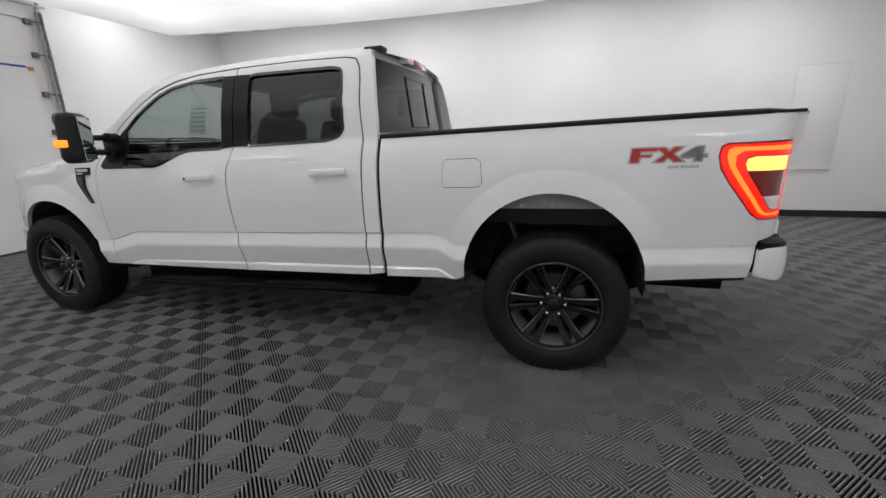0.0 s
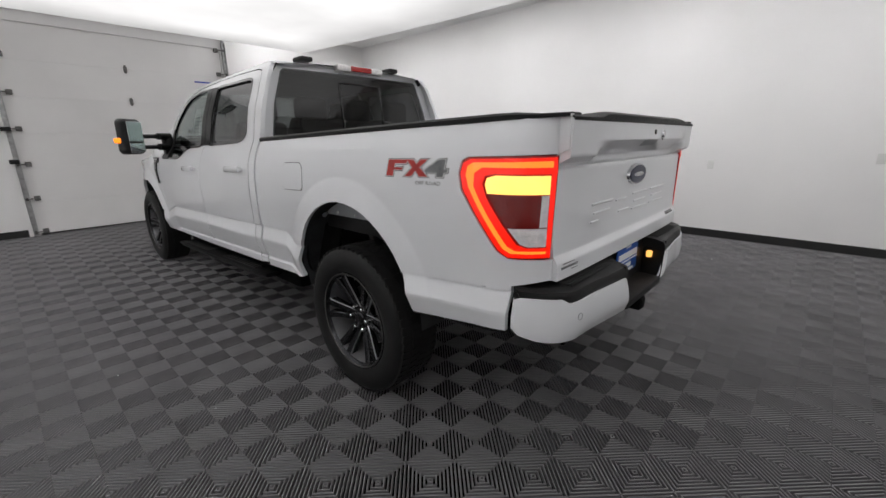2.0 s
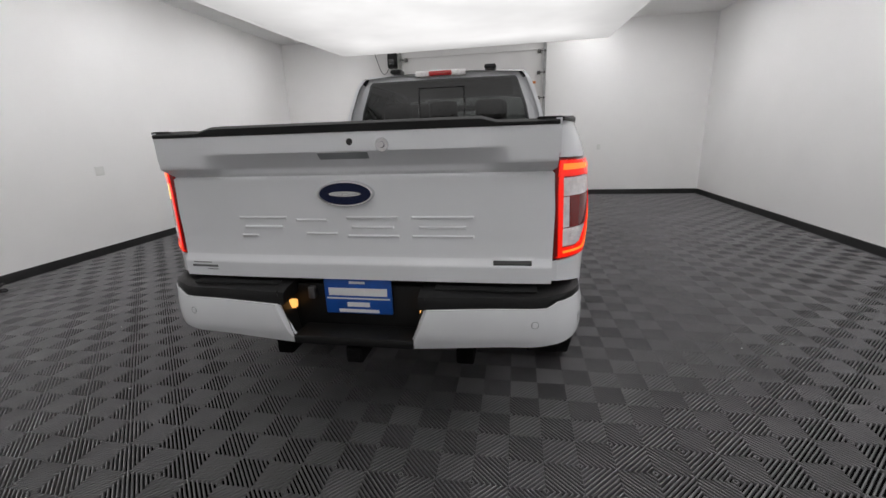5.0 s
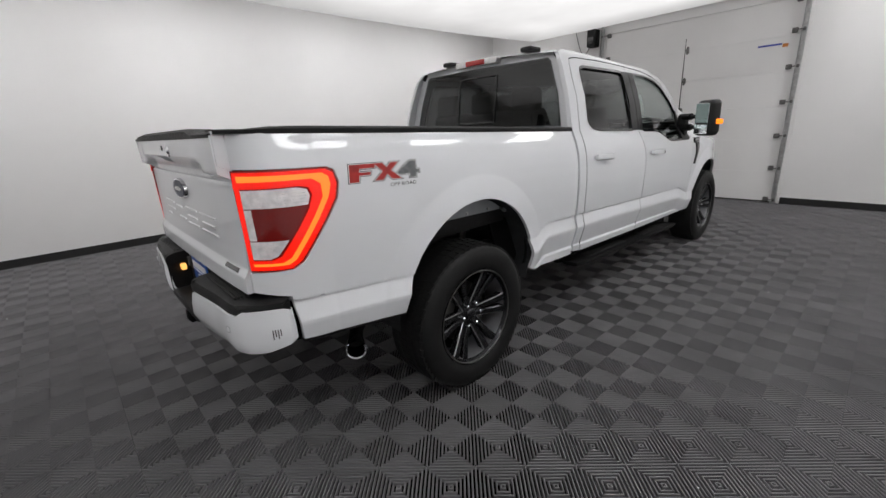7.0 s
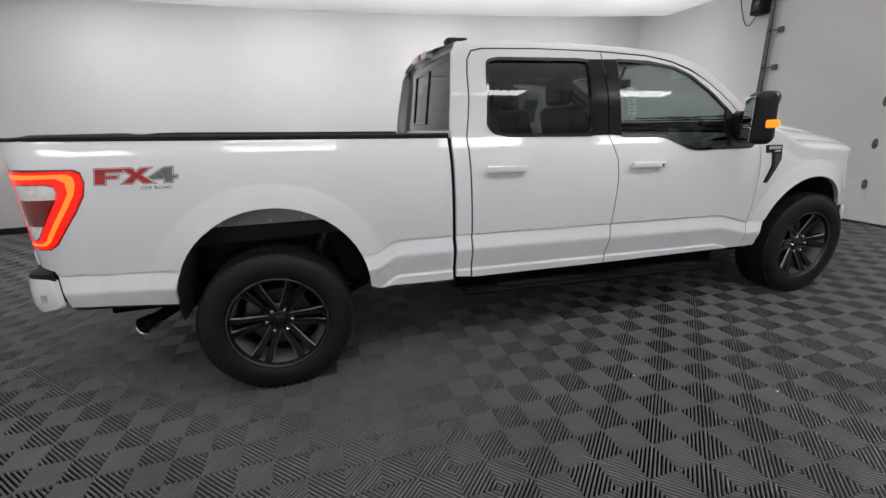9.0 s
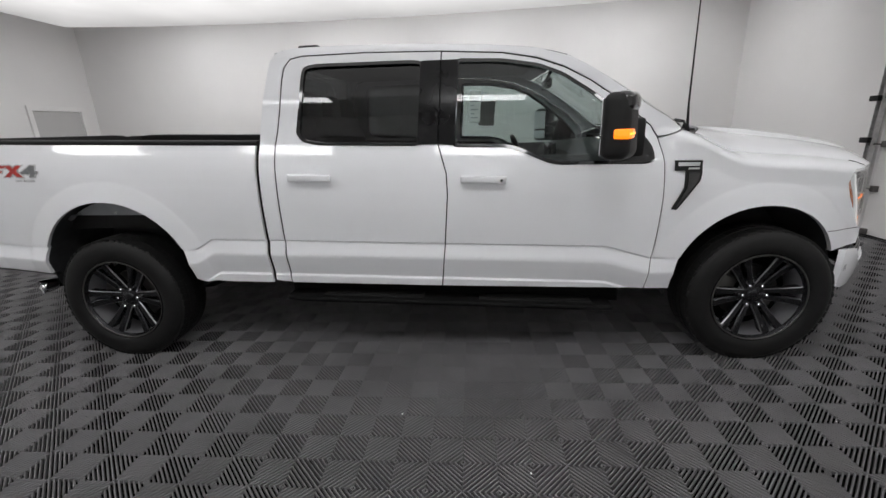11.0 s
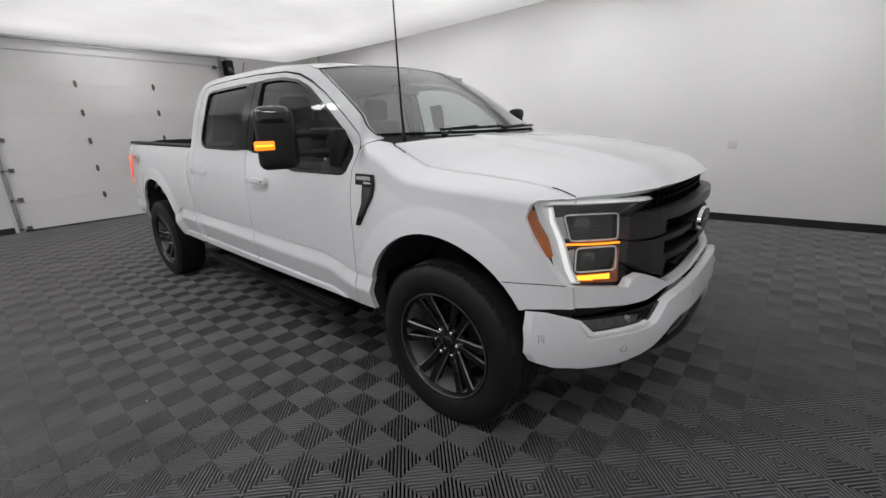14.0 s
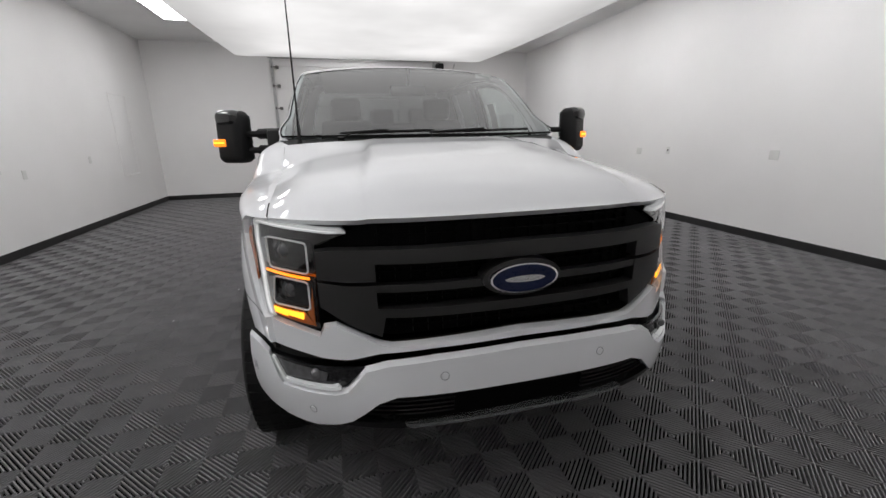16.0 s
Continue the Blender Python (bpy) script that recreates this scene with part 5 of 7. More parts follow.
def grille_bar(poly, off, name, depth=0.05):
    full = oriented(poly)
    part(name, sheet(full, nose(off), 0.05, 0.012, (0, -1, 0), depth), GREY_PLASTIC, gr, "charcoal grille bar")


# side blades beside the lamps, split by a groove; each runs out into a bar
for sx in (1, -1):
    for poly in ([(0.468, 0.963), (0.56, 0.958), (0.648, 0.962), (0.648, 1.050), (0.60, 1.060), (0.50, 1.064), (0.47, 1.020)],
                 [(0.47, 0.948), (0.56, 0.946), (0.648, 0.952), (0.645, 0.868), (0.56, 0.815), (0.46, 0.775), (0.44, 0.868), (0.468, 0.872)]):
        o = sheet(oriented(poly), nose(0.012), 0.03, 0.02, (0, -1, 0), 0.05)
        if sx < 0:
            q = mirrored(o)
            o.free()
            o = q
        part("grille_blade", o, GREY_PLASTIC, gr, "charcoal blade beside the lamp")
grille_bar([(-0.52, 1.020), (0.52, 1.020), (0.52, 1.064), (0.0, 1.070), (-0.52, 1.064)], 0.014, "grille_bar")
grille_bar([(-0.48, 0.925), (0.0, 0.927), (0.48, 0.925), (0.48, 0.949), (0.0, 0.953), (-0.48, 0.949)], 0.006, "grille_bar", 0.03)
grille_bar([(-0.47, 0.842), (0.0, 0.840), (0.47, 0.842), (0.47, 0.870), (0.0, 0.872), (-0.47, 0.870)], 0.012, "grille_bar")
# mesh
for z0, z1 in ((1.07, 1.15), (0.953, 1.02), (0.872, 0.925), (0.765, 0.84)):
    for k in range(19):
        x = -0.45 + 0.05 * k
        if abs(x) > 0.40 and z0 < 0.8:
            continue
        bm = bmesh.new()
        y = nose_y(x, (z0 + z1) / 2, -0.043)
        box(bm, x - 0.0035, x + 0.0035, y - 0.012, y + 0.002, z0, z1)
        part("mesh_rib", bm, MESH_BLACK, gr)
    for zz in (z0 + (z1 - z0) * 0.33, z0 + (z1 - z0) * 0.66):
        part("mesh_slat", sheet([(-0.46 if z0 > 0.8 else -0.41, zz - 0.004), (0.46 if z0 > 0.8 else 0.41, zz - 0.004), (0.46 if z0 > 0.8 else 0.41, zz + 0.004), (-0.46 if z0 > 0.8 else -0.41, zz + 0.004)], nose(-0.042), 0.06, 0.02, (0, -1, 0), 0.01), MESH_BLACK, gr)
part("badge_plinth", sheet(oriented([(0.136 * math.cos(a), 0.950 + 0.062 * math.sin(a)) for a in [i * math.pi / 16 for i in range(32)]]), nose(0.02), 0.04, 0.03, (0, -1, 0), 0.06), GREY_PLASTIC, gr)
oval_badge(gr, 0.0, nose_y(0, 0.95, 0.02), 0.950, 0.245, 0.108, face=1)

# headlamps
def leant(x, z):
    """The lamp's outer side splays outwards towards its foot; its head follows the hood down."""
    return (x + 0.03 * smoothstep((x - 0.69) / 0.11) * min(1.0, max(0.0, (0.97 - z) / 0.16)), z - 0.018 * min(1.0, max(0.0, (z - 0.98) / 0.14)))


for sx in (1, -1):
    def lampbit(poly, off, mat, name, parent, label="", depth=0.012, du=0.03, dv=0.03):
        o = sheet(oriented([leant(*p) for p in poly]), nose(off), du, dv, (0, -1, 0), depth)
        if sx < 0:
            q = mirrored(o)
            o.free()
            o = q
        return part(name, o, mat, parent, label)
    out = [(0.545, 1.130), (0.56, 1.146), (0.70, 1.150), (0.86, 1.150), (0.888, 1.135), (0.892, 1.06), (0.875, 0.97), (0.83, 0.835), (0.805, 0.79), (0.655, 0.768), (0.65, 1.075), (0.62, 1.092)]
    hl = lampbit(out, -0.035, GLOSS_BLACK, "headlamp", truck, "headlamp with a lit white light guide and amber turn light", 0.03)
    lampbit([(0.575, 1.1345), (0.70, 1.1405), (0.842, 1.1405), (0.851, 1.133), (0.838, 1.1355), (0.66, 1.1355), (0.60, 1.133)], 0.0005, DRL_CORE, "light_core", hl, "bright white light core", 0.004)
    lampbit([(0.850, 1.118), (0.853, 1.06), (0.843, 0.967), (0.815, 0.852), (0.797, 0.806), (0.786, 0.805), (0.803, 0.852), (0.833, 0.967), (0.845, 1.06), (0.845, 1.118)], 0.0005, DRL_CORE, "light_core", hl, "bright white light core", 0.004)
    lampbit([(0.548, 1.131), (0.562, 1.143), (0.70, 1.147), (0.845, 1.147), (0.868, 1.135), (0.862, 1.126), (0.835, 1.130), (0.66, 1.130), (0.60, 1.127)], -0.002, DRL, "light_guide", hl, "white light guide along the top", 0.03)
    lampbit([(0.858, 1.122), (0.863, 1.132), (0.860, 1.06), (0.850, 0.965), (0.822, 0.85), (0.803, 0.80), (0.776, 0.798), (0.795, 0.85), (0.827, 0.968), (0.840, 1.06), (0.840, 1.124)], -0.002, DRL, "light_guide", hl, "white light guide down the side", 0.03)
    lampbit([(0.889, 1.105), (0.890, 1.06), (0.874, 0.972), (0.852, 0.905), (0.846, 0.912), (0.860, 0.985), (0.872, 1.06), (0.873, 1.11)], -0.003, AMBER, "side_reflector", hl, "amber side reflector", 0.02)
    for z0, z1 in ((0.968, 1.085), (0.842, 0.94)):
        x0, x1 = (0.675, 0.81) if z0 > 0.9 else (0.68, 0.785)
        w = 0.0036
        outer_b = rounded([(x0, z0), (x1, z0), (x1 + 0.006, z1), (x0, z1)], 0.014)
        loop = [nose(-0.013)(*leant(*p)) for p in outer_b]
        bm = bmesh.new()
        tube(bm, [(sx * p[0], p[1], p[2]) for p in loop + loop[:2]], w, 6)
        part("lamp_bezel", bm, BEZEL, hl, "silver lamp bezel")
        lampbit([(x1 + 0.002, z0 + 0.01), (x1 + 0.022, z0 + 0.012), (x1 + 0.026, z1 - 0.012), (x1 + 0.007, z1 - 0.006)], -0.018, SATIN_SILVER, "bezel_wing", hl, "bright side wing of the bezel", 0.008)
        bm = bmesh.new()
        cx_, cz_ = (x0 + x1) / 2, (z0 + z1) / 2
        ms = Matrix.Translation((sx * cx_, nose_y(cx_, cz_, -0.06), cz_)) @ Matrix.Rotation(radians(90), 4, "Z")
        lathe(bm, [(0.0, 0.028), (0.016, 0.025), (0.028, 0.016), (0.034, 0.0), (0.042, -0.004), (0.044, -0.03)], 24, ms)
        part("projector", bm, material("projector_lens", (0.05, 0.055, 0.06), 0.04, coat=1.0, vary=0.1), hl, "dark projector lens", smooth="fix")
        for q in range(3):
            lampbit([(x0 + 0.015, z0 + 0.02 + q * 0.03), (x1 - 0.012, z0 + 0.02 + q * 0.03), (x1 - 0.012, z0 + 0.026 + q * 0.03), (x0 + 0.015, z0 + 0.026 + q * 0.03)], -0.028, GLOSS_BLACK, "lamp_fin", hl, "", 0.006)
    lampbit([(0.672, 0.950), (0.822, 0.952), (0.822, 0.959), (0.672, 0.957)], -0.006, AMBER_DIM, "amber_strip", hl, "lit amber strip", 0.01)
    lampbit([(0.666, 0.786), (0.782, 0.802), (0.788, 0.832), (0.700, 0.832)], -0.016, AMBER, "turn_bowl", hl, "amber turn light bowl", 0.008)
    for x0, x1 in ((0.704, 0.742), (0.745, 0.784)):
        lampbit([(x0, 0.806), (x1, 0.811), (x1 + 0.002, 0.828), (x0 - 0.002, 0.828)], -0.011, AMBER_ON, "turn_light", hl, "lit amber turn light", 0.008)
    # Amber colour stands in for turn-light glow on the inner wall.
    lampbit([(0.668, 0.790), (0.692, 0.832), (0.672, 0.89), (0.668, 0.93)], -0.014, AMBER, "turn_glow_wall", hl, "inner wall coloured amber for the turn light's glow", 0.008)
    cover = lampbit([(p[0], p[1]) for p in grown(out, -0.003)], 0.006, GLASS_LAMP, "lamp_cover", hl, "clear lamp cover", 0.0)
    cover.visible_shadow = False

# front bumper
fb = new("front_bumper")
fb.parent = truck
tagged(fb, "white painted front bumper with fog lamps and a dark lower intake")
def fb_pt(x, z):
    t = (z - 0.42) / 0.30
    return (x, 4.91 - 0.60 * abs(x) ** 3.6 - 0.022 * (1 - min(1, max(0, t * 1.6))) ** 2 + 0.012 * math.sin(math.pi * min(1, max(0, t))), z)


for sx in (1, -1):
    poly = [(0.0, 0.722), (0.30, 0.717), (0.45, 0.705), (0.52, 0.685), (0.58, 0.610), (0.62, 0.592), (0.80, 0.566), (0.815, 0.585), (0.845, 0.660), (0.885, 0.676), (0.928, 0.681), (0.935, 0.60), (0.929, 0.488), (0.912, 0.447), (0.875, 0.427), (0.80, 0.422), (0.70, 0.436), (0.62, 0.468), (0.575, 0.494), (0.49, 0.575), (0.43, 0.600), (0.30, 0.602), (0.0, 0.600)]
    o = sheet(oriented(poly), fb_pt, 0.012, 0.02, (0, -1, 0), 0.04)
    if sx < 0:
        q = mirrored(o)
        o.free()
        o = q
    part("bumper_skin", o, PAINT, fb, "white painted bumper skin")
    # fog lamp
    def fogbit(poly, off, mat, name, parent, label="", depth=0.012):
        o = sheet(oriented(poly), lambda x, z: Vector(fb_pt(x, z)) + Vector((0, off, 0)), 0.015, 0.02, (0, -1, 0), depth)
        if sx < 0:
            q = mirrored(o)
            o.free()
            o = q
        return part(name, o, mat, parent, label)
    fog = fogbit([(0.525, 0.682), (0.585, 0.612), (0.62, 0.596), (0.80, 0.570), (0.842, 0.652), (0.70, 0.662), (0.60, 0.672)], -0.03, GLOSS_BLACK, "fog_lamp", fb, "dark fog lamp with a bright lower trim")
    # Trim borrows the light guide's glow to brighten its silver.
    fogbit([(0.60, 0.612), (0.625, 0.602), (0.798, 0.576), (0.836, 0.648), (0.824, 0.649), (0.788, 0.590), (0.630, 0.613), (0.610, 0.622)], -0.008, DRL, "fog_trim", fog, "silver trim with an added glow", 0.02)
    fogbit([(0.650, 0.622), (0.782, 0.602), (0.812, 0.645), (0.70, 0.655), (0.640, 0.652)], -0.022, FOG_GLASS, "fog_lens", fog, "smoked fog lens", 0.006)
    bm = bmesh.new()
    lathe(bm, [(0.0, 0.020), (0.014, 0.017), (0.018, 0.0)], 16, Matrix.Translation((sx * 0.68, fb_pt(0.68, 0.64)[1] - 0.03, 0.64)) @ Matrix.Rotation(radians(90), 4, "Z"))
    part("fog_projector", bm, material("fog_lens", (0.12, 0.12, 0.125), 0.1, coat=1.0, vary=0.1), fog, smooth="fix")
    for px_, pz_ in ((0.28, 0.662), (0.70, 0.512)):
        p = fb_pt(px_, pz_)
        du_ = Vector(fb_pt(px_ + 0.01, pz_)) - Vector(fb_pt(px_ - 0.01, pz_))
        dv_ = Vector(fb_pt(px_, pz_ + 0.01)) - Vector(fb_pt(px_, pz_ - 0.01))
        nn = dv_.cross(du_).normalized()
        nn = Vector((sx * nn.x, nn.y, nn.z)) * (1 if nn.y > 0 else -1)
        if nn.x * sx < 0:
            nn.x = -nn.x
        face_m = Matrix.Translation((sx * p[0], p[1], p[2])) @ nn.to_track_quat("X", "Z").to_matrix().to_4x4()
        bm = bmesh.new()
        lathe(bm, [(0.0, 0.0025), (0.0105, 0.0025), (0.012, 0.0)], 18, face_m)
        part("parking_sensor", bm, PAINT, fb, "round parking sensor", smooth="fix")
        bm = bmesh.new()
        lathe(bm, [(0.0128, 0.0), (0.0132, 0.0016), (0.0145, 0.0016), (0.0150, 0.0)], 20, face_m)
        part("sensor_ring", bm, LINER_GREY, fb, smooth="fix")
    # tow hook
    bm = bmesh.new()
    tube(bm, [(sx * 0.42, 4.72, 0.50), (sx * 0.42, 4.83, 0.50), (sx * 0.44, 4.845, 0.495), (sx * 0.47, 4.82, 0.49), (sx * 0.47, 4.72, 0.49)], 0.013, 8)
    part("tow_hook", bm, DARK, fb, "black tow hook")
intake = [(0.0, 0.604), (0.30, 0.606), (0.43, 0.604), (0.495, 0.578), (0.578, 0.490), (0.60, 0.470), (0.40, 0.464), (0.0, 0.464)]
part("lower_intake", sheet(oriented(intake + [(-p[0], p[1]) for p in intake[::-1]][1:-1]), lambda x, z: Vector(fb_pt(x, z)) + Vector((0, -0.05, 0)), 0.06, 0.03, (0, -1, 0), 0.03), MESH_BLACK, fb, "black lower intake")
for sx in (1, -1):
    for k in range(5):
        zz = 0.502 + 0.018 * k
        o = sheet(oriented([(sx * 0.24, zz), (sx * (0.545 - 0.016 * k), zz), (sx * (0.54 - 0.016 * k), zz + 0.007), (sx * 0.24, zz + 0.007)]), lambda x, z: Vector(fb_pt(x, z)) + Vector((0, -0.036, 0)), 0.06, 0.02, (0, -1, 0), 0.012)
        part("intake_slat", o, BLACK_PLASTIC, fb)
part("skid_strip", sheet([(-0.39, 0.468), (0.39, 0.468), (0.41, 0.484), (-0.41, 0.484)], lambda x, z: Vector(fb_pt(x, z)) + Vector((0, -0.004, 0)), 0.06, 0.02, (0, -1, 0), 0.03), SATIN_SILVER, fb, "satin silver skid strip")
for sx in (1, -1):
    o = sheet(oriented([(sx * 0.40, 0.462), (sx * 0.60, 0.462), (sx * 0.585, 0.486), (sx * 0.41, 0.488)]), lambda x, z: Vector(fb_pt(x, z)) + Vector((0, -0.012, 0)), 0.06, 0.02, (0, -1, 0), 0.03)
    part("skid_corner", o, BLACK_PLASTIC, fb)
bm = bmesh.new()
box(bm, -0.72, 0.72, 4.35, 4.70, 0.44, 0.48, bevel=0.02)
part("under_shield", bm, DARK, fb)
# black strips in place of shade, in the gap between bumper and nose
for sx in (1, -1):
    o = sheet(oriented([(0.0, 0.725), (0.45, 0.705), (0.52, 0.68), (0.80, 0.655), (0.835, 0.657), (0.835, 0.70), (0.80, 0.71), (0.55, 0.71), (0.45, 0.745), (0.0, 0.765)]), lambda x, z: (x, nose_y(min(abs(x), 0.9), z, -0.01), z), 0.05, 0.03, (0, -1, 0), 0.02)
    if sx < 0:
        q = mirrored(o)
        o.free()
        o = q
    part("bumper_gap_shade", o, BLACK_PLASTIC, fb)
    o = sheet([(4.425, 0.664), (4.58, 0.670), (4.58, 0.694), (4.425, 0.680)], lambda y, z: (side_x(y, 0.7) - 0.015, y, z), 0.04, 0.03, (-1, 0, 0), 0.03)
    if sx < 0:
        q = mirrored(o)
        o.free()
        o = q
    part("bumper_gap_shade", o, BLACK_PLASTIC, fb)

# --- windscreen and cowl
edge_y = curve_of([(0.0, 2.865), (0.15, 2.955), (0.5, 3.17), (0.8, 3.36), (1.0, 3.485)], 0.1)
edge_z = curve_of([(0.0, 1.806), (0.15, 1.758), (0.5, 1.620), (0.8, 1.482), (1.0, 1.392)], 0.1)


def screen(u, v):
    """u across from -1 to 1, v from the roof down to the cowl."""
    ye, ze = edge_y(v) + 0.003, edge_z(v)
    hw = side_x(ye, ze) - 0.006
    yc, zc = 2.975 + (3.735 - 2.975) * v + 0.02 * math.sin(math.pi * v), 1.850 + (1.388 - 1.850) * v + 0.02 * math.sin(math.pi * v)
    k = abs(u) ** 2.4
    return (u * hw, yc + (ye - yc) * u * u, zc + (ze - zc) * k)


def screen_sheet(margin_u, m_top, m_bot, push):
    bm = bmesh.new()
    rows = []
    for j in range(17):
        v = m_top + (1 - m_top - m_bot) * j / 16
        rows.append([bm.verts.new(Vector(screen((2 * i / 24 - 1) * (1 - margin_u), v)) + Vector((0, push * 0.6, push * 0.8))) for i in range(25)])
    for a, b in zip(rows, rows[1:]):
        for i in range(24):
            bm.faces.new((a[i], b[i], b[i + 1], a[i + 1]))
    return bm


ws = part("windscreen", screen_sheet(0.0, 0.0, 0.0, 0.0), GLASS_WIND, truck, "clear windscreen with a dark border", smooth="fix")
ws.visible_shadow = False
bm = bmesh.new()
ringo, ringi = [], []
for t in range(80):
    k = t / 20
    if k < 1:
        u, v = -1 + 2 * k, 0
    elif k < 2:
        u, v = 1, k - 1
    elif k < 3:
        u, v = 1 - 2 * (k - 2), 1
    else:
        u, v = -1, 1 - (k - 3)
    ringo.append(bm.verts.new(Vector(screen(u, v)) + Vector((0, 0.002, 0.002))))
    ringi.append(bm.verts.new(Vector(screen(u * 0.991, 0.008 + v * 0.960)) + Vector((0, 0.002, 0.002))))
for i in range(80):
    j = (i + 1) % 80
    bm.faces.new((ringo[i], ringo[j], ringi[j], ringi[i]))
part("screen_border", bm, MESH_BLACK, ws, "black ceramic border", smooth="fix")
bm = bmesh.new()
rows = []
for i in range(25):
    s = 2 * i / 24 - 1
    a = Vector(screen(s, 1.0))
    h_ = Vector(hood_pt(s, 0.0))
    rows.append([bm.verts.new(p) for p in (a + Vector((0, -0.02, -0.004)), a.lerp(h_, 0.35) + Vector((0, 0, -0.016)), a.lerp(h_, 0.8) + Vector((0, 0, -0.02)), h_ + Vector((0, 0.03, -0.03)))])
for a, b in zip(rows, rows[1:]):
    for i in range(3):
        bm.faces.new((a[i], a[i + 1], b[i + 1], b[i]))
cw = part("cowl", bm, BLACK_PLASTIC, truck, "black slotted cowl below the windscreen", smooth="fix")
for k in range(22):
    s = -0.8 + 1.6 * k / 21
    a, h_ = Vector(screen(s, 1.0)), Vector(hood_pt(s, 0.0))
    c = a.lerp(h_, 0.55) + Vector((0, 0, -0.012))
    part("cowl_fin", new_box(c.x - 0.018, c.x + 0.018, c.y - 0.02, c.y + 0.02, c.z - 0.004, c.z + 0.004, bevel=0.003), TRIM_GREY, cw)
for a_, b_ in (((0.62, 0.94), (0.02, 0.90)), ((0.05, 0.945), (-0.72, 0.90))):
    bm = bmesh.new()
    p0, p1 = Vector(screen(a_[0] * 1.0, 1.06)), Vector(screen(a_[0] * 0.9, 1.0))
    n_ = Vector((0, 0.02, 0.022))
    tube(bm, [p0 + n_ * 0.6, p1 + n_ * 1.3, Vector(screen((a_[0] + b_[0]) / 2, 0.975)) + n_ * 1.3], 0.007, 8)
    tube(bm, [Vector(screen(a_[0] + (b_[0] - a_[0]) * q / 8, 0.985 - 0.02 * q / 8)) + n_ * 0.9 for q in range(9)], 0.008, 6)
    tube(bm, [p0 + Vector((0, 0, -0.01)), p0 + Vector((0, 0.01, 0.03))], 0.018, 10)
    part("wiper", bm, BLACK_PLASTIC, truck, "black windscreen wiper")
bm = bmesh.new()
tube(bm, [(0.735, 3.58, 1.355), (0.735, 3.578, 1.40), (0.735, 3.57, 1.52), (0.735, 3.56, 2.20)], 0.004, 8, radii=[0.016, 0.009, 0.0055, 0.0028])
part("antenna", bm, BLACK_PLASTIC, truck, "thin black whip antenna")

# --- fender badges: black vent piece with plain bright bars
for sx in (1, -1):
    def badge(poly, off, mat, name, parent, label="", depth=0.01):
        o = sheet(oriented(poly), side_out(off), 0.03, 0.02, (-1, 0, 0), depth)
        if sx < 0:
            q = mirrored(o)
            o.free()
            o = q
        return part(name, o, mat, parent, label)
    v_ = badge([(3.432, 1.215), (3.572, 1.212), (3.575, 1.15), (3.568, 1.105), (3.455, 0.945), (3.428, 0.948), (3.487, 1.065), (3.49, 1.158), (3.434, 1.160)], 0.012, BLACK_PLASTIC, "fender_vent", truck, "black fender vent badge with plain silver bars", 0.02)
    badge([(3.445, 1.185), (3.558, 1.183), (3.558, 1.203), (3.445, 1.205)], 0.0145, SATIN_SILVER, "badge_bar", v_, "plain silver bar", 0.003)
    badge([(3.50, 1.166), (3.558, 1.165), (3.558, 1.175), (3.50, 1.176)], 0.0145, SATIN_SILVER, "badge_bar", v_, "plain silver bar", 0.003)
    badge([(3.505, 1.15), (3.562, 1.149), (3.556, 1.105), (3.45, 0.955), (3.44, 0.957), (3.50, 1.065)], 0.0135, GLOSS_BLACK, "vent_inlay", v_, "", 0.004)

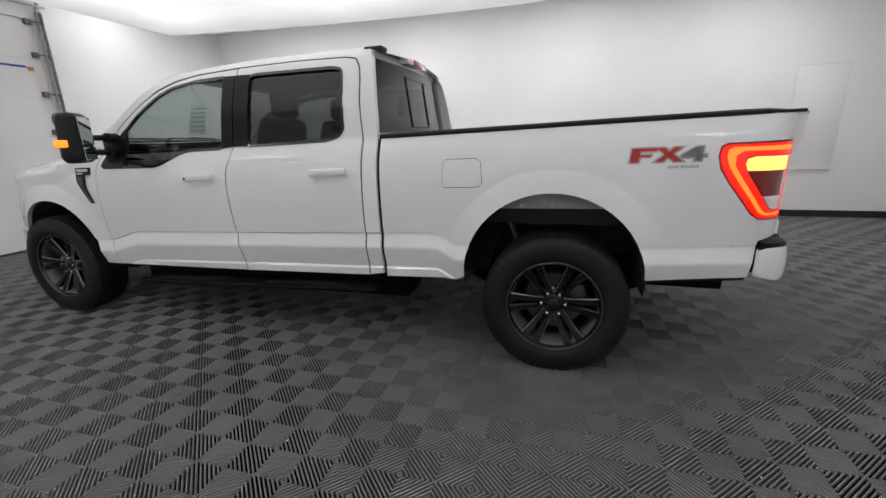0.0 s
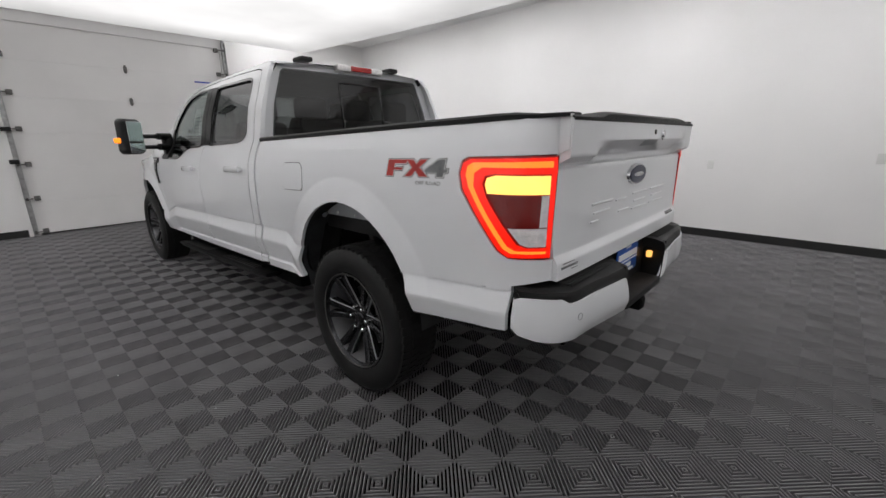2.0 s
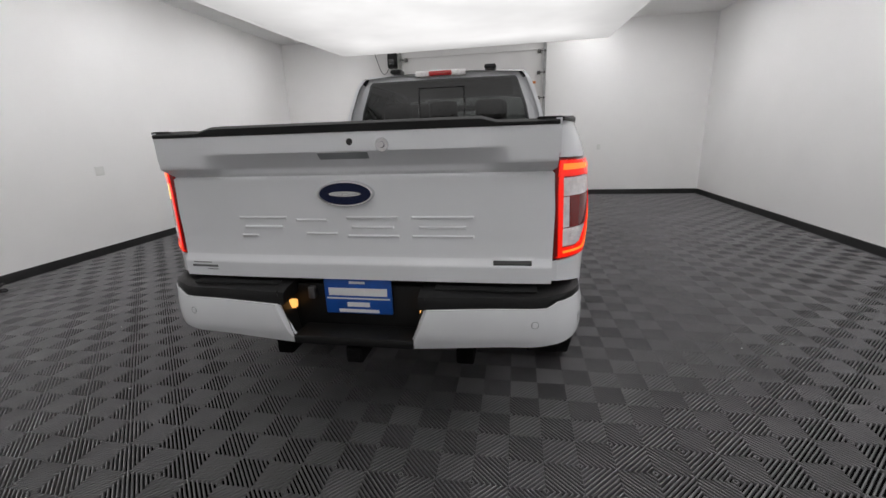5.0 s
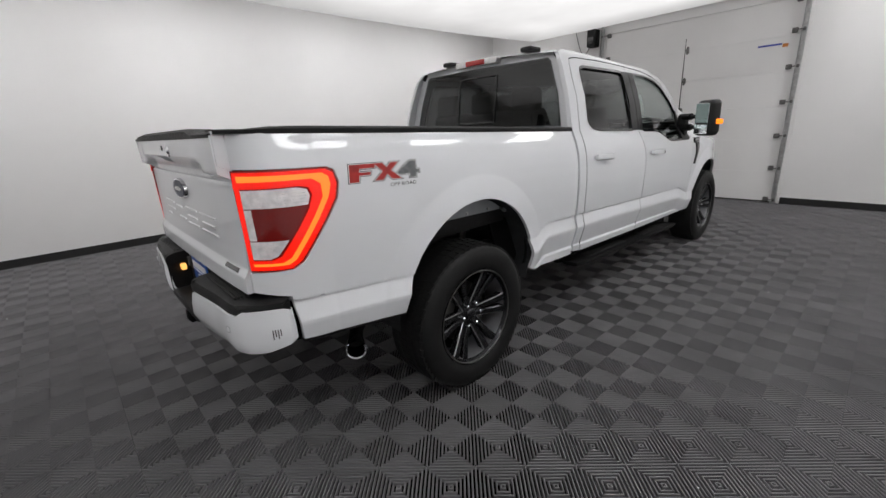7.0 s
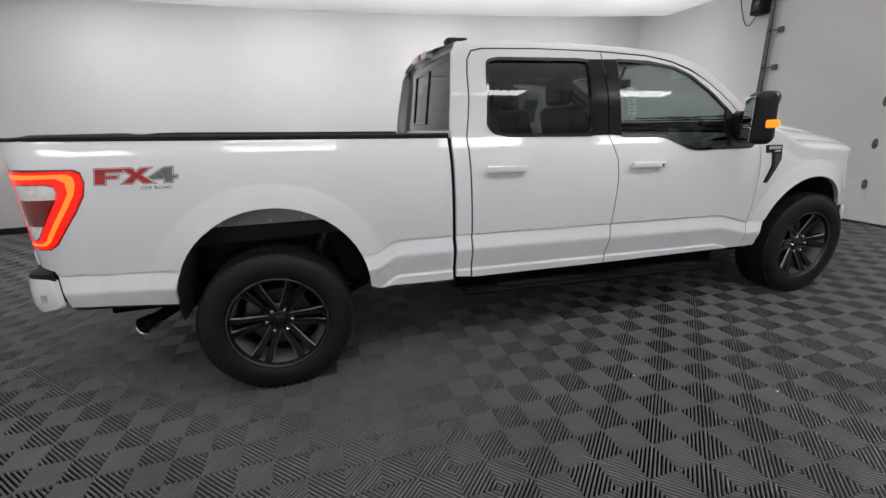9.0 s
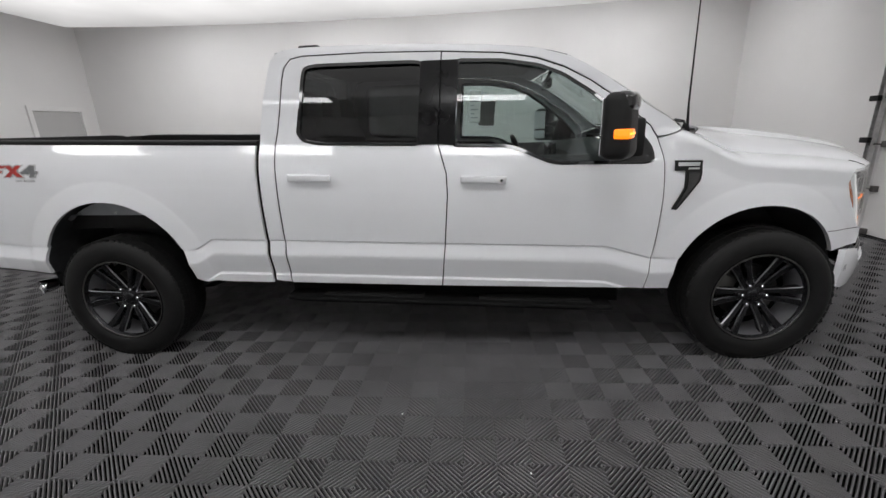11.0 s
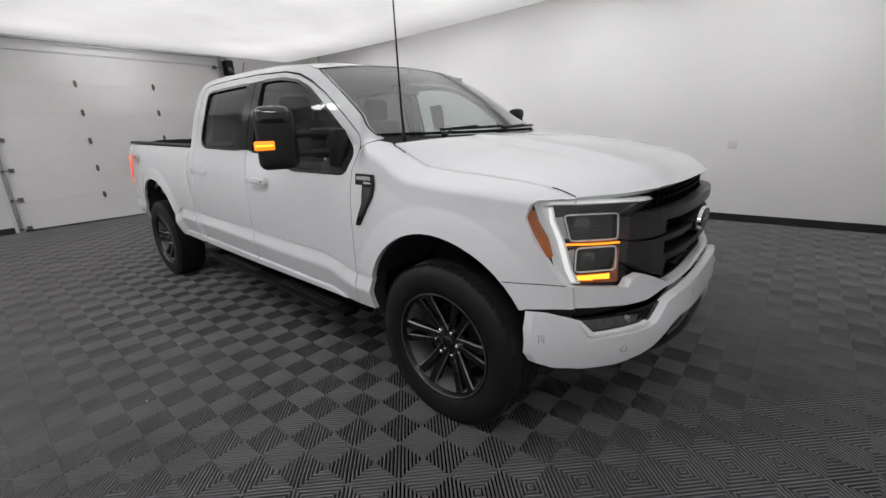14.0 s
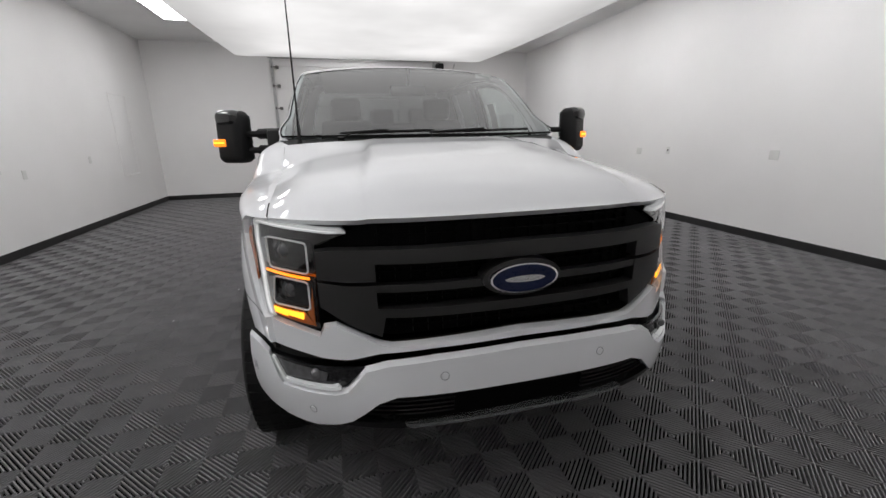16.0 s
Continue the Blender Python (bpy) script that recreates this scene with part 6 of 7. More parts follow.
# --- towing mirrors: the housings sweep back towards their outer ends
for sx, mx, my, mz in ((1, 1.165, 0.0, 0.0), (-1, 1.235, 0.03, 0.015)):  # the driver's is pulled further out
    mr = new("towing_mirror")
    mr.parent = truck
    tagged(mr, "large black towing mirror on two arms with an amber marker")
    swing = Matrix.Translation((sx * mx, 3.05 + my, 1.405 + mz)) @ Matrix.Rotation(radians(-34 * sx), 4, "Z")
    bm = bmesh.new()
    box(bm, -0.106, 0.106, -0.066, 0.080, -0.158, 0.162, bevel=0.045, seg=5)
    for v in bm.verts:
        t = (v.co.z + 0.158) / 0.32
        if v.co.y > 0:
            v.co.y *= 0.70 + 0.30 * math.sin(math.pi * min(1, max(0, t * 0.9 + 0.12)))
            v.co.x *= 1 - 0.14 * (v.co.y / 0.080)
        v.co.x *= 1 - 0.07 * t
    bmesh.ops.transform(bm, matrix=swing, verts=bm.verts)
    part("mirror_housing", bm, BLACK_PLASTIC, mr, "black textured housing")
    bm = bmesh.new()
    box(bm, -0.094, 0.094, -0.030, 0.0765, 0.062, 0.1655, bevel=0.044, seg=5)
    for v in bm.verts:
        if v.co.y > 0:
            v.co.x *= 1 - 0.12 * (v.co.y / 0.0765)
    bmesh.ops.transform(bm, matrix=swing, verts=bm.verts)
    part("mirror_cap", bm, GLOSS_BLACK, mr, "gloss black cap")
    part("mirror_glass", new_box(-0.080, 0.080, -0.070, -0.064, -0.042, 0.135, bevel=0.003, m=swing), MIRROR, mr, "mirror glass", smooth=False)
    part("spotter_glass", new_box(-0.080, 0.080, -0.070, -0.064, -0.138, -0.054, bevel=0.003, m=swing), MIRROR, mr, "small wide-angle mirror glass", smooth=False)
    x0, x1 = sorted((sx * 0.004, sx * 0.107))
    lens = part("marker_light", new_box(x0, x1, 0.0, 0.076, -0.056, -0.008, bevel=0.010, m=swing), MARKER, mr, "lit amber marker light")
    part("marker_core", new_box(x0 + 0.008, x1 - 0.008, 0.02, 0.0785, -0.036, -0.027, bevel=0.002, m=swing), AMBER_ON, lens, "bright amber light strip")
    for z, r in ((1.425, 0.022), (1.325, 0.022)):
        bm = bmesh.new()
        tube(bm, [(sx * 0.93, 3.17, z), (sx * (mx - 0.06), 3.07, z)], r * 0.9, 10)
        part("mirror_arm", bm, BLACK_PLASTIC, mr)
        bm = bmesh.new()
        tube(bm, [(sx * 0.88, 3.205, z), (sx * 1.0, 3.125, z)], r * 1.5, 10)
        part("arm_sleeve", bm, BLACK_PLASTIC, mr)
    bm = bmesh.new()
    box(bm, min(sx * 0.86, sx * 0.945), max(sx * 0.86, sx * 0.945), 3.16, 3.27, 1.235, 1.45, bevel=0.025)
    part("mirror_foot", bm, BLACK_PLASTIC, mr)

# --- side steps
def step_z(y):
    return 0.426 - 0.037 * (y - 1.13)


for sx in (1, -1):
    bm = bmesh.new()
    rows = []
    for j in range(20):
        y = 1.12 + (3.17 - 1.12) * j / 19
        z = step_z(y)
        end = 1 if 0 < j < 19 else 0.8
        prof = [(0.82, z - 0.004), (0.955, z), (0.972, z - 0.004), (0.978, z - 0.016), (0.965, z - 0.036), (0.86, z - 0.042), (0.82, z - 0.03)]
        rows.append([bm.verts.new((sx * (0.90 + (p[0] - 0.90) * end), y, z - 0.02 + (p[1] - z + 0.02) * end)) for p in prof])
    for a, b in zip(rows, rows[1:]):
        for i in range(7):
            k = (i + 1) % 7
            bm.faces.new((a[i], a[k], b[k], b[i]))
    bm.faces.new(rows[0])
    bm.faces.new(rows[-1][::-1])
    ss = part("side_step", bm, STEP_BLACK, truck, "black running board below the doors", smooth="fix")
    for (y0, y1) in ((1.35, 2.0), (2.35, 3.05)):
        for k in range(4):
            bm = bmesh.new()
            x = 0.855 + k * 0.026
            za, zb = step_z(y0), step_z(y1)
            m = Matrix.Translation((sx * x, y0, za)) @ Matrix.Rotation(math.atan2(zb - za, y1 - y0), 4, "X")
            box(bm, -0.007, 0.007, 0, y1 - y0, -0.004, 0.006, bevel=0.002, m=m, seg=1)
            part("tread_strip", bm, RUBBER, ss)
    for y in (1.4, 2.2, 3.0):
        part("step_bracket", new_box(min(sx * 0.7, sx * 0.90), max(sx * 0.7, sx * 0.90), y - 0.03, y + 0.03, step_z(y) - 0.055, step_z(y) - 0.03, bevel=0.004), DARK, ss)

# --- wheels
def wheel(cx, cy, sx):
    w = new("wheel")
    w.parent = truck
    tagged(w, "dark six-spoke alloy wheel with a black tyre")
    m = Matrix.Translation((cx, cy, HUB)) @ (Matrix.Rotation(math.pi, 4, "Z") if sx < 0 else Matrix.Identity(4))
    # tyre: x is outwards from the middle of the tread
    bm = bmesh.new()
    prof = [(0.268, 0.118), (0.285, 0.134), (0.32, 0.142), (0.36, 0.140), (0.385, 0.130), (0.402, 0.115), (0.411, 0.095), (0.4145, 0.05), (0.4145, -0.05), (0.411, -0.095), (0.402, -0.115), (0.36, -0.14), (0.30, -0.138), (0.268, -0.118)]
    lathe(bm, prof, 72)
    bmesh.ops.transform(bm, matrix=m, verts=bm.verts)
    ty = part("tyre", bm, RUBBER, w, "black all-terrain tyre", smooth="fix", angle=50)
    # tread blocks and side lugs in one ring each
    bm = bmesh.new()
    for i in range(60):
        a = 2 * math.pi * i / 60
        for lane, (x0, x1, tw) in enumerate(((0.062, 0.118, 0.0), (0.012, 0.056, 0.5), (-0.046, 0.004, 0.0), (-0.118, -0.056, 0.5))):
            aa = a + tw * 2 * math.pi / 60
            r = Matrix.Rotation(aa, 4, "X") @ Matrix.Rotation(radians(8 if lane % 2 else -8), 4, "Z")
            z0, z1 = (0.402, 0.4165) if abs(x0 + x1) < 0.12 else (0.395, 0.4125)
            box(bm, x0, x1, -0.0185, 0.0185, z0, z1, m=r)
    bmesh.ops.transform(bm, matrix=m, verts=bm.verts)
    part("tread", bm, RUBBER, ty, "blocky tyre tread", smooth=False)
    # rim barrel
    bm = bmesh.new()
    lathe(bm, [(0.268, 0.118), (0.276, 0.126), (0.274, 0.131), (0.262, 0.128), (0.254, 0.115), (0.251, 0.106)], 64)
    bmesh.ops.transform(bm, matrix=m, verts=bm.verts)
    rm = part("rim", bm, RIM, w, "dark alloy rim", smooth="fix", angle=40)
    bm = bmesh.new()
    lathe(bm, [(0.250, 0.107), (0.243, 0.06), (0.234, -0.09), (0.26, -0.115)], 64)
    bmesh.ops.transform(bm, matrix=m, verts=bm.verts)
    lip = bmesh.new()
    lathe(lip, [(0.2615, 0.1275), (0.2645, 0.1318), (0.2670, 0.1318), (0.2710, 0.1300)], 64)
    bmesh.ops.transform(lip, matrix=m, verts=lip.verts)
    part("rim_lip", lip, CAST, rm, "machined rim lip", smooth="fix", angle=40)
    part("rim_barrel", bm, RIM_BARREL, rm, "pale metal rim barrel", smooth="fix", angle=40)
    # hub face
    bm = bmesh.new()
    lathe(bm, [(0.0, 0.082), (0.028, 0.082), (0.034, 0.078), (0.037, 0.07), (0.080, 0.062), (0.092, 0.052), (0.096, 0.02)], 48)
    bmesh.ops.transform(bm, matrix=m, verts=bm.verts)
    part("hub", bm, RIM, rm, "dark hub with centre cap", smooth="fix", angle=40)
    # six split spokes
    for i in range(6):
        a0 = 2 * math.pi * (i + 0.5) / 6
        for s in (-1, 1):
            bm = bmesh.new()
            stations = [(0.050, 0.018, 0.015, 0.066, 0.03), (0.12, 0.024, 0.0175, 0.078, 0.034), (0.18, 0.030, 0.020, 0.092, 0.04), (0.235, 0.038, 0.024, 0.106, 0.045), (0.264, 0.044, 0.029, 0.112, 0.045)]
            rows = []
            for r, off, hw, top, dp in stations:
                c = s * off
                rows.append([bm.verts.new(p) for p in ((top - dp, c - hw, r), (top - 0.006, c - hw, r), (top, c - hw * 0.74, r), (top, c + hw * 0.74, r), (top - 0.006, c + hw, r), (top - dp, c + hw, r))])
            for p, q in zip(rows, rows[1:]):
                for k in range(5):
                    f = bm.faces.new((p[k], p[k + 1], q[k + 1], q[k]))
                    f.material_index = 1 if k == (3 if s > 0 else 1) else 0
            bm.faces.new(rows[-1])
            bmesh.ops.transform(bm, matrix=m @ Matrix.Rotation(a0, 4, "X"), verts=bm.verts)
            part("spoke", bm, [RIM, RIM_BRIGHT], rm, smooth="fix", angle=30)
    for i in range(6):
        a = 2 * math.pi * (i + 0.5) / 6
        bm = bmesh.new()
        lathe(bm, [(0.0, 0.030), (0.006, 0.030), (0.0095, 0.026), (0.0105, 0.0), (0.013, -0.004)], 12, m @ Matrix.Rotation(a, 4, "X") @ Matrix.Translation((0.062, 0, 0.068)))
        part("lug_nut", bm, CHROME, rm, "chrome lug nut", smooth="fix")
    # brake
    bm = bmesh.new()
    lathe(bm, [(0.07, 0.012), (0.168, 0.012), (0.172, 0.008), (0.172, -0.012), (0.168, -0.016), (0.07, -0.016)], 48)
    bmesh.ops.transform(bm, matrix=m, verts=bm.verts)
    br = part("brake_disc", bm, CAST, w, "steel brake disc", smooth="fix")
    bm = bmesh.new()
    box(bm, -0.03, 0.04, -0.06, 0.06, 0.10, 0.195, bevel=0.015, m=Matrix.Rotation(radians(70 * sx), 4, "X"))
    bmesh.ops.transform(bm, matrix=m, verts=bm.verts)
    part("brake_caliper", bm, CAST, br)
    bm = bmesh.new()
    lathe(bm, [(0.0, -0.02), (0.235, -0.03), (0.235, -0.05)], 40)
    bmesh.ops.transform(bm, matrix=m, verts=bm.verts)
    part("brake_shield", bm, DARK, br, smooth="fix")
    return w


for cy in (0.0, WB):
    for sx in (1, -1):
        wheel(sx * 0.862, cy, sx)

# --- chassis under the body, with unseen parts added to block light
bm = bmesh.new()
for sx in (1, -1):
    box(bm, min(sx * 0.40, sx * 0.48), max(sx * 0.40, sx * 0.48), -1.0, 4.5, 0.40, 0.60, bevel=0.01)
for y in (-0.6, 0.6, 1.6, 2.6, 3.5):
    box(bm, -0.42, 0.42, y - 0.05, y + 0.05, 0.48, 0.56)
part("ladder_frame", bm, DARK, truck, "black ladder frame")
bm = bmesh.new()
tube(bm, [(-0.74, 0, HUB), (0.74, 0, HUB)], 0.05, 12)
tube(bm, [(0.0, -0.14, HUB), (0.0, 0.18, HUB)], 0.15, 14, )
part("rear_axle", bm, DARK, truck)
bm = bmesh.new()
tube(bm, [(-0.74, WB, HUB), (0.74, WB, HUB)], 0.04, 12)
part("front_axle", bm, DARK, truck)
for sx in (1, -1):
    bm = bmesh.new()
    tube(bm, [(sx * 0.56, 0.72, 0.52), (sx * 0.56, 0.35, 0.36), (sx * 0.56, 0.0, 0.33), (sx * 0.56, -0.4, 0.40), (sx * 0.56, -0.75, 0.54)], 0.03, 8)
    part("leaf_spring", bm, DARK, truck)
    bm = bmesh.new()
    tube(bm, [(sx * 0.62, 0.10, 0.36), (sx * 0.60, 0.30, 0.82)], 0.028, 10)
    part("shock_absorber", bm, CAST, truck)
# Tray set low to keep light from crossing under the truck.
bm = bmesh.new()
box(bm, -0.40, 0.40, 0.9, 3.5, 0.30, 0.44, bevel=0.03)
part("underbody_tray", bm, DARK, truck)
# Unseen tank, added to block light from the left.
bm = bmesh.new()
box(bm, -0.79, -0.50, 0.95, 2.75, 0.29, 0.58, bevel=0.05)
part("fuel_tank_blocker", bm, DARK, truck, "black assumed fuel tank, added to block light under the truck")
# Unseen gearbox and shaft, added to block light along the middle.
bm = bmesh.new()
tube(bm, [(0.0, 0.15, 0.42), (0.0, 1.9, 0.44), (0.0, 2.0, 0.44)], 0.05, 12)
tube(bm, [(0.0, 2.0, 0.44), (0.0, 2.5, 0.45), (0.0, 3.2, 0.48)], 0.16, 14, radii=[0.10, 0.15, 0.19])
part("drivetrain_blocker", bm, DARK, truck, "dark assumed gearbox and shaft, added to block light")
bm = bmesh.new()
tube(bm, [(0.62, 0.42, 0.60), (0.62, 0.46, 0.60), (0.62, 1.22, 0.53), (0.62, 1.26, 0.53)], 0.09, 18, radii=[0.035, 0.085, 0.085, 0.035])
tube(bm, [(0.62, 1.26, 0.53), (0.50, 1.9, 0.50), (0.34, 3.0, 0.50)], 0.032, 10)
part("muffler", bm, CAST, truck, "dull steel muffler and pipe")
# Added panels that close off light between running board and body.
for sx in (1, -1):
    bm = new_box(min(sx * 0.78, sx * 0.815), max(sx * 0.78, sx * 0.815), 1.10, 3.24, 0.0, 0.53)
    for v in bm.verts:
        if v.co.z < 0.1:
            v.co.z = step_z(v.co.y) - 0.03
    part("sill_light_block", bm, DARK, truck, "dark panel added behind the running board to block light", smooth=False)
# Unseen box, added to block light from the right.
bm = bmesh.new()
box(bm, 0.46, 0.79, 1.35, 2.85, 0.30, 0.46, bevel=0.05)
part("heat_shield_blocker", bm, DARK, truck)
# Unseen block between the front wheels, added against light from ahead.
bm = bmesh.new()
box(bm, -0.66, 0.66, 3.62, 4.34, 0.30, 0.40, bevel=0.04)
part("subframe_blocker", bm, DARK, truck)
# dark sheets added behind the shut lines so that the gaps read as shade
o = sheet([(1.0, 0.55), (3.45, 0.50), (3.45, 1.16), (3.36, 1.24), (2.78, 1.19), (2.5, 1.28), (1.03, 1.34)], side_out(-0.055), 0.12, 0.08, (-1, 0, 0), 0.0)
both("gap_backing", o, DARK, truck)
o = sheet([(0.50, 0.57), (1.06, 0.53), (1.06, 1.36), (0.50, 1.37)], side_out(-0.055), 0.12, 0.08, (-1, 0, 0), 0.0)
both("gap_backing", o, DARK, truck)
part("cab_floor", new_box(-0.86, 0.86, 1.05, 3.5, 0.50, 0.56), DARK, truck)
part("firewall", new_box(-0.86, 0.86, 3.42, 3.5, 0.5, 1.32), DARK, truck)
part("cab_rear_wall", new_box(-0.86, 0.86, 1.13, 1.17, 0.5, 1.37), TRIM_GREY, truck)
part("headliner", new_box(-0.60, 0.60, 1.22, 2.78, 1.845, 1.86, bevel=0.004), HEADLINER, truck, "light grey headliner")

# --- cabin
def seat(x, y, wide, name, label):
    s = new(name)
    s.parent = truck
    tagged(s, label)
    bm = bmesh.new()
    box(bm, x - wide / 2, x + wide / 2, y, y + 0.52, 0.80, 0.98, bevel=0.05, seg=3)
    part("seat_cushion", bm, LEATHER, s)
    bm = bmesh.new()
    m = Matrix.Translation((x, y + 0.02, 0.95)) @ Matrix.Rotation(radians(14), 4, "X")
    box(bm, -wide / 2, wide / 2, -0.07, 0.07, 0.0, 0.60, bevel=0.05, m=m, seg=3)
    for v in bm.verts:
        if v.co.z > 1.35:
            v.co.x = x + (v.co.x - x) * 0.82
    part("seat_back", bm, LEATHER, s)
    return s


def headrest(s, x, y, z):
    bm = bmesh.new()
    box(bm, x - 0.13, x + 0.13, y - 0.05, y + 0.05, z, z + 0.19, bevel=0.045, seg=3)
    part("headrest", bm, LEATHER, s)
    bm = bmesh.new()
    for d_ in (-0.05, 0.05):
        tube(bm, [(x + d_, y, z - 0.08), (x + d_, y, z + 0.03)], 0.007, 8)
    part("headrest_post", bm, CHROME, s)


for x in (0.42, -0.42):
    s = seat(x, 2.18, 0.54, "front_seat", "black leather front seat with headrest")
    headrest(s, x, 2.04, 1.54)
s = seat(0.0, 1.33, 1.42, "rear_bench", "black leather rear bench with headrests")
for x in (0.42, -0.42, 0.0):
    headrest(s, x, 1.21, 1.50)
bm = bmesh.new()
rows = []
for i in range(13):
    x = -0.80 + 1.6 * i / 12
    k = 0.02 * math.cos(x * 3)
    prof = [(2.98 + k, 0.85), (2.93 + k, 1.10), (2.98 + k, 1.235), (3.10, 1.285 + k), (3.45, 1.30)]
    rows.append([bm.verts.new((x, p[0], p[1])) for p in prof])
for a, b in zip(rows, rows[1:]):
    for j in range(4):
        bm.faces.new((a[j], a[j + 1], b[j + 1], b[j]))
db = part("dashboard", bm, TRIM_GREY, truck, "dark grey dashboard", smooth="fix")
part("centre_screen", new_box(-0.16, 0.16, 2.90, 2.94, 1.10, 1.29, bevel=0.01), GLOSS_BLACK, db)
part("centre_console", new_box(-0.14, 0.14, 2.1, 2.95, 0.62, 0.93, bevel=0.03), TRIM_GREY, truck)
bm = bmesh.new()
c = Matrix.Translation((-0.42, 2.74, 1.16)) @ Matrix.Rotation(radians(90), 4, "Z") @ Matrix.Rotation(radians(-22), 4, "Y")
ringpts = [(0.0, 0.19 * math.cos(a), 0.19 * math.sin(a)) for a in [2 * math.pi * i / 32 for i in range(33)]]
tube(bm, [c @ Vector(p) for p in ringpts], 0.016, 8)
for a in (0, 180, 270):
    tube(bm, [c @ Vector((0.02, 0.05 * math.cos(radians(a)), 0.05 * math.sin(radians(a)))), c @ Vector((0, 0.185 * math.cos(radians(a)), 0.185 * math.sin(radians(a))))], 0.014, 6)
tube(bm, [c @ Vector((0.03, 0, 0)), c @ Vector((-0.03, 0, 0))], 0.07, 14)
part("steering_wheel", bm, LEATHER, truck, "black steering wheel")
bm = bmesh.new()
box(bm, -0.13, 0.13, 2.86, 2.90, 1.68, 1.75, bevel=0.015)
tube(bm, [(0, 2.88, 1.74), (0, 2.93, 1.86)], 0.012, 8)
part("inside_mirror", bm, GLOSS_BLACK, truck, "black inside mirror")
for sx in (1, -1):
    for d_, (y0, y1) in ((front_doors, (2.25, 3.2)), (rear_doors, (1.3, 2.05))):
        d = d_[0] if sx > 0 else d_[1]
        part("door_lining", new_box(min(sx * 0.86, sx * 0.90), max(sx * 0.86, sx * 0.90), y0, y1, 0.60, 1.26 if y0 > 2 else 1.30, bevel=0.01), TRIM_GREY, d)
# paper sheets on the windows
for sx, y0, y1, z0, z1 in ((1, 2.30, 2.365, 1.455, 1.63), (-1, 2.38, 2.53, 1.43, 1.65)):
    d = front_doors[0] if sx > 0 else front_doors[1]
    o = sheet([(y0, z0), (y1, z0), (y1 + 0.01, z1), (y0 + 0.01, z1)], side_out(-0.022), 0.1, 0.05, (-1, 0, 0), 0.001)
    if sx < 0:
        q = mirrored(o)
        o.free()
        o = q
    sh = part("window_sticker", o, PAPER, d, "white printed sheet inside the glass")
    for k in range(6):
        zz = z0 + 0.02 + k * (z1 - z0 - 0.04) / 6
        o = sheet([(y0 + 0.012, zz), (y1 - 0.012 - 0.02 * (k % 2), zz), (y1 - 0.012 - 0.02 * (k % 2), zz + 0.006), (y0 + 0.012, zz + 0.006)], side_out(-0.0205), 0.2, 0.2, (-1, 0, 0), 0)
        if sx < 0:
            q = mirrored(o)
            o.free()
            o = q
        part("print_bar", o, LINER_GREY, d)
part("screen_sticker", new_box(-0.62, -0.50, 2.93, 2.932, 1.80, 1.83), PAPER, truck)

# --- side decals: FX4 OFF ROAD
def lettering(text, size, extrude=0.0):
    cu = bpy.data.curves.new("text", "FONT")
    cu.body, cu.size, cu.extrude, cu.resolution_u = text, size, extrude, 2
    tmp = new("text", cu)
    bpy.context.view_layer.update()
    me = bpy.data.meshes.new_from_object(tmp.evaluated_get(bpy.context.evaluated_depsgraph_get()))
    bpy.data.objects.remove(tmp)
    bpy.data.curves.remove(cu)
    bm = bmesh.new()
    bm.from_mesh(me)
    bpy.data.meshes.remove(me)
    return bm


F_SHAPE = [(0.0, 0.0), (0.045, 0.0), (0.05, 0.03), (0.10, 0.03), (0.105, 0.047), (0.052, 0.047), (0.055, 0.062), (0.125, 0.062), (0.13, 0.085), (0.01, 0.085)]
X_SHAPE = [(0.0, 0.0), (0.045, 0.0), (0.068, 0.026), (0.09, 0.0), (0.14, 0.0), (0.092, 0.046), (0.135, 0.085), (0.09, 0.085), (0.07, 0.064), (0.052, 0.085), (0.005, 0.085), (0.045, 0.044)]
FOUR_SHAPE = [(0.0, 0.02), (0.062, 0.02), (0.060, 0.0), (0.098, 0.0), (0.10, 0.02), (0.118, 0.022), (0.12, 0.040), (0.102, 0.040), (0.106, 0.085), (0.07, 0.085), (0.0, 0.036)]
for sx, bed in ((1, bed_r), (-1, bed_l)):
    # text runs towards the nose on the right side, towards the tail on the left
    for shape, dx, mat in ((F_SHAPE, 0.0, DECAL_RED), (X_SHAPE, 0.112, DECAL_RED), (FOUR_SHAPE, 0.232, DECAL_GREY)):
        for grow, off, mm in ((0.0042, 0.0010, DECAL_BLACK), (0.0012, 0.0016, WHITE_PRINT), (-0.0016, 0.0022, mat)):
            pts = grown(shape, grow) if grow else oriented(shape)
            if sx > 0:
                poly = [(-0.695 + (dx + a) * 1.0, 1.226 + b * 0.85 - RAKE * 0.6 * (dx + a)) for a, b in pts]
            else:
                poly = [(-0.335 - (dx + a) * 1.0, 1.211 + b * 0.85 + RAKE * 0.6 * (dx + a)) for a, b in pts]
            o = sheet(oriented(poly), side_out(off), 0.05, 0.03, (-1, 0, 0), 0)
            if sx < 0:
                q = mirrored(o)
                o.free()
                o = q
            part("decal", o, mm, truck, "red and grey vinyl side decal")
    bm = lettering("OFF ROAD", 0.030)
    for v in bm.verts:
        a, b = v.co.x * 0.95, v.co.y * 0.72
        y, z = ((-0.508 + a), 1.193 + b - RAKE * 0.6 * a) if sx > 0 else ((-0.515 - a), 1.183 + b + RAKE * 0.6 * a)
        v.co = Vector((sx * (side_x(y, z) + 0.002), y, z))
    part("decal_text", bm, DECAL_BLACK, truck, "small black lettering")
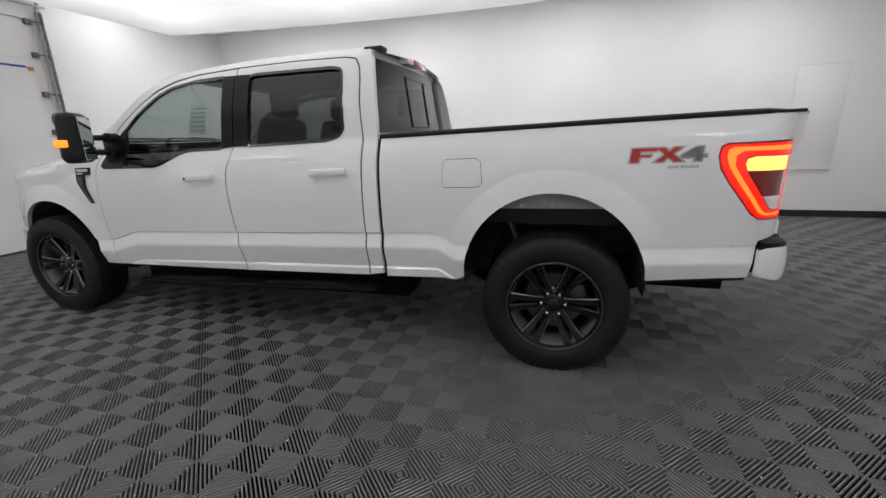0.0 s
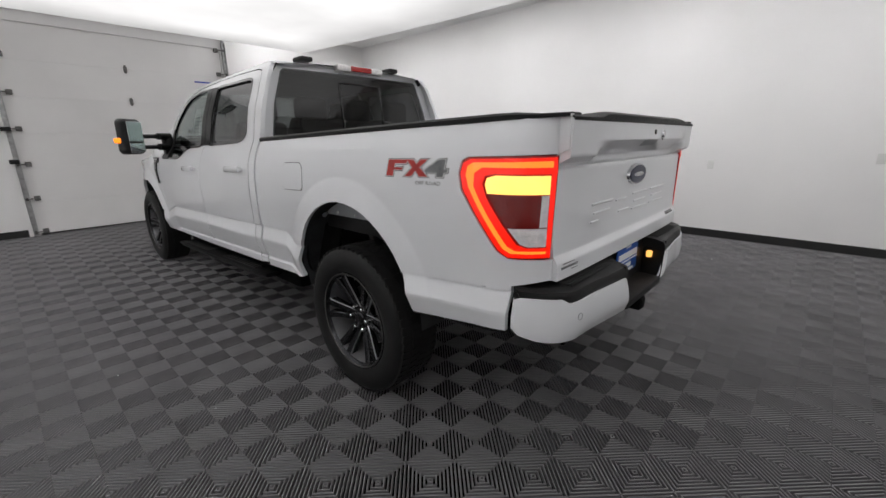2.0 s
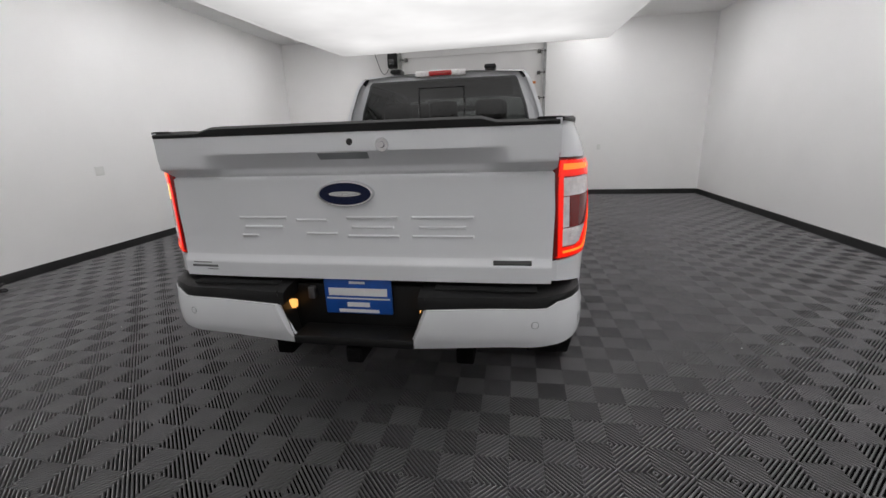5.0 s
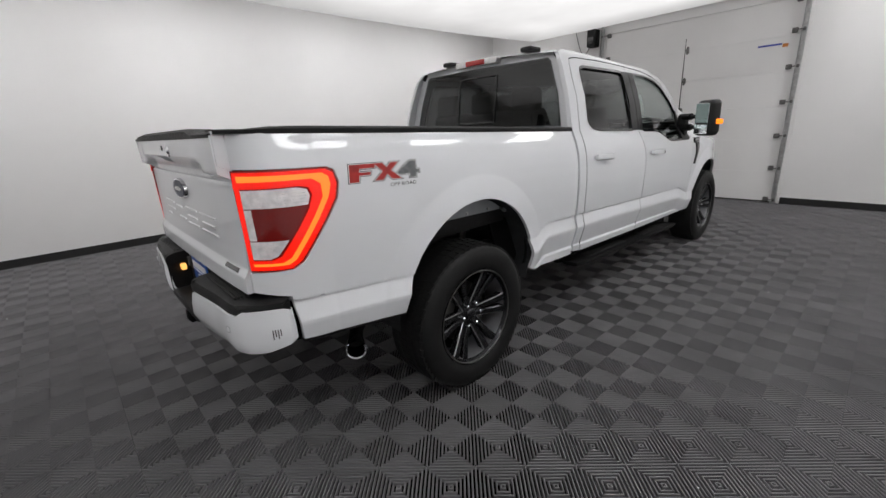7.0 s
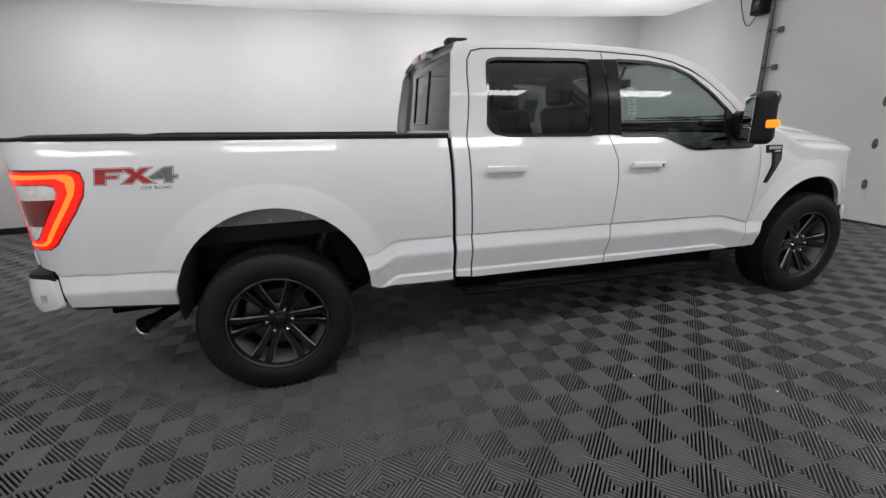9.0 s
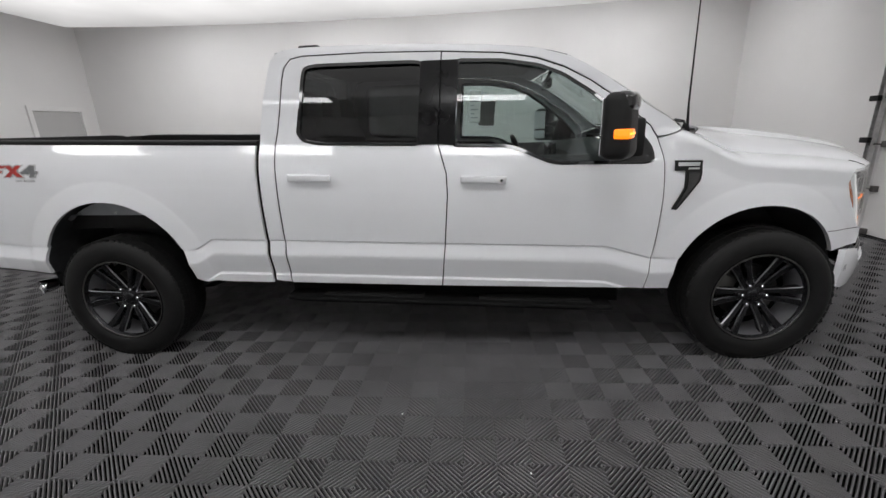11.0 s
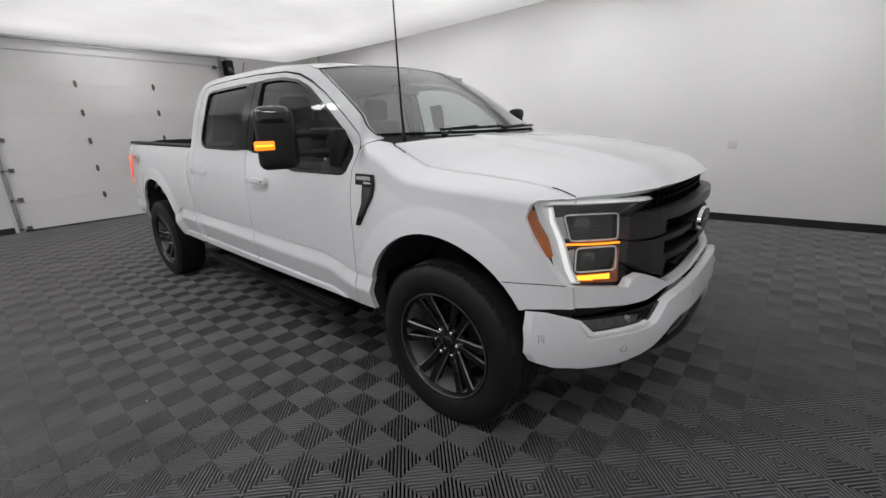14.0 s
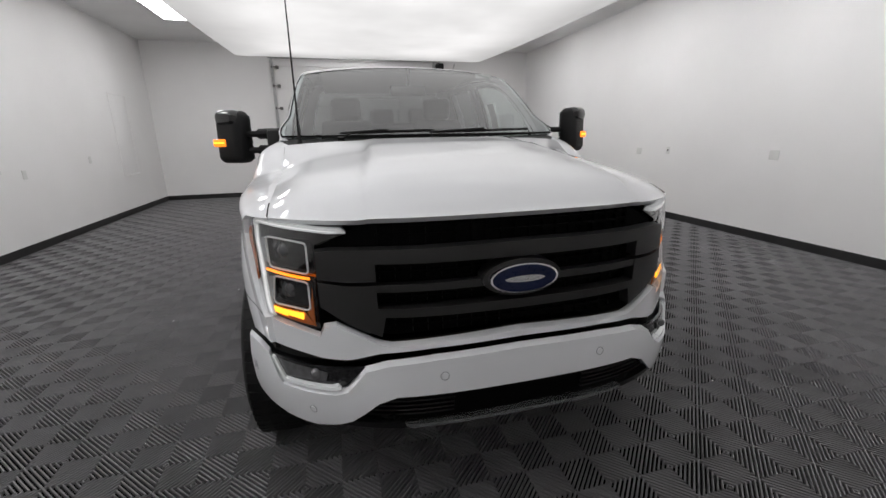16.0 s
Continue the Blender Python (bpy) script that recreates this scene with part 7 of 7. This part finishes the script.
def fb_half(y):
    """Half width of the front bumper at y."""
    return ((4.91 + 0.01 - y) / 0.60) ** (1 / 3.6)


# small printed stickers on the bumper ends
for k in range(3):
    part("bumper_print", new_box(0.89, fb_half(4.475 + k * 0.009) + 0.001, 4.475 + k * 0.009, 4.4775 + k * 0.009, 0.548 + 0.008 * (k % 2), 0.585), LINER_GREY, fb)
for k in range(4):
    s0 = 0.935 + 0.009 * k
    o = sheet([(s0, 0.665 + 0.012 * (k % 2)), (s0 + 0.0035, 0.665 + 0.012 * (k % 2)), (s0 + 0.0035, 0.705), (s0, 0.705)], lambda s, z: Vector(bump_face(s, z)) + Vector((0.0015, -0.0005, 0)), 0.1, 0.1, (-1, 0, 0), 0)
    part("bumper_print", o, TRIM_GREY, rb)

# ---------------------------------------------------------------- floor tiles: 2 x 2 squares of ribs, turned by quarter
SQ = 0.1525
TS = 2 * SQ
OX, OY = 1.25 - 20 * TS, 2.87 - 28 * TS
RIBS = 13
RIB_SHAPE = ((-0.0038, -0.016), (-0.0036, -0.0034), (-0.0029, -0.0009), (-0.0016, 0.0), (0.0016, 0.0), (0.0029, -0.0009), (0.0036, -0.0034), (0.0038, -0.016))


def tile_geometry():
    """Four squares of slanting ribs, each turned against its neighbours, so that they nest into diamonds."""
    verts, faces = [], []
    half = SQ / math.sqrt(2)
    pitch = 2 * half / RIBS
    r = math.sqrt(0.5)
    m = len(RIB_SHAPE)
    for qi in range(2):
        for qj in range(2):
            cx_, cy_ = (qi + 0.5) * SQ, (qj + 0.5) * SQ
            s = 1 if (qi + qj) % 2 else -1
            for k in range(RIBS):
                n = len(verts)
                for end in (-1, 1):
                    for u, z in RIB_SHAPE:
                        d = (k - (RIBS - 1) / 2) * pitch + u
                        t = end * max(0.0, half - abs(d) - 0.0006)
                        verts.append((cx_ + r * (t - d), cy_ + s * r * (t + d), z))
                for q in range(m - 1):
                    f = (n + q, n + q + m, n + q + m + 1, n + q + 1)
                    faces.append(f if s < 0 else f[::-1])
    return verts, faces


tv, tf = tile_geometry()
tile_mesh = bpy.data.meshes.new("floor_tile")
tile_mesh.from_pydata(tv, [], tf)
tile_mesh.materials.append(TILE)
tile_mesh.shade_smooth()
cells = []
for i in range(-4, 34):
    for j in range(-6, 46):
        x, y = OX + i * TS, OY + j * TS
        if x + TS > X0 and x < X1 and y + TS > Y0 and y < Y1:
            cells.append((x, y))


def near(c):
    """How far a tile lies from the aisle right round the truck."""
    x, y = c[0] + SQ, c[1] + SQ
    dx, dy = max(0, abs(x) - 1.7), max(0, abs(y - 1.9) - 3.9)
    inside = abs(x) < 1.3 and -1.0 < y < 4.6
    return (9 if inside else 0) + math.hypot(dx, dy) + 0.3 * max(0, 1.5 - abs(x)) + (0.8 if x < 0 and y > 2.5 else 0)


cells.sort(key=near)
for x, y in cells[:300]:
    t_ = new("tile", tile_mesh)
    t_.location = (x, y, 0)
    t_.parent = floor
big_v, big_f = [], []
base = np.array(tv)
fa = np.array(tf)
for k, (x, y) in enumerate(cells[300:]):
    big_v.append(base + np.array((x, y, 0)))
    big_f.append(fa + k * len(base))
vv, ff = np.concatenate(big_v), np.concatenate(big_f)
vv[:, 0] = np.clip(vv[:, 0], X0, X1)
vv[:, 1] = np.clip(vv[:, 1], Y0, Y1)
me = bpy.data.meshes.new("tile_field")
me.from_pydata(vv.tolist(), [], ff.tolist())
me.materials.append(TILE)
me.shade_smooth()
fld = new("tile_field", me)
fld.parent = floor
tagged(fld, "charcoal ribbed floor tiles", kind="stuff")

# pale grit on the floor, too small and too many to name singly
rng = random.Random(7)
bm = bmesh.new()
for k in range(60):
    side_x0 = rng.choice((-1, 1))
    gx, gy = side_x0 * rng.uniform(1.4, 3.9), rng.uniform(-4.0, 6.5)
    g = rng.uniform(0.0015, 0.004)
    box(bm, gx - g, gx + g * 1.6, gy - g, gy + g, 0.0, g * 0.8)
grit = new("grit", bpy.data.meshes.new("grit"))
finish(grit, bm, [PAPER], False)
tagged(grit, "tiny pale grit scattered over the floor tiles", "grit", kind="stuff")
